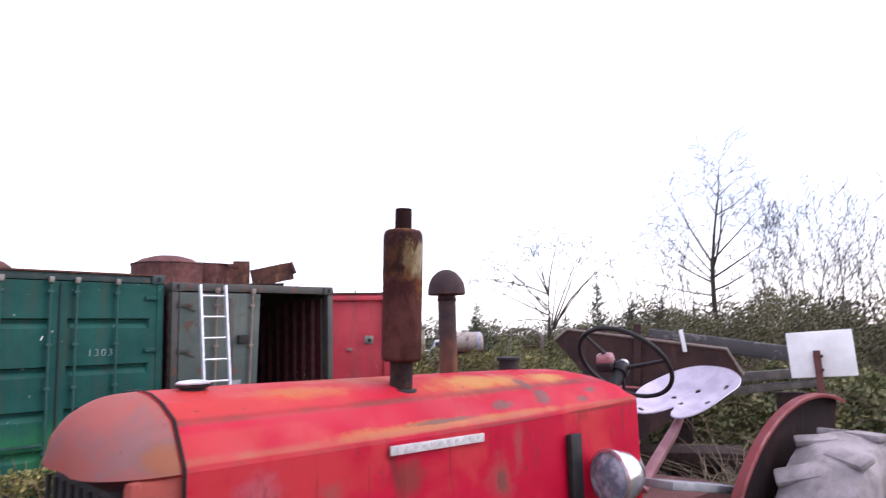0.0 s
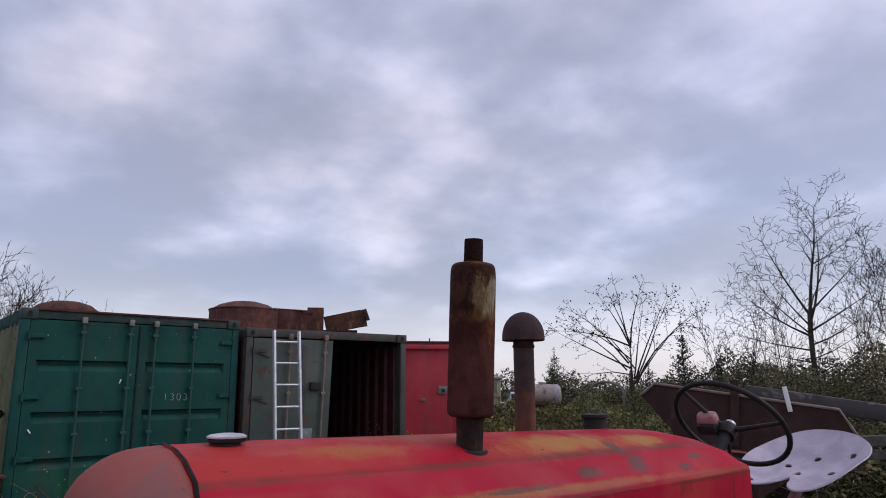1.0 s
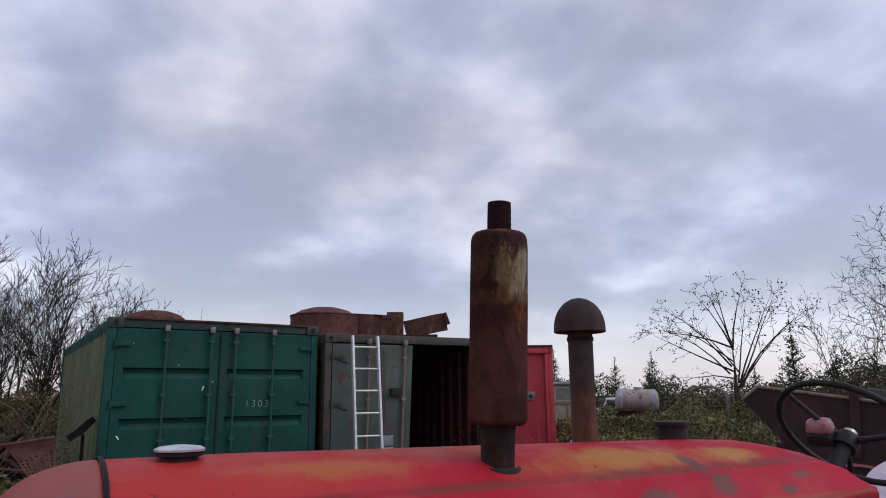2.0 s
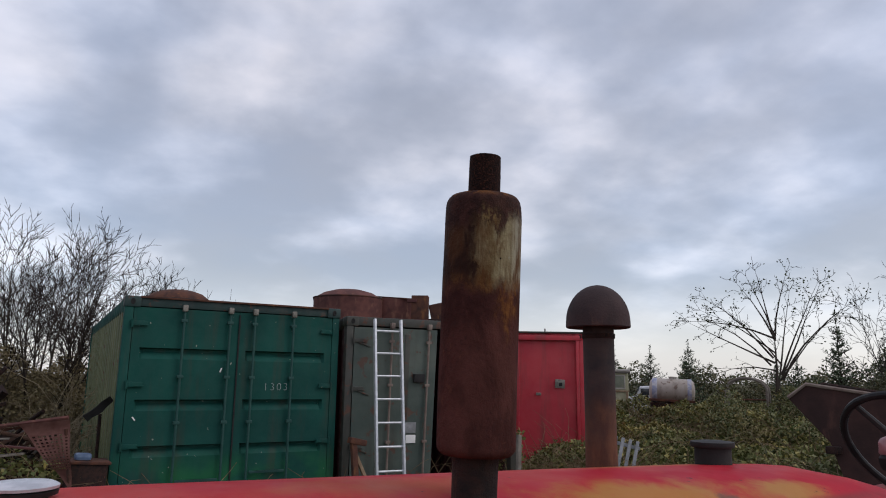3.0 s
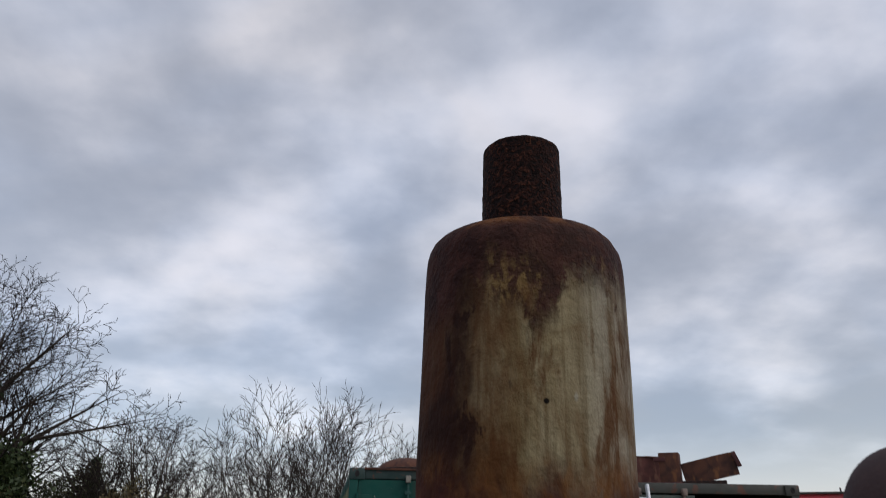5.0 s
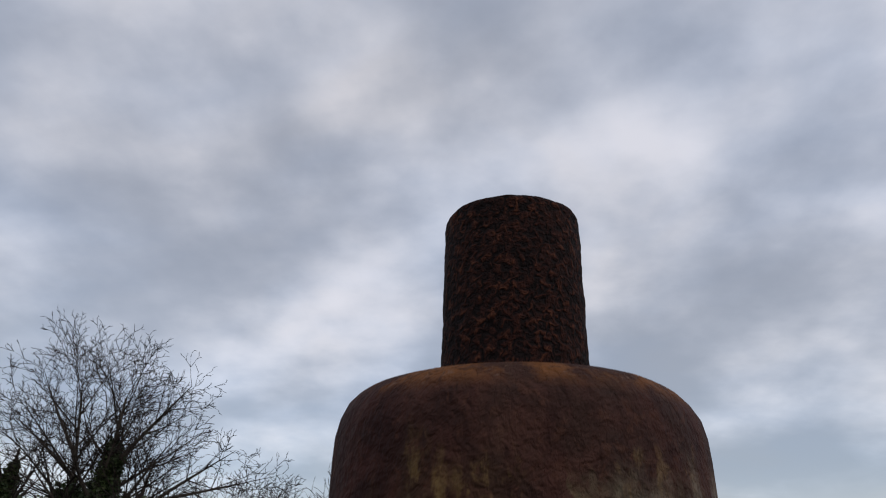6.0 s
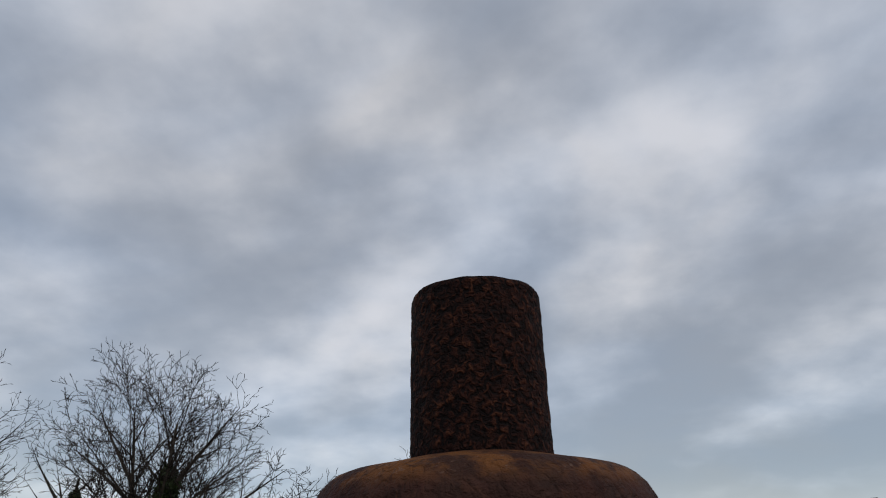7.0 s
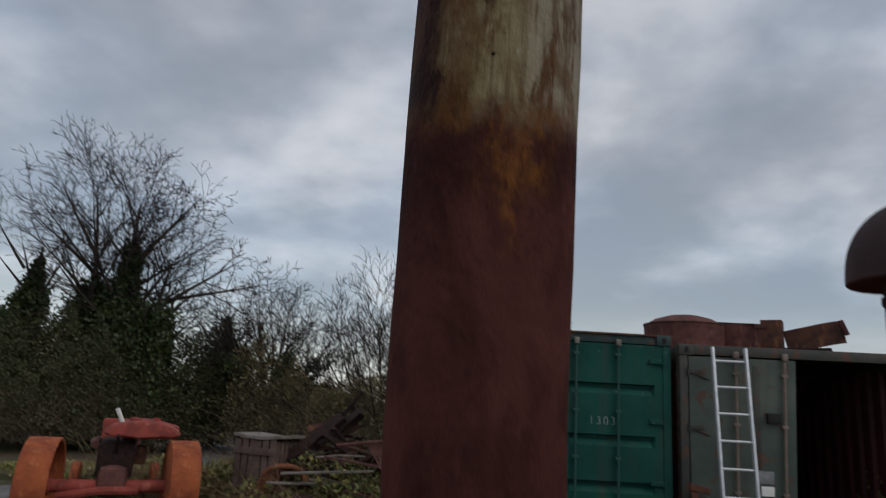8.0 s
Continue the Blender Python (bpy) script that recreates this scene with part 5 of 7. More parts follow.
def yard_bits():
    t = thing("timber_post", pose(4.62, -0.68, 0, 0, 1, 10), "grey wooden stake standing before the red container", "post")
    part("stake", boxed((0, 0, 0.53), (0.055, 0.05, 1.06), 0.008), "timber", t)
    t = thing("grating", pose(5.46, -1.24, 0, -16, 13, -38), "grey slatted metal grating leaning in the brambles", "grating")
    for i in range(6):
        part("slat", boxed((-0.225 + i * 0.09, 0, 0.56), (0.042, 0.018, 1.12), 0.004), "galv", t)
    for z in (0.2, 0.62, 1.04):
        part("rail", boxed((0, 0.022, z), (0.53, 0.02, 0.045), 0.004), "galv", t)
    t = thing("trestle", pose(2.60, -0.38, 0, 0, 0, 12), "brown rusty steel trestle beside the green container", "trestle")
    part("leg", boxed((0.02, 0, 0.5), (0.07, 0.06, 1.0), 0.008, Matrix.Rotation(radians(-6), 3, "Y")), "rust", t)
    part("leg", boxed((0.20, 0.0, 0.48), (0.04, 0.04, 1.02), 0.006, Matrix.Rotation(radians(-28), 3, "Y")), "stem_wood", t)
    part("head", boxed((0.02, 0, 1.0), (0.22, 0.09, 0.07), 0.012, Matrix.Rotation(radians(12), 3, "Y")), "rust", t)
    t = thing("perforated_sheet", pose(-0.40, -0.30, 0, 8, -6, -6), "pinkish red perforated steel sheet leaning on scrap", "scrap metal")
    bm = bmesh.new()
    n = 15
    vs = {}
    for i in range(n + 1):
        for j in range(3 * n + 1):
            vs[i, j] = bm.verts.new((0.16 - 0.44 * (1 - i / n) * (0.06 + 0.94 * j / (3 * n)), 0.03 * math.sin(j * 0.2), 0.62 + 0.67 * j / (3 * n)))
    for i in range(n):
        for j in range(3 * n):
            if not (i % 2 == 1 and j % 2 == 1 and 0 < i < n - 1 and 12 < j < 36):
                bm.faces.new((vs[i, j], vs[i + 1, j], vs[i + 1, j + 1], vs[i, j + 1]))
    bmesh.ops.solidify(bm, geom=bm.faces, thickness=0.006)
    part("sheet", bm, "pink_rust", t)
    part("brace", tubed([(0.15, 0.035, 0.0), (0.12, 0.035, 1.2)], 0.02, 6), "rust", t)
    part("top_angle", tubed([(-0.60, 0.05, 1.28), (0.15, 0.03, 1.31)], 0.022, 6), "rust_red", t)
    t = thing("bent_flap", pose(-0.10, 0.28, 0, 0, 0, 20), "black bent steel flap against the green container", "scrap metal")
    bm = plate(0.34, 0.085, 0.02, 6, 0.04, 0.02, 8.0)
    bmesh.ops.transform(bm, matrix=Matrix.Translation((-0.03, 0, 1.33)) @ Matrix.Rotation(radians(-40), 4, "Y"), verts=bm.verts)
    part("flap", bm, "grille", t)
    part("arm", tubed([(0.0, 0.10, 0.0), (0.0, 0.10, 0.9), (-0.03, 0.03, 1.30)], 0.018, 6), "rust_dark", t)
    t = thing("rusty_bin", pose(-0.26, -0.12, 0, 0, 4, 8), "dark rusty steel bin standing beside the green container", "bin")
    part("bin_shell", boxed((0, 0, 0.42), (0.36, 0.36, 0.84), 0.02), "rust_dark", t)
    part("bin_rim", boxed((0, 0, 0.85), (0.40, 0.40, 0.03), 0.008), "rust", t)
    part("bin_bag", boxed((-0.06, -0.05, 0.90), (0.16, 0.14, 0.07), 0.03), "blue_bag", t, "crumpled blue plastic")


M["stem_wood"] = simple("tan_weathered_wood", (0.19, 0.12, 0.07), (0.27, 0.19, 0.12), 9, 0.8)
M["pink_rust"] = rusty("pink_red_oxide_sheet", (0.27, 0.135, 0.115), (0.19, 0.085, 0.072), (0.31, 0.17, 0.145), 6.0, 0.3)
yard_bits()


def scrap_heap():
    t = thing("scrap_heap", pose(-1.62, 1.30, 0), "heap of rusty bent scrap steel and boards", "scrap heap")
    rng = random.Random(5)
    for i in range(190):
        r = rng.random() ** 0.6
        a = rng.uniform(0, 6.283)
        x, y = 0.20 + 1.0 * r * math.cos(a), 0.10 + 0.7 * r * math.sin(a)
        top = 1.42 * (1 - r) ** 0.55 + 0.12
        z = top * rng.uniform(0.12, 1.0) ** 0.6
        kind = rng.random()
        turn = Euler((rng.uniform(-0.5, 0.5), rng.uniform(-0.85, -0.15) if rng.random() < 0.7 else rng.uniform(0.0, 0.8), rng.uniform(-0.6, 0.6))).to_matrix()
        if kind < 0.45:
            bm = plate(rng.uniform(0.25, 0.7), rng.uniform(0.05, 0.13), 0.012, 6, rng.uniform(-0.09, 0.09), 0.06, 7.0)
            nm, mt = "scrap_plate", rng.choice(("heap_rust", "rust_dark", "rust"))
        elif kind < 0.62:
            bm = boxed((0, 0, 0), (rng.uniform(0.4, 1.1), 0.035, 0.045), 0.006)
            nm, mt = "scrap_bar", rng.choice(("heap_rust", "rust_dark"))
        elif kind < 0.70:
            bm = tubed([(-0.4, 0, 0), (-0.1, 0.05, 0.04), (0.25, 0.02, 0.12), (0.45, -0.1, 0.1)], 0.025, 8)
            nm, mt = "scrap_pipe", rng.choice(("heap_rust", "rust_dark"))
        else:
            bm = boxed((0, 0, 0), (rng.uniform(0.3, 0.9), 0.07, 0.02), 0.004)
            nm, mt = "broken_board", rng.choice(("timber", "slat_brown", "dark_timber", "dark_timber"))
        bmesh.ops.transform(bm, matrix=Matrix.Translation((x, y, z)) @ turn.to_4x4(), verts=bm.verts)
        part(nm, bm, mt, t)
    # two long curled planks leaning over the heap
    for x, y, z, w, ry, rz in ((-0.22, -0.25, 1.10, 1.15, -40, 14), (0.16, -0.10, 1.30, 0.75, -40, -8), (0.30, -0.2, 1.08, 0.7, 30, 20)):
        bm = bmesh.new()
        n = 12
        loft(bm, [[(-w / 2 + w * i / n, -0.07, 0.06 * (i / n) ** 3 * math.sin(i * 0.5)), (-w / 2 + w * i / n, 0.07, 0), (-w / 2 + w * i / n, 0.075, 0.022), (-w / 2 + w * i / n, -0.065, 0.022 + 0.06 * (i / n) ** 3)] for i in range(n + 1)])
        crumple(bm, 0.03, 4.0)
        bmesh.ops.transform(bm, matrix=Matrix.Translation((x, y, z)) @ Matrix.Rotation(radians(rz), 4, "Z") @ Matrix.Rotation(radians(ry), 4, "Y") @ Matrix.Rotation(radians(55), 4, "X"), verts=bm.verts)
        part("curled_plank", bm, "rust_dark", t, "dark curled plank")
    for x, y, z, w, ry, rz in ((0.30, -0.6, 1.00, 0.6, -4, 6),):
        part("pale_stick", tubed([(x - w / 2, y, z - w / 2 * math.sin(radians(-ry))), (x, y + 0.03, z + 0.02), (x + w / 2, y + rz * 0.01, z + w / 2 * math.sin(radians(-ry)))], 0.012, 6), "timber", t)
    t = thing("rusty_coil", pose(-1.98, 0.62, 0, 0, 0, 20), "coil of orange rusty steel band on a low block", "scrap metal")
    part("block", boxed((0.05, 0.02, 0.25), (0.62, 0.40, 0.50), 0.03), "heap_rust", t, "brown rusty block")
    for i in range(6):
        ring = [((0.27 - 0.015 * i) * math.cos(a) + 0.03 * i, 0.05 * i - 0.12 + 0.03 * math.sin(2 * a), 0.60 + (0.30 - 0.02 * i) * math.sin(a) + 0.03 * math.sin(3 * a + i)) for a in [0.1 * i + k * math.pi / 18 for k in range(19)]]
        part("band", tubed(ring, 0.024, 6), "coil", t)
    t = thing("slatted_crate", pose(-2.34, 1.05, 0, 0, 0, -18), "brown slatted wooden crate with a pale sheet on top", "crate")
    part("crate_core", boxed((0, 0.02, 0.56), (0.50, 0.44, 1.10), 0.02), "rust_dark", t)
    for i in range(6):
        for y in (-0.235, 0.262):
            part("slat", boxed((-0.25 + i * 0.10, y, 0.57 + 0.012 * (i % 3)), (0.088, 0.024, 1.12), 0.006, Matrix.Rotation(radians((i % 3 - 1) * 1.3), 3, "Y")), "slat_brown", t)
    for i in range(5):
        for x in (-0.285, 0.285):
            part("slat", boxed((x, -0.17 + i * 0.09, 0.57), (0.024, 0.07, 1.12), 0.006), "slat_brown", t)
    for z in (0.15, 1.0):
        part("rail", boxed((0, -0.255, z), (0.60, 0.022, 0.08), 0.005), "slat_brown", t)
    bm = plate(0.70, 0.56, 0.035, 8, 0.02, 0.012, 4.0)
    bmesh.ops.transform(bm, matrix=Matrix.Translation((0.02, 0.30, 1.165)) @ Matrix.Rotation(radians(90), 4, "X"), verts=bm.verts)
    part("top_sheet", bm, "timber", t, "pale grey warped sheet")
    t = thing("fallen_boards", pose(-0.95, 0.25, 0, 0, 0, 8), "grey boards lying on weeds beside the scrap", "timber")
    for i, (x, y, z, l, ry, rz) in enumerate(((0, 0, 0.98, 0.9, 8, 5), (-0.4, 0.1, 0.86, 1.1, -5, -12), (0.2, -0.1, 0.62, 0.8, 12, 20), (-0.7, 0.3, 0.70, 0.9, 3, 40))):
        part("board", boxed((x, y, z), (l, 0.11, 0.022), 0.004, Matrix.Rotation(radians(rz), 3, "Z") @ Matrix.Rotation(radians(ry), 3, "Y")), "timber" if i % 2 else "rust_sheet", t)
    for x in (-0.6, 0.1):
        part("stack_block", boxed((x, 0.05, 0.3), (0.3, 0.3, 0.6), 0.02), "rust_dark", t)


M["heap_rust"] = rusty("brown_scrap_rust", (0.082, 0.042, 0.027), (0.040, 0.022, 0.016), (0.15, 0.082, 0.048), 7.0, 0.6)
M["coil"] = rusty("orange_rust_band", (0.19, 0.070, 0.033), (0.09, 0.034, 0.022), (0.27, 0.12, 0.05), 9.0, 0.4)
M["slat_brown"] = simple("red_brown_weathered_slat", (0.070, 0.042, 0.034), (0.12, 0.080, 0.066), 6, 0.9, 0, 0.4, 0.01)
scrap_heap()


def old_tractor():
    t = thing("vintage_tractor", pose(-3.98, 0.42, 0, 0, 0, 27), "derelict faded red tractor with orange steel wheels", "tractor")
    for s in (-1, 1):
        wh = new("wheel")
        wh.parent = t
        wh.matrix_basis = Matrix.Translation((s * 0.76, 0, 0.53)) @ Matrix.Rotation(radians(s * 4), 4, "Z")
        part("rim", lathed([(0.53, -0.17), (0.545, -0.16), (0.548, 0.0), (0.545, 0.16), (0.53, 0.17), (0.505, 0.16), (0.505, -0.16)], 44, (0, 0, 0), RY90), "orange", wh, "broad orange steel rim")
        part("hub", lathed([(0.10, -0.12), (0.10, 0.12), (0.03, 0.13)], 16, (0, 0, 0), RY90), "faded_red", wh)
        for i in range(8):
            a = i * math.pi / 4
            part("spoke", boxed((0, 0.29 * math.cos(a), 0.29 * math.sin(a)), (0.025, 0.05, 0.44), 0.004, Matrix.Rotation(-(a - math.pi / 2), 3, "X").inverted()), "faded_red", wh)
        part("front_wheel", lathed([(0.30, -0.06), (0.33, -0.04), (0.33, 0.04), (0.30, 0.06), (0.05, 0.03)], 30, (s * 0.5, 1.65, 0.33), RY90), "orange", t)
    part("rear_axle", tubed([(-0.74, 0, 0.53), (0.74, 0, 0.53)], [0.075, 0.075], 12), "faded_red", t)
    part("axle_casing", boxed((0, 0.05, 0.58), (0.34, 0.4, 0.36), 0.12), "rust_red", t)
    part("front_axle", tubed([(-0.5, 1.65, 0.36), (0.5, 1.65, 0.36)], 0.04, 8), "faded_red", t)
    part("engine_block", boxed((0, 0.85, 0.80), (0.42, 1.25, 0.42), 0.05), "rust_dark", t)
    bm = bmesh.new()
    loft(bm, [[(0.27 + 0.45 * w * math.cos(a), y, 1.13 + (0.15 * w + 0.02 * math.sin(9 * y)) * (math.sin(a) if math.sin(a) > 0 else 0.4 * math.sin(a))) for a in [k * 2 * math.pi / 20 for k in range(20)]]
              for y, w in ((0.06, 0.5), (0.10, 0.86), (0.2, 0.98), (0.42, 1.0), (0.5, 0.93), (0.6, 1.0), (0.82, 0.97), (0.90, 0.84), (0.94, 0.5))])
    crumple(bm, 0.015, 4.0)
    part("fuel_tank", bm, "faded_red", t, "faded red rounded fuel tank")
    part("tank_cap", lathed([(0.05, 1.31), (0.05, 1.36), (0.07, 1.365), (0.07, 1.39), (0.02, 1.40)], 16, (0.16, 0.35, -0.08)), "faded_red", t)
    part("stub_pipe", tubed([(0.42, 0.62, 1.16), (0.42, 0.62, 1.31)], 0.05, 10), "faded_red", t)
    part("air_box", boxed((0.55, 0.55, 1.17), (0.30, 0.34, 0.17), 0.05, Matrix.Rotation(radians(14), 3, "Y")), "faded_red", t)
    part("radiator", boxed((0, 1.5, 0.95), (0.5, 0.14, 0.6), 0.04), "faded_red", t)
    part("exhaust_pipe", tubed([(0.06, 0.25, 1.16), (0.0, 0.22, 1.30), (-0.06, 0.20, 1.42)], 0.027, 10), "white", t, "pale bent exhaust pipe")
    for i in range(4):
        part("cylinder", lathed([(0.075, 0.98), (0.08, 1.0), (0.08, 1.06), (0.06, 1.08), (0.01, 1.09)], 14, (0.12, 0.35 + 0.22 * i, 0)), "rust_dark", t)
    part("manifold", tubed([(-0.25, 0.3, 0.98), (-0.28, 0.6, 1.0), (-0.25, 1.1, 0.98)], 0.05, 10), "rust_red", t)
    part("magneto", boxed((0.27, 0.45, 0.86), (0.16, 0.24, 0.22), 0.04), "rust", t)
    part("lever", tubed([(0.18, -0.02, 0.72), (0.21, -0.06, 0.98), (0.22, -0.10, 1.10)], 0.014, 6), "rust_dark", t)
    part("steering_column", tubed([(0, -0.05, 1.12), (0, 0.3, 0.85)], 0.02, 8), "rust_dark", t)
    part("drawbar", tubed([(-0.55, -0.05, 0.42), (-0.1, -0.18, 0.50), (0.3, -0.16, 0.5)], 0.05, 8), "faded_red", t)


old_tractor()


# ---- trailer, beams and things in the field ----
def trailer():
    t = thing("trailer", pose(4.78, -5.56, 0, 0, 0, -57.5), "dark rusty steel tipping trailer among brambles", "trailer")
    # side towards the tractor: local x along the side, y into the trailer
    def side(y):
        bm = bmesh.new()
        out = [(-0.82, 1.64), (-0.70, 1.735), (0.68, 1.525), (0.80, 1.30), (0.40, 1.06), (-0.15, 0.70), (-0.40, 0.70), (-0.58, 1.35)]
        loft(bm, [[(x, y, z) for x, z in out], [(x, y + 0.022, z) for x, z in out]])
        return bm
    part("side_panel", side(0.0), "trailer_rust", t, "dark rusty side panel")
    part("side_panel", side(1.35), "trailer_rust", t)
    part("top_rail", tubed([(-0.82, -0.005, 1.645), (-0.70, -0.005, 1.74), (0.68, -0.005, 1.53), (0.80, -0.005, 1.30)], 0.013, 6), "rod_rust", t)
    part("top_rail", tubed([(-0.82, 1.38, 1.645), (-0.70, 1.38, 1.74), (0.68, 1.38, 1.53), (0.80, 1.38, 1.30)], 0.018, 6), "rust_dark", t)
    part("bed", boxed((0.0, 0.70, 0.84), (0.9, 1.30, 0.05), 0.01, Matrix.Rotation(radians(-28), 3, "Y")), "rust_dark", t)
    part("tail_panel", boxed((-0.49, 0.69, 1.05), (0.02, 1.32, 0.75), 0.004, Matrix.Rotation(radians(-14), 3, "Y")), "trailer_rust", t)
    part("bracket", boxed((-0.56, -0.02, 1.30), (0.10, 0.06, 0.05), 0.01), "rust_dark", t)
    part("upright", boxed((-0.08, -0.03, 1.50), (0.065, 0.04, 0.54), 0.008, Matrix.Rotation(radians(4), 3, "Y")), "trailer_rust", t)
    for x in (-0.2, 0.45):
        for y in (1.0,):
            wh = part("wheel", lathed([(0.14, -0.08), (0.25, -0.09), (0.27, -0.05), (0.27, 0.05), (0.25, 0.09), (0.14, 0.08)], 28, (x, y, 0.27), RX90), "rust_dark", t)
            part("hub", lathed([(0.15, -0.05), (0.13, -0.02), (0.04, -0.04)], 20, (x, y, 0.27), RX90), "rust_dark", wh)
    part("chassis", boxed((0.1, 0.7, 0.5), (1.5, 0.5, 0.12), 0.02), "rust_dark", t)
    part("marker", boxed((0.32, -0.02, 1.61), (0.035, 0.02, 0.20), 0.004, Matrix.Rotation(radians(-8), 3, "Y")), "white", t, "white marker strip")
    t = thing("loader_beam", pose(6.9, -5.35, 0, 0, 0, -60), "long dark painted steel beam on timber blocks", "beam")
    part("beam", boxed((0.02, 0, 1.50), (1.9, 0.10, 0.17), 0.02, Matrix.Rotation(radians(9.0), 3, "Y")), "beam_paint", t, "peeling dark grey beam")
    part("lower_timber", boxed((0.45, -0.10, 1.20), (0.9, 0.16, 0.10), 0.015, Matrix.Rotation(radians(-4), 3, "Y")), "dark_timber", t)
    part("lower_timber", boxed((0.35, -0.08, 1.06), (1.0, 0.14, 0.08), 0.015, Matrix.Rotation(radians(-6), 3, "Y")), "dark_timber", t)
    part("prop", boxed((-0.6, 0, 0.75), (0.2, 0.2, 1.5), 0.02), "rust_dark", t)
    part("prop", boxed((0.55, 0, 0.5), (0.3, 0.2, 1.0), 0.02), "rust_dark", t)


M["beam_paint"] = painted("peeling_dark_grey_paint", (0.035, 0.032, 0.033), (0.055, 0.045, 0.045), wear=0.55, rust=(0.13, 0.12, 0.115))
trailer()


def field_things():
    t = thing("storage_tank", pose(12.24, 4.84, 0.14, 0, 2, -43), "pale stained cylindrical tank lying on a frame", "tank")
    part("shell", lathed([(0.08, -0.53), (0.22, -0.51), (0.285, -0.45), (0.295, -0.40), (0.295, 0.40), (0.285, 0.45), (0.22, 0.51), (0.08, 0.53)], 32, (0, 0, 1.38), RY90), "tank", t)
    for x, w in ((-0.40, 0.06), (0.40, 0.045)):
        part("band", lathed([(0.296, -w), (0.299, -w * 0.8), (0.299, w * 0.8), (0.296, w)], 32, (x, 0, 1.38), RY90), "tank_mark", t, "faded white band with blue stencil marks")
    part("filler_neck", lathed([(0.09, 1.64), (0.09, 1.70), (0.11, 1.705), (0.11, 1.725), (0.02, 1.73)], 16, (0.02, 0, 0)), "pale_timber", t)
    part("side_rail", boxed((0, -0.30, 1.16), (1.05, 0.04, 0.06), 0.008), "rust", t)
    part("frame", boxed((0, 0, 1.04), (1.0, 0.5, 0.12), 0.02), "rust_dark", t)
    for x in (-0.45, 0.45):
        part("stand", boxed((x, 0, 0.40), (0.12, 0.5, 1.12), 0.02), "rust_dark", t)
    t = thing("box_van", pose(14.9, 10.7, 0, 0, 0, -38), "pale green derelict van body beyond the brambles", "van")
    t.scale = (1.12, 1.0, 1.085)
    part("body", boxed((0, 0.9, 1.20), (1.3, 1.8, 1.34), 0.05), "shed", t)
    part("roof", boxed((0, 0.9, 1.93), (1.42, 1.96, 0.07), 0.025), "pale_timber", t, "pale overhanging roof")
    part("gutter", boxed((0, -0.07, 1.87), (1.38, 0.04, 0.05), 0.008), "dark_timber", t)
    for x in (-0.31, 0.31):
        w = part("window", boxed((x, -0.012, 1.58), (0.44, 0.02, 0.36), 0.006), "shed_panel", t, "boarded-up window")
        for dx, dz, sx, sz in ((-0.235, 0, 0.03, 0.42), (0.235, 0, 0.03, 0.42), (0, 0.195, 0.50, 0.03), (0, -0.195, 0.50, 0.03)):
            part("window_frame", boxed((x + dx, -0.022, 1.58 + dz), (sx, 0.03, sz), 0.004), "pale_timber", w)
    part("sill_rail", boxed((0, -0.03, 1.30), (1.34, 0.04, 0.05), 0.006), "stem_wood", t)
    for x in (-0.6, -0.2, 0.2, 0.6):
        part("stile", boxed((x, -0.02, 1.0), (0.06, 0.03, 0.58), 0.006), "stem_wood", t)
    part("chassis", boxed((0, 0.9, 0.46), (1.1, 1.7, 0.14), 0.02), "rust_dark", t)
    for x in (-0.45, 0.45):
        part("wheel", lathed([(0.1, -0.08), (0.3, -0.09), (0.3, 0.09), (0.1, 0.08)], 20, (x, 0.4, 0.28), RX90), "tyre", t)
    t = thing("parked_car", pose(18.1, 12.9, 0, 0, 0, -40), "small white car half hidden by brambles", "car")
    bm = bmesh.new()
    sec = [(-0.9, 0.55, 0.90), (-0.85, 0.56, 1.12), (-0.10, 0.60, 1.18), (0.10, 0.50, 1.56), (0.55, 0.50, 1.58), (0.86, 0.56, 1.20), (0.9, 0.55, 0.90)]
    loft(bm, [[(x, -w, 0.38), (x, -w, h * 0.74), (x, -w * 0.82, h * 0.97), (x, -w * 0.6, h), (x, w * 0.6, h), (x, w * 0.82, h * 0.97), (x, w, h * 0.74), (x, w, 0.38)] for x, w, h in sec])
    part("body", bm, "car_paint", t, "dull white bodywork")
    part("windscreen", boxed((-0.03, 0, 1.37), (0.03, 0.82, 0.34), 0.01, Matrix.Rotation(radians(28), 3, "Y")), "glass", t)
    part("side_window", boxed((0.34, -0.52, 1.36), (0.46, 0.03, 0.24), 0.01), "glass", t)
    part("bumper", boxed((-0.92, 0, 0.56), (0.06, 1.05, 0.12), 0.02), "rust_dark", t)
    for x in (-0.55, 0.55):
        wh = part("wheel", lathed([(0.1, -0.08), (0.28, -0.09), (0.28, 0.09), (0.1, 0.08)], 20, (x, -0.5, 0.27), RX90), "tyre", t)
        part("rim", lathed([(0.16, -0.07), (0.14, -0.085), (0.03, -0.09)], 16, (x, -0.5, 0.27), RX90), "galv", wh)
    t = thing("trailer_chassis", pose(13.5, 6.5, 0, 0, 0, -40), "dark flatbed chassis piled with scrap beside the tank", "trailer")
    part("deck", boxed((0, 0, 1.16), (1.5, 0.7, 0.08), 0.02), "dark_timber", t)
    for x in (-0.6, 0.0, 0.6):
        part("leg", boxed((x, 0, 0.56), (0.08, 0.5, 1.12), 0.01), "rust_dark", t)
    rng = random.Random(12)
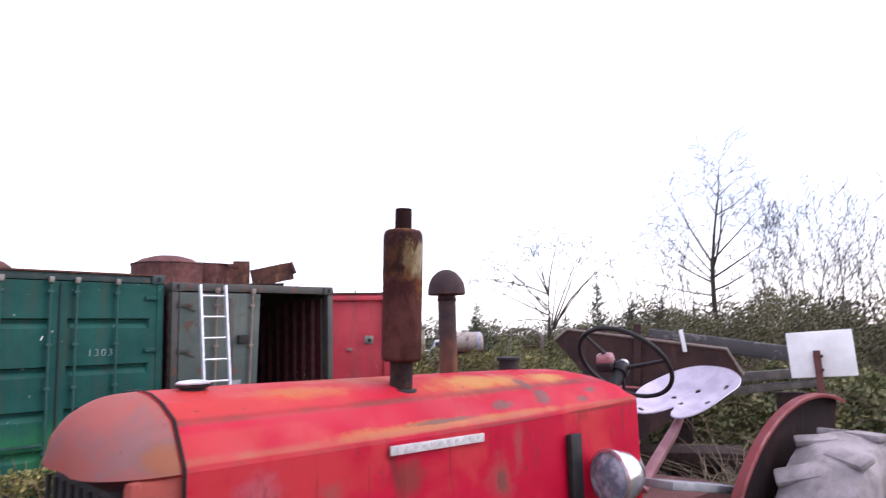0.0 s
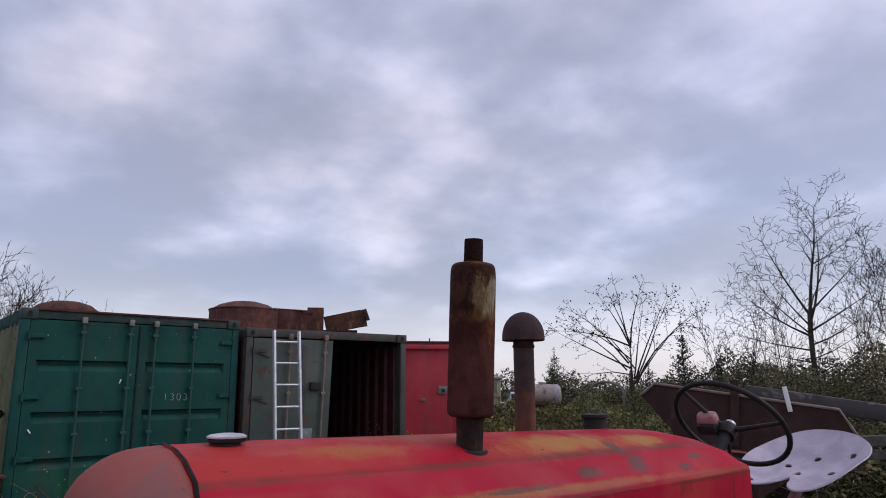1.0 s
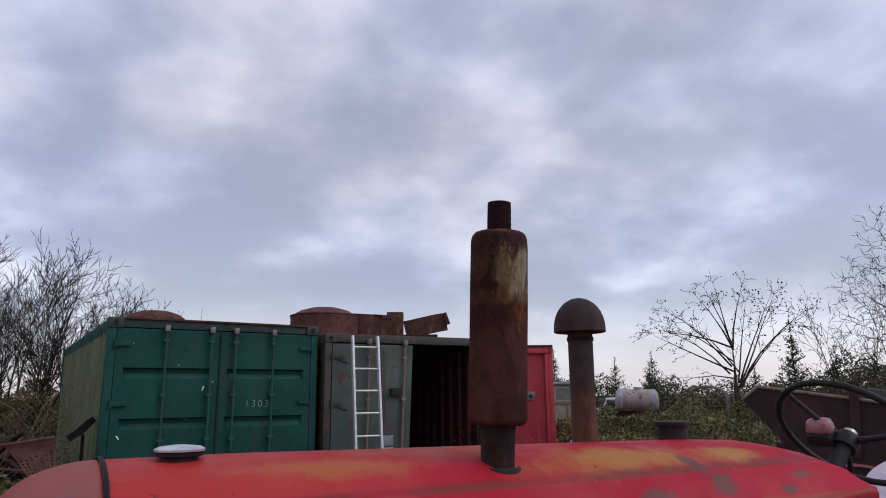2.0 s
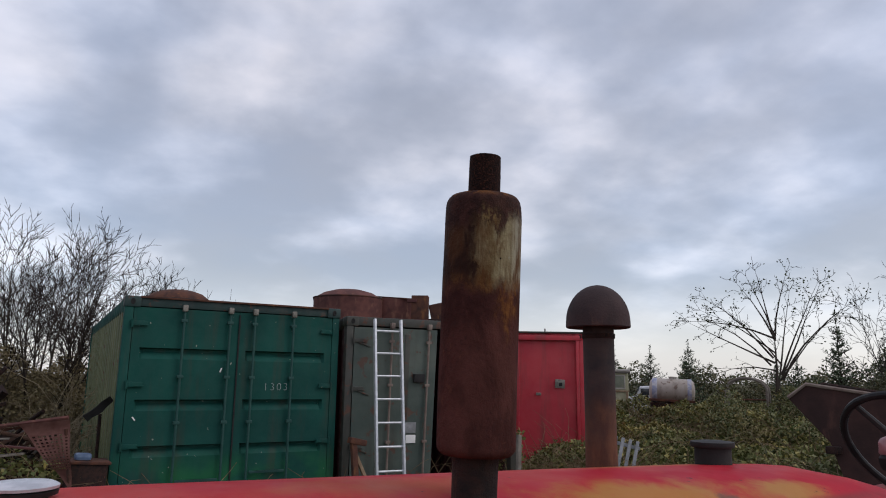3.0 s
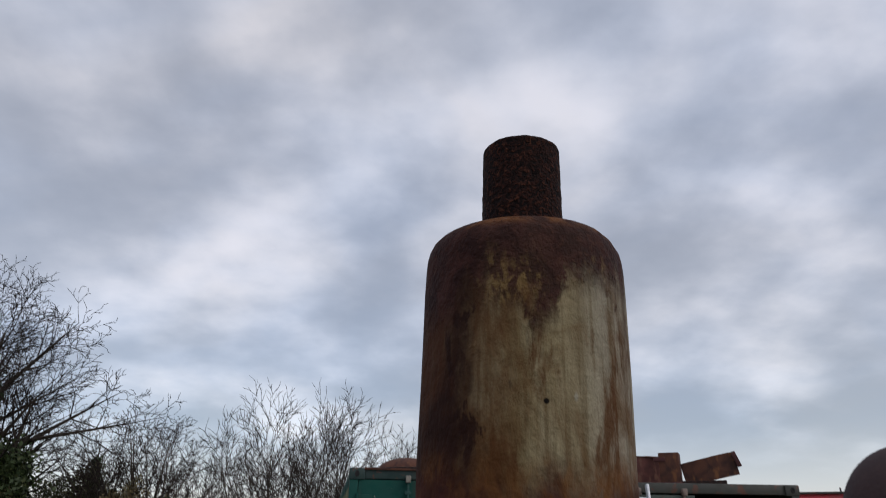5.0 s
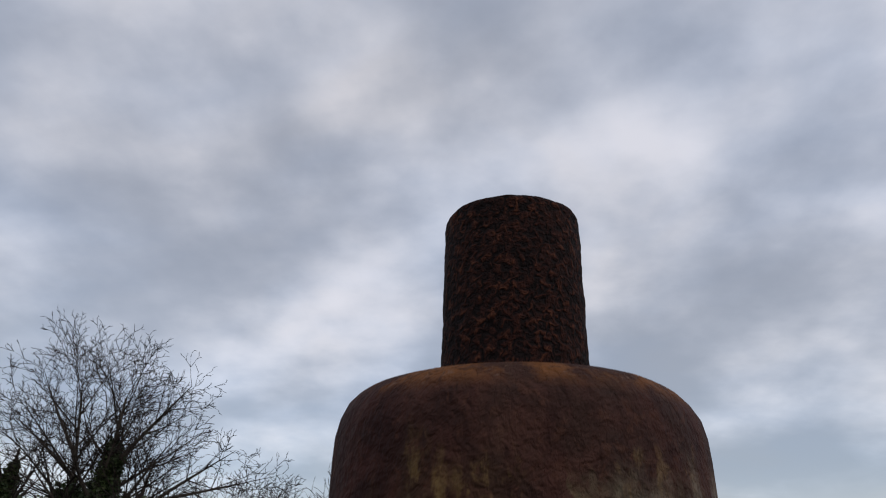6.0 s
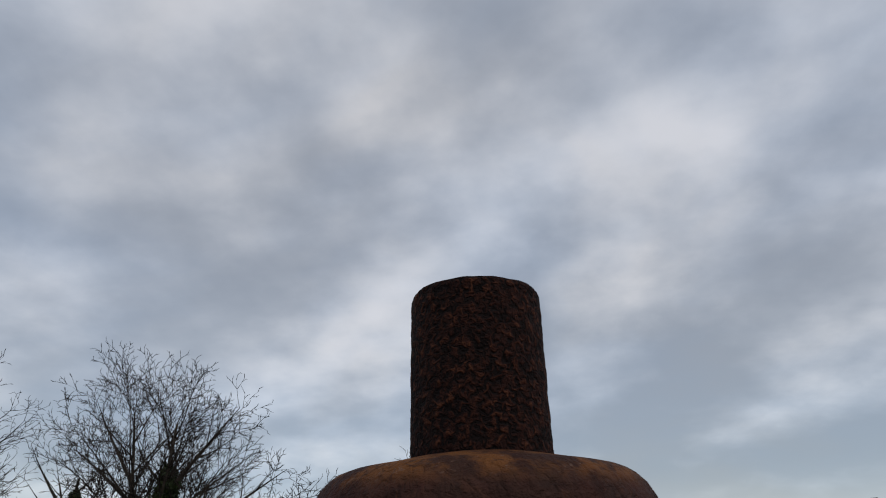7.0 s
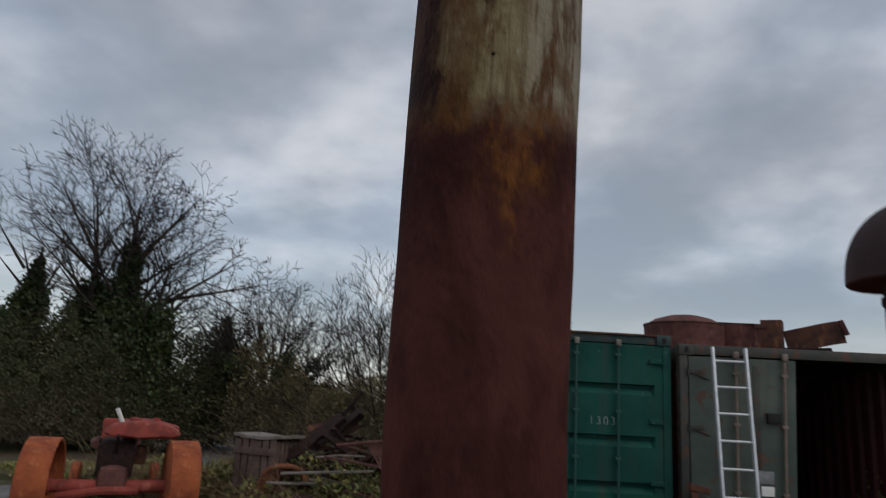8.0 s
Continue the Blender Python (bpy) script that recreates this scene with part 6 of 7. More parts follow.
    for i in range(9):
        sx, sz = rng.uniform(0.12, 0.34), rng.uniform(0.08, 0.20)
        part("scrap_lump", boxed((-0.62 + i * 0.155, rng.uniform(-0.2, 0.2), 1.20 + sz / 2), (sx, rng.uniform(0.12, 0.3), sz), 0.02, Matrix.Rotation(radians(rng.uniform(-14, 14)), 3, "Y")), rng.choice(("rust_dark", "dark_timber", "galv", "rust")), t)
    t = thing("pale_board", pose(12.6, 3.7, 0, 0, 0, -42), "pale plank lying across the brambles before the tank", "timber")
    part("plank", boxed((0, 0, 1.02), (0.62, 0.16, 0.05), 0.008, Matrix.Rotation(radians(5), 3, "Y")), "pale_timber", t)
    for x in (-0.22, 0.22):
        part("block", boxed((x, 0, 0.49), (0.12, 0.14, 0.98), 0.02), "rust_dark", t)
    t = thing("hoop_frame", pose(11.93, 2.28, 0, 0, 0, -48), "dull olive metal hoop frame standing in the brambles", "hoop")
    pts = [(-0.40, 0, 0.0), (-0.40, 0, 1.5)] + [(-0.40 * math.cos(a), 0, 1.58 + 0.26 * math.sin(a)) for a in [k * math.pi / 12 for k in range(13)]] + [(0.40, 0, 1.5), (0.40, 0, 0.0)]
    part("hoop", tubed(pts, 0.028, 8), "timber", t)
    part("hoop", tubed([(x + 0.05, y + 0.22, z) for x, y, z in pts], 0.022, 8), "timber", t)
    part("cross_bar", tubed([(-0.40, 0, 1.4), (0.40, 0, 1.4)], 0.015, 6), "rust", t)


field_things()


# ---- trees and undergrowth ----
def seg_mesh(name, segs, sides=3):
    """Tapered prisms for all branch pieces, in one mesh."""
    a = np.array([s[0] for s in segs], float)
    b = np.array([s[1] for s in segs], float)
    ra = np.array([s[2] for s in segs], float)
    rb = np.array([s[3] for s in segs], float)
    d = b - a
    d /= np.maximum(np.linalg.norm(d, axis=1, keepdims=True), 1e-9)
    ref = np.where(np.abs(d[:, 2:3]) > 0.9, np.array([[1.0, 0, 0]]), np.array([[0, 0, 1.0]]))
    s = np.cross(d, ref)
    s /= np.linalg.norm(s, axis=1, keepdims=True)
    u = np.cross(d, s)
    rings = []
    for base, rad in ((a, ra), (b, rb)):
        for k in range(sides):
            t = 2 * math.pi * k / sides
            rings.append(base + (s * math.cos(t) + u * math.sin(t)) * rad[:, None])
    v = np.stack(rings, 1).reshape(-1, 3)
    n = len(segs)
    f = []
    for k in range(sides):
        j = (k + 1) % sides
        f.append(np.stack([np.arange(n) * 2 * sides + i for i in (k, j, sides + j, sides + k)], 1))
    f = np.concatenate(f)
    return quick_mesh(name, v, f)


def quick_mesh(name, v, f, index=None):
    me = bpy.data.meshes.new(name)
    me.vertices.add(len(v))
    me.vertices.foreach_set("co", np.ascontiguousarray(v, dtype=np.float32).ravel())
    me.loops.add(f.size)
    me.loops.foreach_set("vertex_index", np.ascontiguousarray(f, dtype=np.int32).ravel())
    me.polygons.add(len(f))
    me.polygons.foreach_set("loop_start", np.arange(0, f.size, f.shape[1], dtype=np.int32))
    if index is not None:
        me.polygons.foreach_set("material_index", np.ascontiguousarray(index, dtype=np.int32))
    me.update(calc_edges=True)
    me.validate()
    return me


def leaf_arrays(c, size, rng, droop=0.0, broad=0.36):
    """Folded four-sided leaves at the places c."""
    n = len(c)
    d = rng.normal(size=(n, 3))
    d[:, 2] -= droop
    d /= np.linalg.norm(d, axis=1, keepdims=True)
    r = rng.normal(size=(n, 3))
    s = np.cross(d, r)
    s /= np.maximum(np.linalg.norm(s, axis=1, keepdims=True), 1e-6)
    w = np.cross(d, s)
    L = (size * rng.uniform(0.6, 1.4, n))[:, None]
    tip, mid = c + d * L, c + d * L * 0.5
    v = np.stack([c, mid + s * L * broad + w * L * 0.12, tip, mid - s * L * broad + w * L * 0.12], 1).reshape(-1, 3)
    f = np.arange(4 * n).reshape(n, 4)
    return v, f


class Grower:
    """Grows limbs in short pieces that bend smoothly, each with shoots set round it in turn."""

    def __init__(self, seed):
        self.rng = random.Random(seed)
        self.thick, self.thin, self.tips, self.limbs = [], [], [], []

    def grow(self, p, d, length, r, level, plan):
        rng = self.rng
        n = max(3, int(length / plan["piece"][level]))
        step = length / n
        kids = plan["kids"][level] if level < len(plan["kids"]) else 0
        kids = max(0, round(kids * min(1.25, length / plan["full"][level]))) if kids else 0
        first = plan["from"][level] if kids else 1.0
        at = [first + (1.0 - first) * (k + rng.uniform(0.1, 0.9)) / kids for k in range(kids)]
        swing = rng.uniform(0, 6.283)
        bend = Vector((0, 0, 0))
        ki = 0
        slim = 0.86 if level < 2 else 0.6
        for i in range(n):
            bend = bend * 0.7 + Vector((rng.gauss(0, 1), rng.gauss(0, 1), rng.gauss(0, 1))) * plan["wander"][level]
            d = (d + bend + Vector((0, 0, plan["lift"][level] * step))).normalized()
            q = p + d * step
            ra, rb = r * (1 - i / n * slim), r * (1 - (i + 1) / n * slim)
            (self.thick if ra > plan["split"] else self.thin).append((tuple(p), tuple(q), ra, rb))
            while ki < len(at) and at[ki] <= (i + 1) / n:
                f = at[ki]
                swing += 2.4 + rng.uniform(-0.5, 0.5)
                ax = d.orthogonal().normalized()
                ax.rotate(Matrix.Rotation(swing, 3, d))
                c = d.copy()
                c.rotate(Matrix.Rotation(radians(rng.uniform(*plan["angle"][level])), 3, ax))
                span = length * rng.uniform(*plan["ratio"][level]) * (1.1 - plan["taper"][level] * f)
                self.grow(q, c, max(span, 0.12), max(plan["least"], rb * plan["thin"]), level + 1, plan)
                ki += 1
            p = q
        self.tips.append((tuple(p), level))


# long straight rods fanning from the ground, each feathered with ascending shoots
ROD = dict(piece=(0.40, 0.26, 0.20, 0.16), kids=(14, 9, 5), full=(4.5, 1.4, 0.6), wander=(0.012, 0.022, 0.03, 0.035), lift=(0.055, 0.16, 0.22, 0.15), angle=((18, 40), (20, 42), (22, 44)),
           ratio=((0.28, 0.42), (0.32, 0.52), (0.40, 0.62)), taper=(0.55, 0.5, 0.4), thin=0.56, split=0.011, least=0.0064)
ROD["from"] = (0.22, 0.15, 0.15)
# a spreading field tree: crooked limbs, many orders of twig
OAK = dict(piece=(0.45, 0.34, 0.26, 0.20, 0.15), kids=(15, 11, 8, 4), full=(6.5, 3.0, 1.3, 0.6), wander=(0.010, 0.045, 0.05, 0.055, 0.06), lift=(0.02, 0.10, 0.14, 0.16, 0.12),
           angle=((28, 56), (26, 52), (26, 50), (25, 48)), ratio=((0.40, 0.58), (0.36, 0.54), (0.36, 0.52), (0.40, 0.56)), taper=(0.62, 0.5, 0.45, 0.4), thin=0.60, split=0.03, least=0.0098)
OAK["from"] = (0.34, 0.22, 0.18, 0.15)


def fan(n, spread, height, radius, seed, foot=0.35, up=0.0):
    """Stems that leave one stool: (place, direction, length, radius), leaning further out the later they come."""
    rng = random.Random(seed)
    out = []
    for i in range(n):
        a = 2.4 * i + rng.uniform(-0.35, 0.35)
        lean = radians(spread * ((i + 0.5) / n) ** 0.6)
        off = foot * math.sqrt((i + 0.5) / n)
        out.append(((off * math.cos(a), off * math.sin(a), up - 0.08), (math.sin(lean) * math.cos(a), math.sin(lean) * math.sin(a), math.cos(lean)),
                    height * rng.uniform(0.90, 1.02) * (0.35 + 0.65 * math.cos(lean)), radius * rng.uniform(0.65, 1.0)))
    return out


def tree(base, label, seed, stems, plan, category="tree", group="", leaves=0, leaf_mat="hedge", leaf_size=0.05, trunk=None):
    """A woody plant from explicit stems; trunk: (height, radius) of a bole below them."""
    t = thing("tree" if category == "tree" else "shrub", pose(*base), label, category, group)
    g = Grower(seed)
    if trunk:
        h, r = trunk
        wob = [(0.03 * math.sin(k * 1.9 + seed), 0.03 * math.cos(k * 1.3), h * k / 6) for k in range(7)]
        wood = [(a, b, r * (1.25 - 0.3 * k / 6), r * (1.25 - 0.3 * (k + 1) / 6)) for k, (a, b) in enumerate(zip(wob, wob[1:]))]
        wood[0] = ((0, 0, -0.1), wood[0][1], r * 1.5, wood[0][3])
        finish("trunk", seg_mesh("trunk", wood, 9), "bark", t)
    for p, d, length, r in stems:
        mark = len(g.thick)
        g.grow(Vector(p), Vector(d).normalized(), length, r, 0, plan)
        g.limbs.append(g.thick[mark:])
    for wood in g.limbs:
        if wood:
            finish("limb" if category == "tree" else "stem", seg_mesh("limb", wood, 7), "bark", t)
    finish("crown", seg_mesh("crown", g.thin, 3), "twig", t, "bare twigs" if not leaves else "twigs with few leaves", 0)
    if leaves:
        nr = np.random.default_rng(seed)
        tips = np.array([q for q, _ in g.tips])
        c = tips[nr.integers(0, len(tips), leaves)] + nr.normal(size=(leaves, 3)) * 0.03
        v, f = leaf_arrays(c, leaf_size, nr)
        finish("leaves", quick_mesh("leaves", v, f), leaf_mat, t, "sparse dark leaves", 0)
    return t, g


def ivy_on(t, g, seed, n, lo, hi, near=0.35, size=0.10, least=0.0):
    """Ivy round the stout limbs of a tree, thinning out upwards."""
    nr = np.random.default_rng(seed)
    pts = [s for s in g.thick if lo < s[0][2] < hi and s[2] > least]
    a = np.array([s[0] for s in pts])
    b = np.array([s[1] for s in pts])
    k = nr.integers(0, len(pts), n)
    u = nr.random((n, 1))
    c = a[k] * u + b[k] * (1 - u)
    fade = np.clip((hi - c[:, 2:3]) / (hi - lo) * 1.25, 0.18, 1)
    lump = np.array([0.75 + 0.6 * noise.noise((x * 1.1, y * 1.1, z * 1.1 + seed)) for x, y, z in c])[:, None]
    c = c + nr.normal(size=(n, 3)) * near * fade * lump
    v, f = leaf_arrays(c, size, nr, 0.6)
    finish("ivy", quick_mesh("ivy", v, f), "ivy", t, "dark evergreen ivy", 0)


def woods():
    # the tall tree beyond the derelict tractor: a slim bole, and a stout ivy-clad one with limbs thrown out sideways
    t, g = tree((-10.6, 11.6, 0), "tall bare tree with ivy-clad trunk", 11,
                [((-0.85, 0.2, -0.1), (-0.01, 0.02, 1), 7.7, 0.15), ((0.2, 0, -0.1), (0.02, 0, 1), 7.2, 0.22), ((0.5, -0.1, -0.1), (0.22, -0.05, 1), 5.3, 0.19),
                 ((1.35, 0.0, 4.2), (0.98, -0.1, 0.16), 3.4, 0.06), ((-0.85, 0.1, 4.9), (-0.80, 0.1, 0.60), 2.9, 0.07), ((1.2, 0.1, 4.0), (0.80, 0.2, 0.65), 2.9, 0.07),
                 ((0.2, -0.1, 5.0), (0.70, -0.2, 0.72), 3.3, 0.08), ((-0.8, -0.1, 5.4), (-0.55, -0.1, 0.85), 3.0, 0.06)], OAK)
    ivy_on(t, g, 3, 120000, 0.2, 5.9, 0.78, 0.11, 0.075)
    t, g = tree((-13.7, 11.6, 0), "ivy-clad pollard with a few bent shoots", 12,
                [((0, 0, -0.1), (0.0, 0, 1), 5.9, 0.26), ((0, 0, 5.0), (-0.62, 0, 0.70), 2.2, 0.05), ((0, 0, 4.5), (-0.75, 0.1, 0.55), 1.8, 0.04)],
                dict(OAK, kids=(5, 7, 5, 3), wander=(0.014, 0.05, 0.055, 0.055, 0.06), lift=(0.10, 0.10, 0.14, 0.16, 0.12)))
    ivy_on(t, g, 4, 55000, 0.2, 6.1, 0.52, 0.11, 0.06)
    t, g = tree((-16.8, 10.2, 0), "tall bare tree thick with ivy at the lane's edge", 17, [((0, 0, -0.1), (0.05, 0, 1), 7.4, 0.22), ((0.4, 0, -0.1), (0.16, 0.05, 1), 6.0, 0.16)], dict(OAK, kids=(9, 8, 6, 3)))
    ivy_on(t, g, 9, 36000, 0.2, 5.6, 0.46, 0.10, 0.07)
    # the rounder, denser tree: many limbs fanning from a short bole
    dense = dict(ROD, kids=(20, 12, 6), angle=((22, 50), (22, 48), (22, 46)), lift=(0.02, 0.09, 0.14, 0.1), least=0.0086, wander=(0.02, 0.03, 0.035, 0.04))
    t, g = tree((-5.95, 12.0, 0), "rounded dense bare tree above the hedge", 21, fan(17, 48, 3.15, 0.06, 5, 0.4, 1.5), dense, trunk=(1.7, 0.16))
    ivy_on(t, g, 6, 4500, 0.4, 2.6, 0.42, 0.08)
    t, g = tree((-8.1, 13.6, 0), "slender bare tree with some ivy", 13, [((0, 0, -0.1), (0.03, 0, 1), 4.6, 0.11), ((0.1, 0, 0.8), (0.3, 0, 1), 3.2, 0.07)], OAK)
    ivy_on(t, g, 5, 20000, 0.2, 4.0, 0.48, 0.09)
    # the bare shrubs behind the green container
    crook = dict(ROD, kids=(16, 9, 4), wander=(0.030, 0.042, 0.045, 0.05), least=0.0068, angle=((22, 44), (20, 40), (18, 36)), lift=(0.05, 0.14, 0.22, 0.2), ratio=((0.28, 0.40), (0.36, 0.52), (0.45, 0.70)))
    crook["from"] = (0.42, 0.12, 0.10)
    tree((-1.5, 9.1, 0), "large bare many-stemmed shrub behind the green container", 31, fan(27, 52, 4.6, 0.050, 7, 0.5), crook, "shrub")
    tree((0.35, 9.5, 0), "bare many-stemmed shrub behind the green container", 32, fan(11, 32, 3.75, 0.040, 8, 0.5), crook, "shrub")
    tree((2.2, 9.8, 0), "low bare shrub behind the green container", 33, fan(8, 26, 3.2, 0.026, 9, 0.5), dict(ROD, kids=(7, 4, 2)), "shrub")
    # the young tree over the bramble hedge: a bole that forks, one long limb to one side
    open_crown = dict(OAK, kids=(15, 11, 8, 4), angle=((34, 60), (28, 55), (26, 52), (25, 50)), full=(4.0, 1.9, 0.9, 0.45), lift=(0.08, 0.14, 0.20, 0.18, 0.1), least=0.0064, split=0.016,
                      ratio=((0.36, 0.52), (0.36, 0.52), (0.38, 0.54), (0.42, 0.58)), wander=(0.040, 0.050, 0.055, 0.06, 0.06))
    tree((17.1, 0.0, 0), "bare young tree rising over the bramble hedge", 41,
         [((0, 0, 3.3), (0.0, -0.05, 1), 3.0, 0.050), ((0, 0.02, 3.25), (0.1, -0.38, 1), 2.5, 0.036), ((0, 0, 3.5), (-0.1, 0.50, 0.9), 2.2, 0.034), ((0, 0, 2.95), (-0.1, 1.0, 0.45), 2.2, 0.030), ((0, 0, 3.1), (0.1, -1.0, 0.50), 1.9, 0.028),
          ((0, 0, 2.6), (0.1, 1.0, 0.16), 2.2, 0.024), ((0, 0, 2.75), (-0.2, -1.0, 0.22), 1.8, 0.024), ((0, 0, 3.4), (0.7, 0.3, 0.8), 1.8, 0.028), ((0, 0, 3.2), (-0.8, 0.2, 0.6), 1.7, 0.026), ((0, 0, 2.3), (0.1, 1.0, 0.22), 1.6, 0.018),
          ((0, 0, 2.4), (0.1, -1.0, 0.30), 1.5, 0.018), ((0, 0, 3.55), (0.2, -0.75, 0.85), 1.9, 0.028), ((0, 0, 3.0), (-0.3, 0.85, 0.75), 2.0, 0.024), ((0, 0, 2.1), (-0.3, 0.9, 0.3), 1.4, 0.016), ((0, 0, 2.0), (0.3, -0.9, 0.4), 1.4, 0.016)],
         open_crown, leaves=60, leaf_size=0.05, trunk=(3.6, 0.062))
    # arching briar shrub with hips at its tips
    arch = dict(ROD, kids=(10, 3, 2), full=(2.2, 0.5, 0.4), lift=(-0.30, -0.12, 0.0, 0.0), wander=(0.045, 0.055, 0.06, 0.06), angle=((24, 52), (25, 55), (25, 50)), ratio=((0.12, 0.26), (0.35, 0.5), (0.4, 0.5)), least=0.0062)
    arch["from"] = (0.3, 0.2, 0.2)
    side = Vector((-0.633, 0.774, 0))

    def bough(across, z0, out, up, length, r=0.022, fore=0.0):
        d = side * out + Vector((0.774, 0.633, 0)) * fore + Vector((0, 0, up))
        return (tuple(side * across + Vector((0, 0, z0))), tuple(d), length, r)

    tree((12.24, 1.74, 0), "thin arching bare shrub with few leaves", 42,
         [bough(0, 1.6, 0.02, 1, 1.2, 0.034), bough(0, 2.65, 0.9, 0.50, 1.75), bough(0.02, 2.15, 0.85, 0.52, 1.9), bough(0.05, 2.25, 0.56, 0.85, 1.75), bough(0.1, 2.1, 0.62, 0.8, 1.9, 0.02, 0.3), bough(0, 2.65, 0.40, 0.95, 1.35), bough(0, 2.7, 0.26, 1, 1.4, 0.02, 0.2),
          bough(0, 2.6, 0.12, 1, 1.5, 0.02, -0.2), bough(0, 2.6, -0.06, 1, 1.45), bough(-0.1, 1.8, -0.34, 0.9, 2.1, 0.026), bough(-0.10, 1.9, -0.42, 1, 2.0), bough(-0.08, 1.9, -0.24, 1, 2.1), bough(-0.05, 1.8, -0.55, 0.9, 1.8, 0.02, -0.2), bough(0, 2.0, 0.95, 0.3, 1.3, 0.016),
          bough(0, 2.35, 0.7, 0.7, 1.7, 0.018, -0.3), bough(-0.05, 1.9, -0.12, 1, 2.0, 0.02, 0.3), bough(-0.1, 2.1, 0.45, 0.9, 1.7, 0.018, -0.1)],
         arch, "shrub", leaves=700, leaf_size=0.045, leaf_mat="ivy", trunk=(1.85, 0.05))
    wand = dict(ROD, kids=(9, 4, 3), full=(3.5, 0.9, 0.4), least=0.0072)
    for i, (x, y, h, s) in enumerate(((18.0, -1.45, 4.7, 51), (18.2, -2.0, 4.9, 52), (18.6, -3.0, 4.6, 53), (16.6, 1.6, 3.7, 54), (19.2, -3.9, 4.4, 55), (17.6, 0.9, 3.9, 56), (18.4, -5.4, 4.3, 57))):
        tree((x, y, 0), "leggy bare sapling in the bramble hedge", s, fan(4, 20, h, 0.030, s, 0.3), wand, "shrub", "hedge saplings", leaves=110, leaf_size=0.05)


woods()


def conifer_mesh(seed, h, width=0.27):
    """A young fir: a straight leader, whorls of rising boughs, needles in sprays along them."""
    nr = np.random.default_rng(seed)
    segs, cs = [], []
    n = 17
    for i in range(n):
        f = i / n
        z = h * (0.06 + 0.86 * f)
        reach = h * width * (1 - f) ** 0.85 + 0.05
        for k in range(7 if f < 0.7 else 5):
            a = 6.283 * k / 7 + i * 1.1 + nr.uniform(-0.3, 0.3)
            r = reach * nr.uniform(0.55, 1.15)
            d = np.array([math.cos(a), math.sin(a), nr.uniform(0.30, 0.62)])
            root = np.array([0, 0, z])
            tip = root + d * r
            segs.append((tuple(root), tuple(tip), 0.013, 0.003))
            m = max(8, int(46 * r / (h * width)))
            u = nr.uniform(0.12, 1.0, (m, 1))
            side = np.array([-math.sin(a), math.cos(a), 0.1])
            cs.append(root + d * r * u + side * nr.normal(size=(m, 1)) * 0.10 * r * (1.25 - u) + nr.normal(size=(m, 3)) * 0.018)
    segs.append(((0, 0, -0.05), (0, 0, h * 1.04), 0.05, 0.006))
    top = np.stack([nr.normal(size=40) * 0.018, nr.normal(size=40) * 0.018, nr.uniform(0.86, 1.04, 40) * h], 1)
    v, f = leaf_arrays(np.concatenate(cs + [top]), 0.10, nr, -0.7, 0.13)
    return seg_mesh("trunk", segs, 4), quick_mesh("needles", v, f)


def conifers():
    rng = random.Random(3)
    kinds = []
    for seed, width, x, y in ((7, 0.28, 18.05, 15.95), (8, 0.40, 23.0, 15.2), (9, 0.34, 17.2, 3.9)):
        trunk, needles = conifer_mesh(seed, 3.0, width)
        first = thing("conifer", pose(x, y, 0), "small dark conifer at the field's far edge", "tree", "far conifers")
        finish("trunk", trunk, "bark", first, smooth=0)
        finish("needles", needles, "needle", first, smooth=0)
        first.scale = (1.05, 1.05, 1.16)
        kinds.append(first)
    spots = [(18.9, 15.3, 0.98), (20.05, 14.35, 0.95), (21.1, 13.4, 0.90), (15.6, 17.5, 1.0), (17.4, 18.6, 0.8), (24.6, 12.0, 0.85), (26.4, 8.8, 0.95), (17.7, 3.0, 0.85), (14.2, 19.6, 0.95), (27.0, 6.0, 0.95), (16.6, 4.7, 0.80), (17.9, 2.1, 0.80)]
    for i, (x, y, k) in enumerate(spots):
        c = copy_thing(kinds[i % 3], pose(x, y, 0, 0, 0, rng.uniform(0, 360)))
        c.scale = (k * rng.uniform(0.95, 1.3), k * rng.uniform(0.95, 1.3), k * rng.uniform(0.95, 1.12))


conifers()


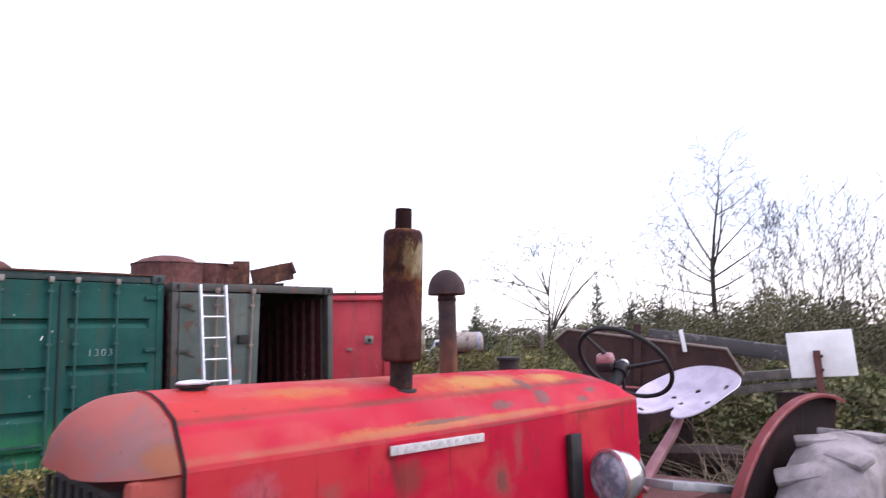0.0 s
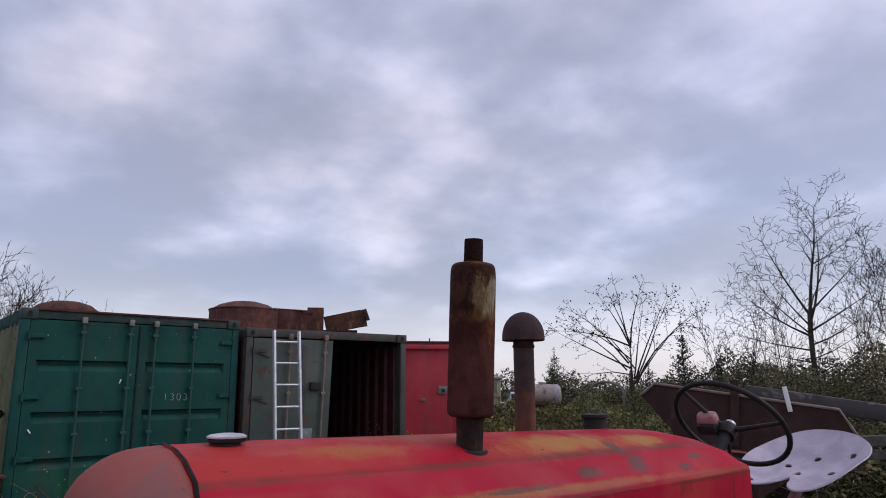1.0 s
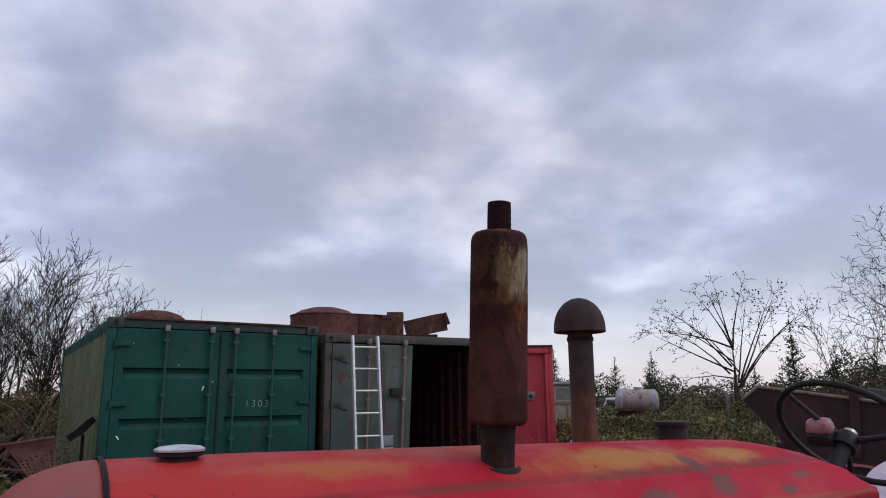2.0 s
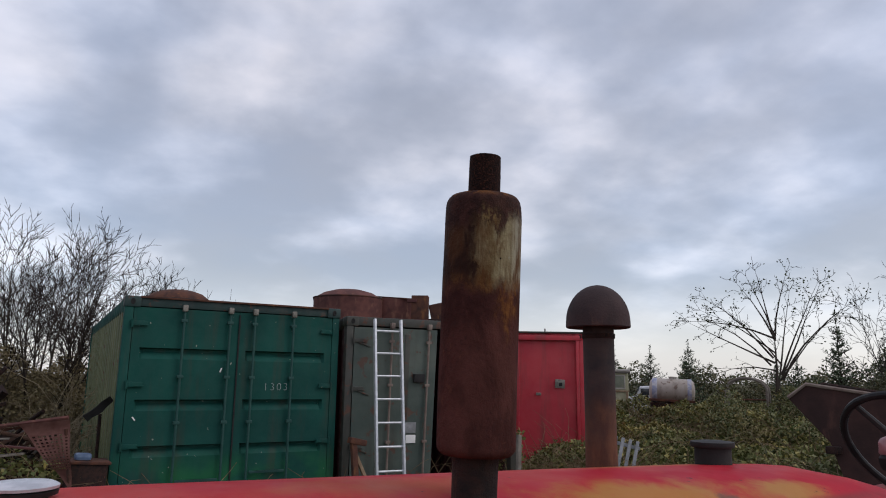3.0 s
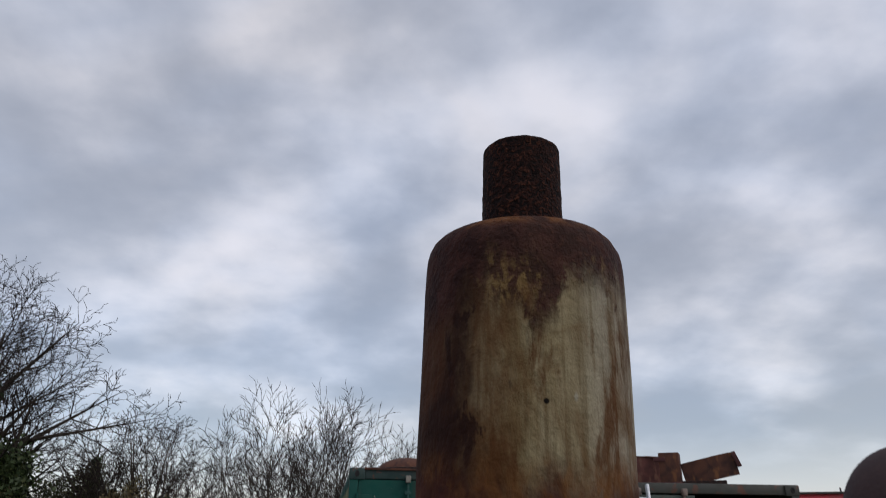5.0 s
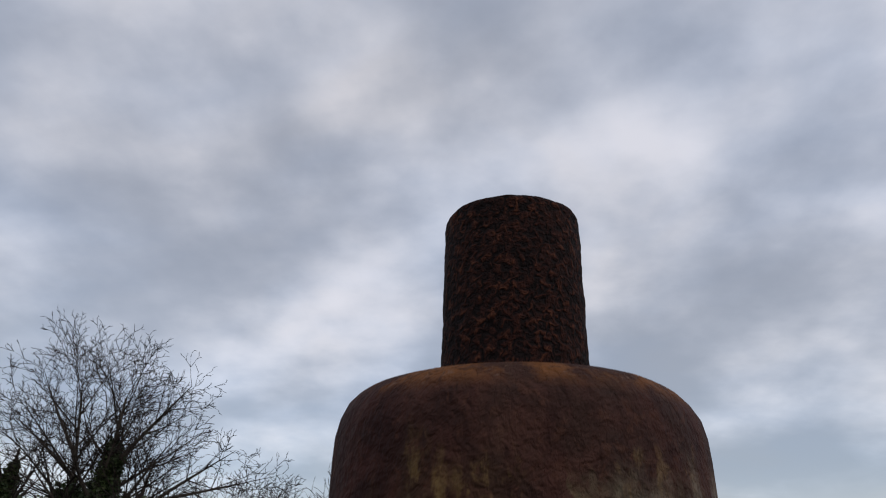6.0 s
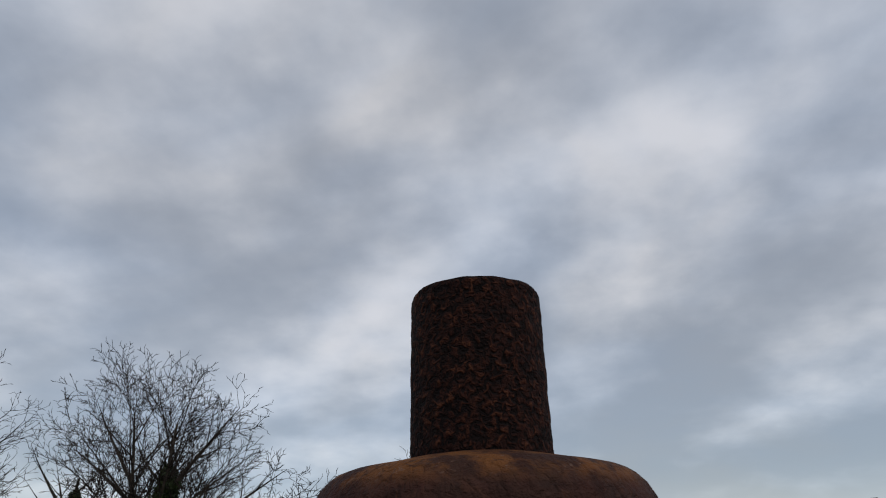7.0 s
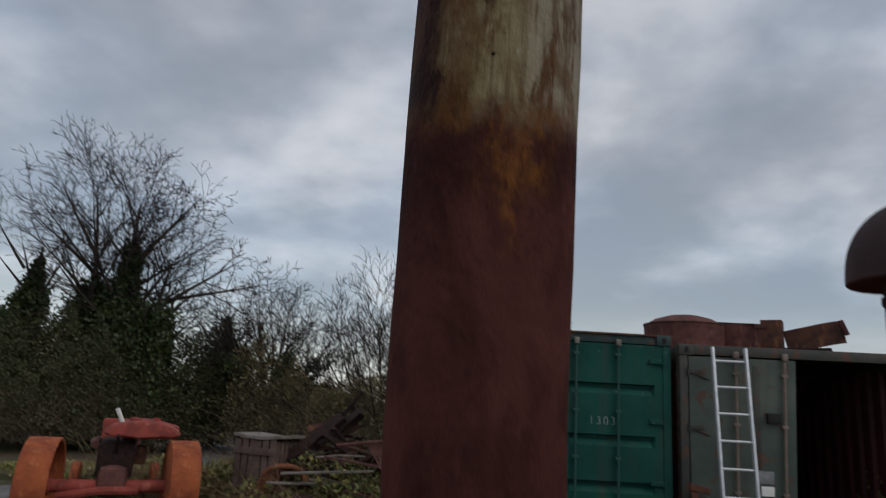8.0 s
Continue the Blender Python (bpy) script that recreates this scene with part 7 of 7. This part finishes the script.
def thicket(name, label, line, n, size, leaf, stems, seed, stem_mat="stem", stem_len=0.6, category="undergrowth"):
    """Undergrowth along a line of (x, y, half width, height): leaves in an uneven shell and arching stems."""
    nr = np.random.default_rng(seed)
    line = np.array(line, float)
    seglen = np.linalg.norm(np.diff(line[:, :2], axis=0), axis=1)
    area = seglen * (line[1:, 2] + line[:-1, 2])
    def sample(m):
        k = nr.choice(len(seglen), m, p=area / area.sum())
        u = nr.random(m)[:, None]
        p = line[k] * (1 - u) + line[k + 1] * u
        d = (line[k + 1] - line[k])[:, :2]
        d /= np.linalg.norm(d, axis=1, keepdims=True)
        side = np.stack([-d[:, 1], d[:, 0]], 1)
        lat = nr.uniform(-1, 1, m)
        xy = p[:, :2] + side * (lat * p[:, 2])[:, None]
        bump = np.array([noise.noise((x * 0.55, y * 0.55, seed)) * 0.55 + noise.noise((x * 1.7, y * 1.7, seed + 3)) * 0.30 for x, y in xy])
        top = p[:, 3] * np.sqrt(np.maximum(0.05, 1 - np.abs(lat) ** 3)) * (0.88 + bump)
        return xy, np.maximum(top, 0.06)
    xy, top = sample(n)
    z = top * (1 - 0.55 * nr.random(n) ** 1.8)
    c = np.concatenate([xy, z[:, None]], 1)
    v, f = leaf_arrays(c, size, nr)
    idx = np.zeros(len(f), np.int32)
    if stems:
        xy, top = sample(stems)
        base = np.concatenate([xy, (top * nr.uniform(0.1, 0.6, stems))[:, None]], 1)
        d = nr.normal(size=(stems, 3)) * np.array([0.5, 0.5, 0.25]) + np.array([0, 0, 0.75])
        L = stem_len * nr.uniform(0.5, 1.6, (stems, 1))
        segs, a = [], base
        for k in range(4):
            b = a + d * L * 0.28 + nr.normal(size=(stems, 3)) * L * 0.035
            segs += [(tuple(p), tuple(q), 0.006 - 0.001 * k, 0.005 - 0.001 * k) for p, q in zip(a, b)]
            d = d + np.array([0, 0, -0.28]) + nr.normal(size=(stems, 3)) * 0.10
            a = b
        sm = seg_mesh("tmp", segs, 3)
        sv = np.empty(len(sm.vertices) * 3, np.float32)
        sm.vertices.foreach_get("co", sv)
        sf = np.empty(len(sm.loops), np.int32)
        sm.loops.foreach_get("vertex_index", sf)
        bpy.data.meshes.remove(sm)
        sf = sf.reshape(-1, 4) + len(v)
        v = np.concatenate([v, sv.reshape(-1, 3)])
        f = np.concatenate([f, sf])
        idx = np.concatenate([idx, np.ones(len(sf), np.int32)])
    me = quick_mesh(name, v, f, idx)
    return tagged(finish(name, me, (leaf, stem_mat), smooth=0), label, category, kind="stuff")


def undergrowth():
    thicket("brambles", "yellow-green bramble field with dry stems", [(5.6, -0.2, 1.2, 0.36), (7.2, -0.8, 2.4, 0.70), (9.0, 0.6, 3.4, 0.92), (12.0, 2.2, 4.4, 1.24), (15, 4.5, 5.5, 1.20)], 105000, 0.066, "bramble", 5200, 1, stem_len=0.7)
    thicket("brambles", "olive brambles behind the trailer", [(5.6, -3.6, 0.8, 0.9), (7.0, -3.6, 1.1, 1.15), (9.2, -4.6, 1.5, 1.3), (10.5, -7.0, 1.5, 1.2)], 36000, 0.068, "scrub", 3000, 2, "dry_twig", 0.6)
    thicket("brambles", "tangled brambles and dead stems under the trailer", [(3.6, -7.0, 0.5, 0.45), (4.6, -6.4, 0.6, 0.55), (5.6, -7.4, 0.7, 0.6), (7.2, -8.6, 0.8, 0.75)], 12000, 0.045, "scrub", 1800, 12, "dry_twig", 0.6)
    thicket("brambles", "tall briars before the hoop frame", [(9.4, -0.5, 0.8, 1.4), (10.5, 0.95, 0.9, 1.95), (11.3, 1.55, 0.6, 1.7), (12.4, 1.5, 0.6, 1.8), (13.4, 1.7, 0.7, 2.0)], 19000, 0.05, "scrub", 900, 13, "dry_twig", 0.6)
    thicket("brambles", "brambles grown up round the tank", [(11.1, 4.1, 0.5, 1.30), (11.9, 4.2, 0.5, 1.36), (12.7, 4.0, 0.5, 1.32)], 5500, 0.06, "bramble", 500, 15, "dry_twig", 0.6)
    thicket("hedge", "dense brown-green hedge of briars and thorn", [(12.5, -11.0, 1.4, 2.2), (13.0, -7.0, 1.6, 2.35), (13.6, -3.5, 1.7, 2.2), (14.6, -0.6, 1.5, 2.05), (16.8, 2.6, 1.4, 2.0)], 110000, 0.050, "hedge", 10000, 3, "dry_twig", 0.7, "hedge")
    thicket("far_hedge", "far hedge along the field's edge", [(10, 24, 2.0, 2.2), (17, 20, 2.0, 2.2), (23, 15.5, 2.0, 2.2), (27, 9, 2.0, 2.4), (29, 0, 2.0, 2.8), (30, -12, 2.0, 2.8)], 60000, 0.11, "hedge", 5000, 4, "twig", 1.0, "hedge")
    thicket("hedge_bank", "dark ivy-grown hedge bank under the trees", [(-17, 8.0, 1.5, 4.2), (-12.5, 10.4, 1.6, 3.9), (-9.0, 12.0, 1.6, 3.6), (-6.4, 12.6, 1.5, 2.9), (-4.6, 12.8, 1.2, 2.3)], 130000, 0.065, "bank", 3000, 5, "twig", 0.8, "hedge")
    thicket("hedge_scrub", "brown scrub and briars at the hedge's foot", [(-16, 5.9, 0.9, 2.2), (-11.0, 9.2, 1.0, 2.3), (-8.8, 11.0, 1.0, 2.2), (-8.0, 13.4, 0.9, 2.2)], 46000, 0.055, "bank", 3000, 6, "dry_twig", 0.8, "hedge")
    thicket("hedge_scrub", "brown scrub and briars under the bare shrubs", [(-6.6, 11.4, 0.8, 3.1), (-5.2, 11.2, 0.8, 3.0), (-4.2, 10.6, 0.8, 2.1), (-3.4, 9.4, 1.1, 2.0), (-0.8, 7.8, 1.0, 2.15), (0.6, 7.6, 0.8, 2.1)], 50000, 0.055, "thorn", 2600, 14, "dry_twig", 0.8, "hedge")
    thicket("weeds", "rough weeds and grass round the scrap", [(-5.5, 2.6, 1.0, 0.45), (-3.0, 2.2, 1.2, 0.6), (-1.2, 0.5, 0.9, 0.85), (-0.7, -0.4, 0.6, 0.85)], 8500, 0.058, "bramble", 3200, 7, "stem", 0.55)
    thicket("weeds", "weeds along the foot of the containers", [(0.1, -0.45, 0.35, 0.45), (2.5, -0.45, 0.35, 0.5), (5.0, 0.0, 0.4, 0.4), (6.4, 0.9, 0.4, 0.4), (7.9, 1.0, 0.5, 0.7)], 9000, 0.055, "bramble", 900, 8, "stem", 0.5)
    thicket("brambles", "brambles growing round the open container", [(5.08, 0.10, 0.16, 1.5), (5.14, 1.3, 0.16, 1.3)], 2200, 0.055, "bramble", 160, 9, "stem", 0.4)
    thicket("grass", "rough winter grass beyond the derelict tractor", [(-7, 3.5, 2.4, 0.22), (-5.0, 6.0, 2.4, 0.3), (-3.0, 6.5, 2.0, 0.35)], 16000, 0.075, "grass", 600, 10, "stem", 0.3)
    thicket("pale_briars", "pale dead briars beside the green container", [(-0.9, 2.2, 0.4, 1.7), (-0.5, 3.6, 0.4, 2.1)], 500, 0.04, "thorn", 260, 11, "pale_stem", 0.85)


M["dry_twig"] = bark("brown_briar_twig", (0.13, 0.10, 0.066), (0.21, 0.165, 0.115))
M["pale_stem"] = bark("pale_dead_briar", (0.24, 0.19, 0.12), (0.34, 0.28, 0.19))
undergrowth()
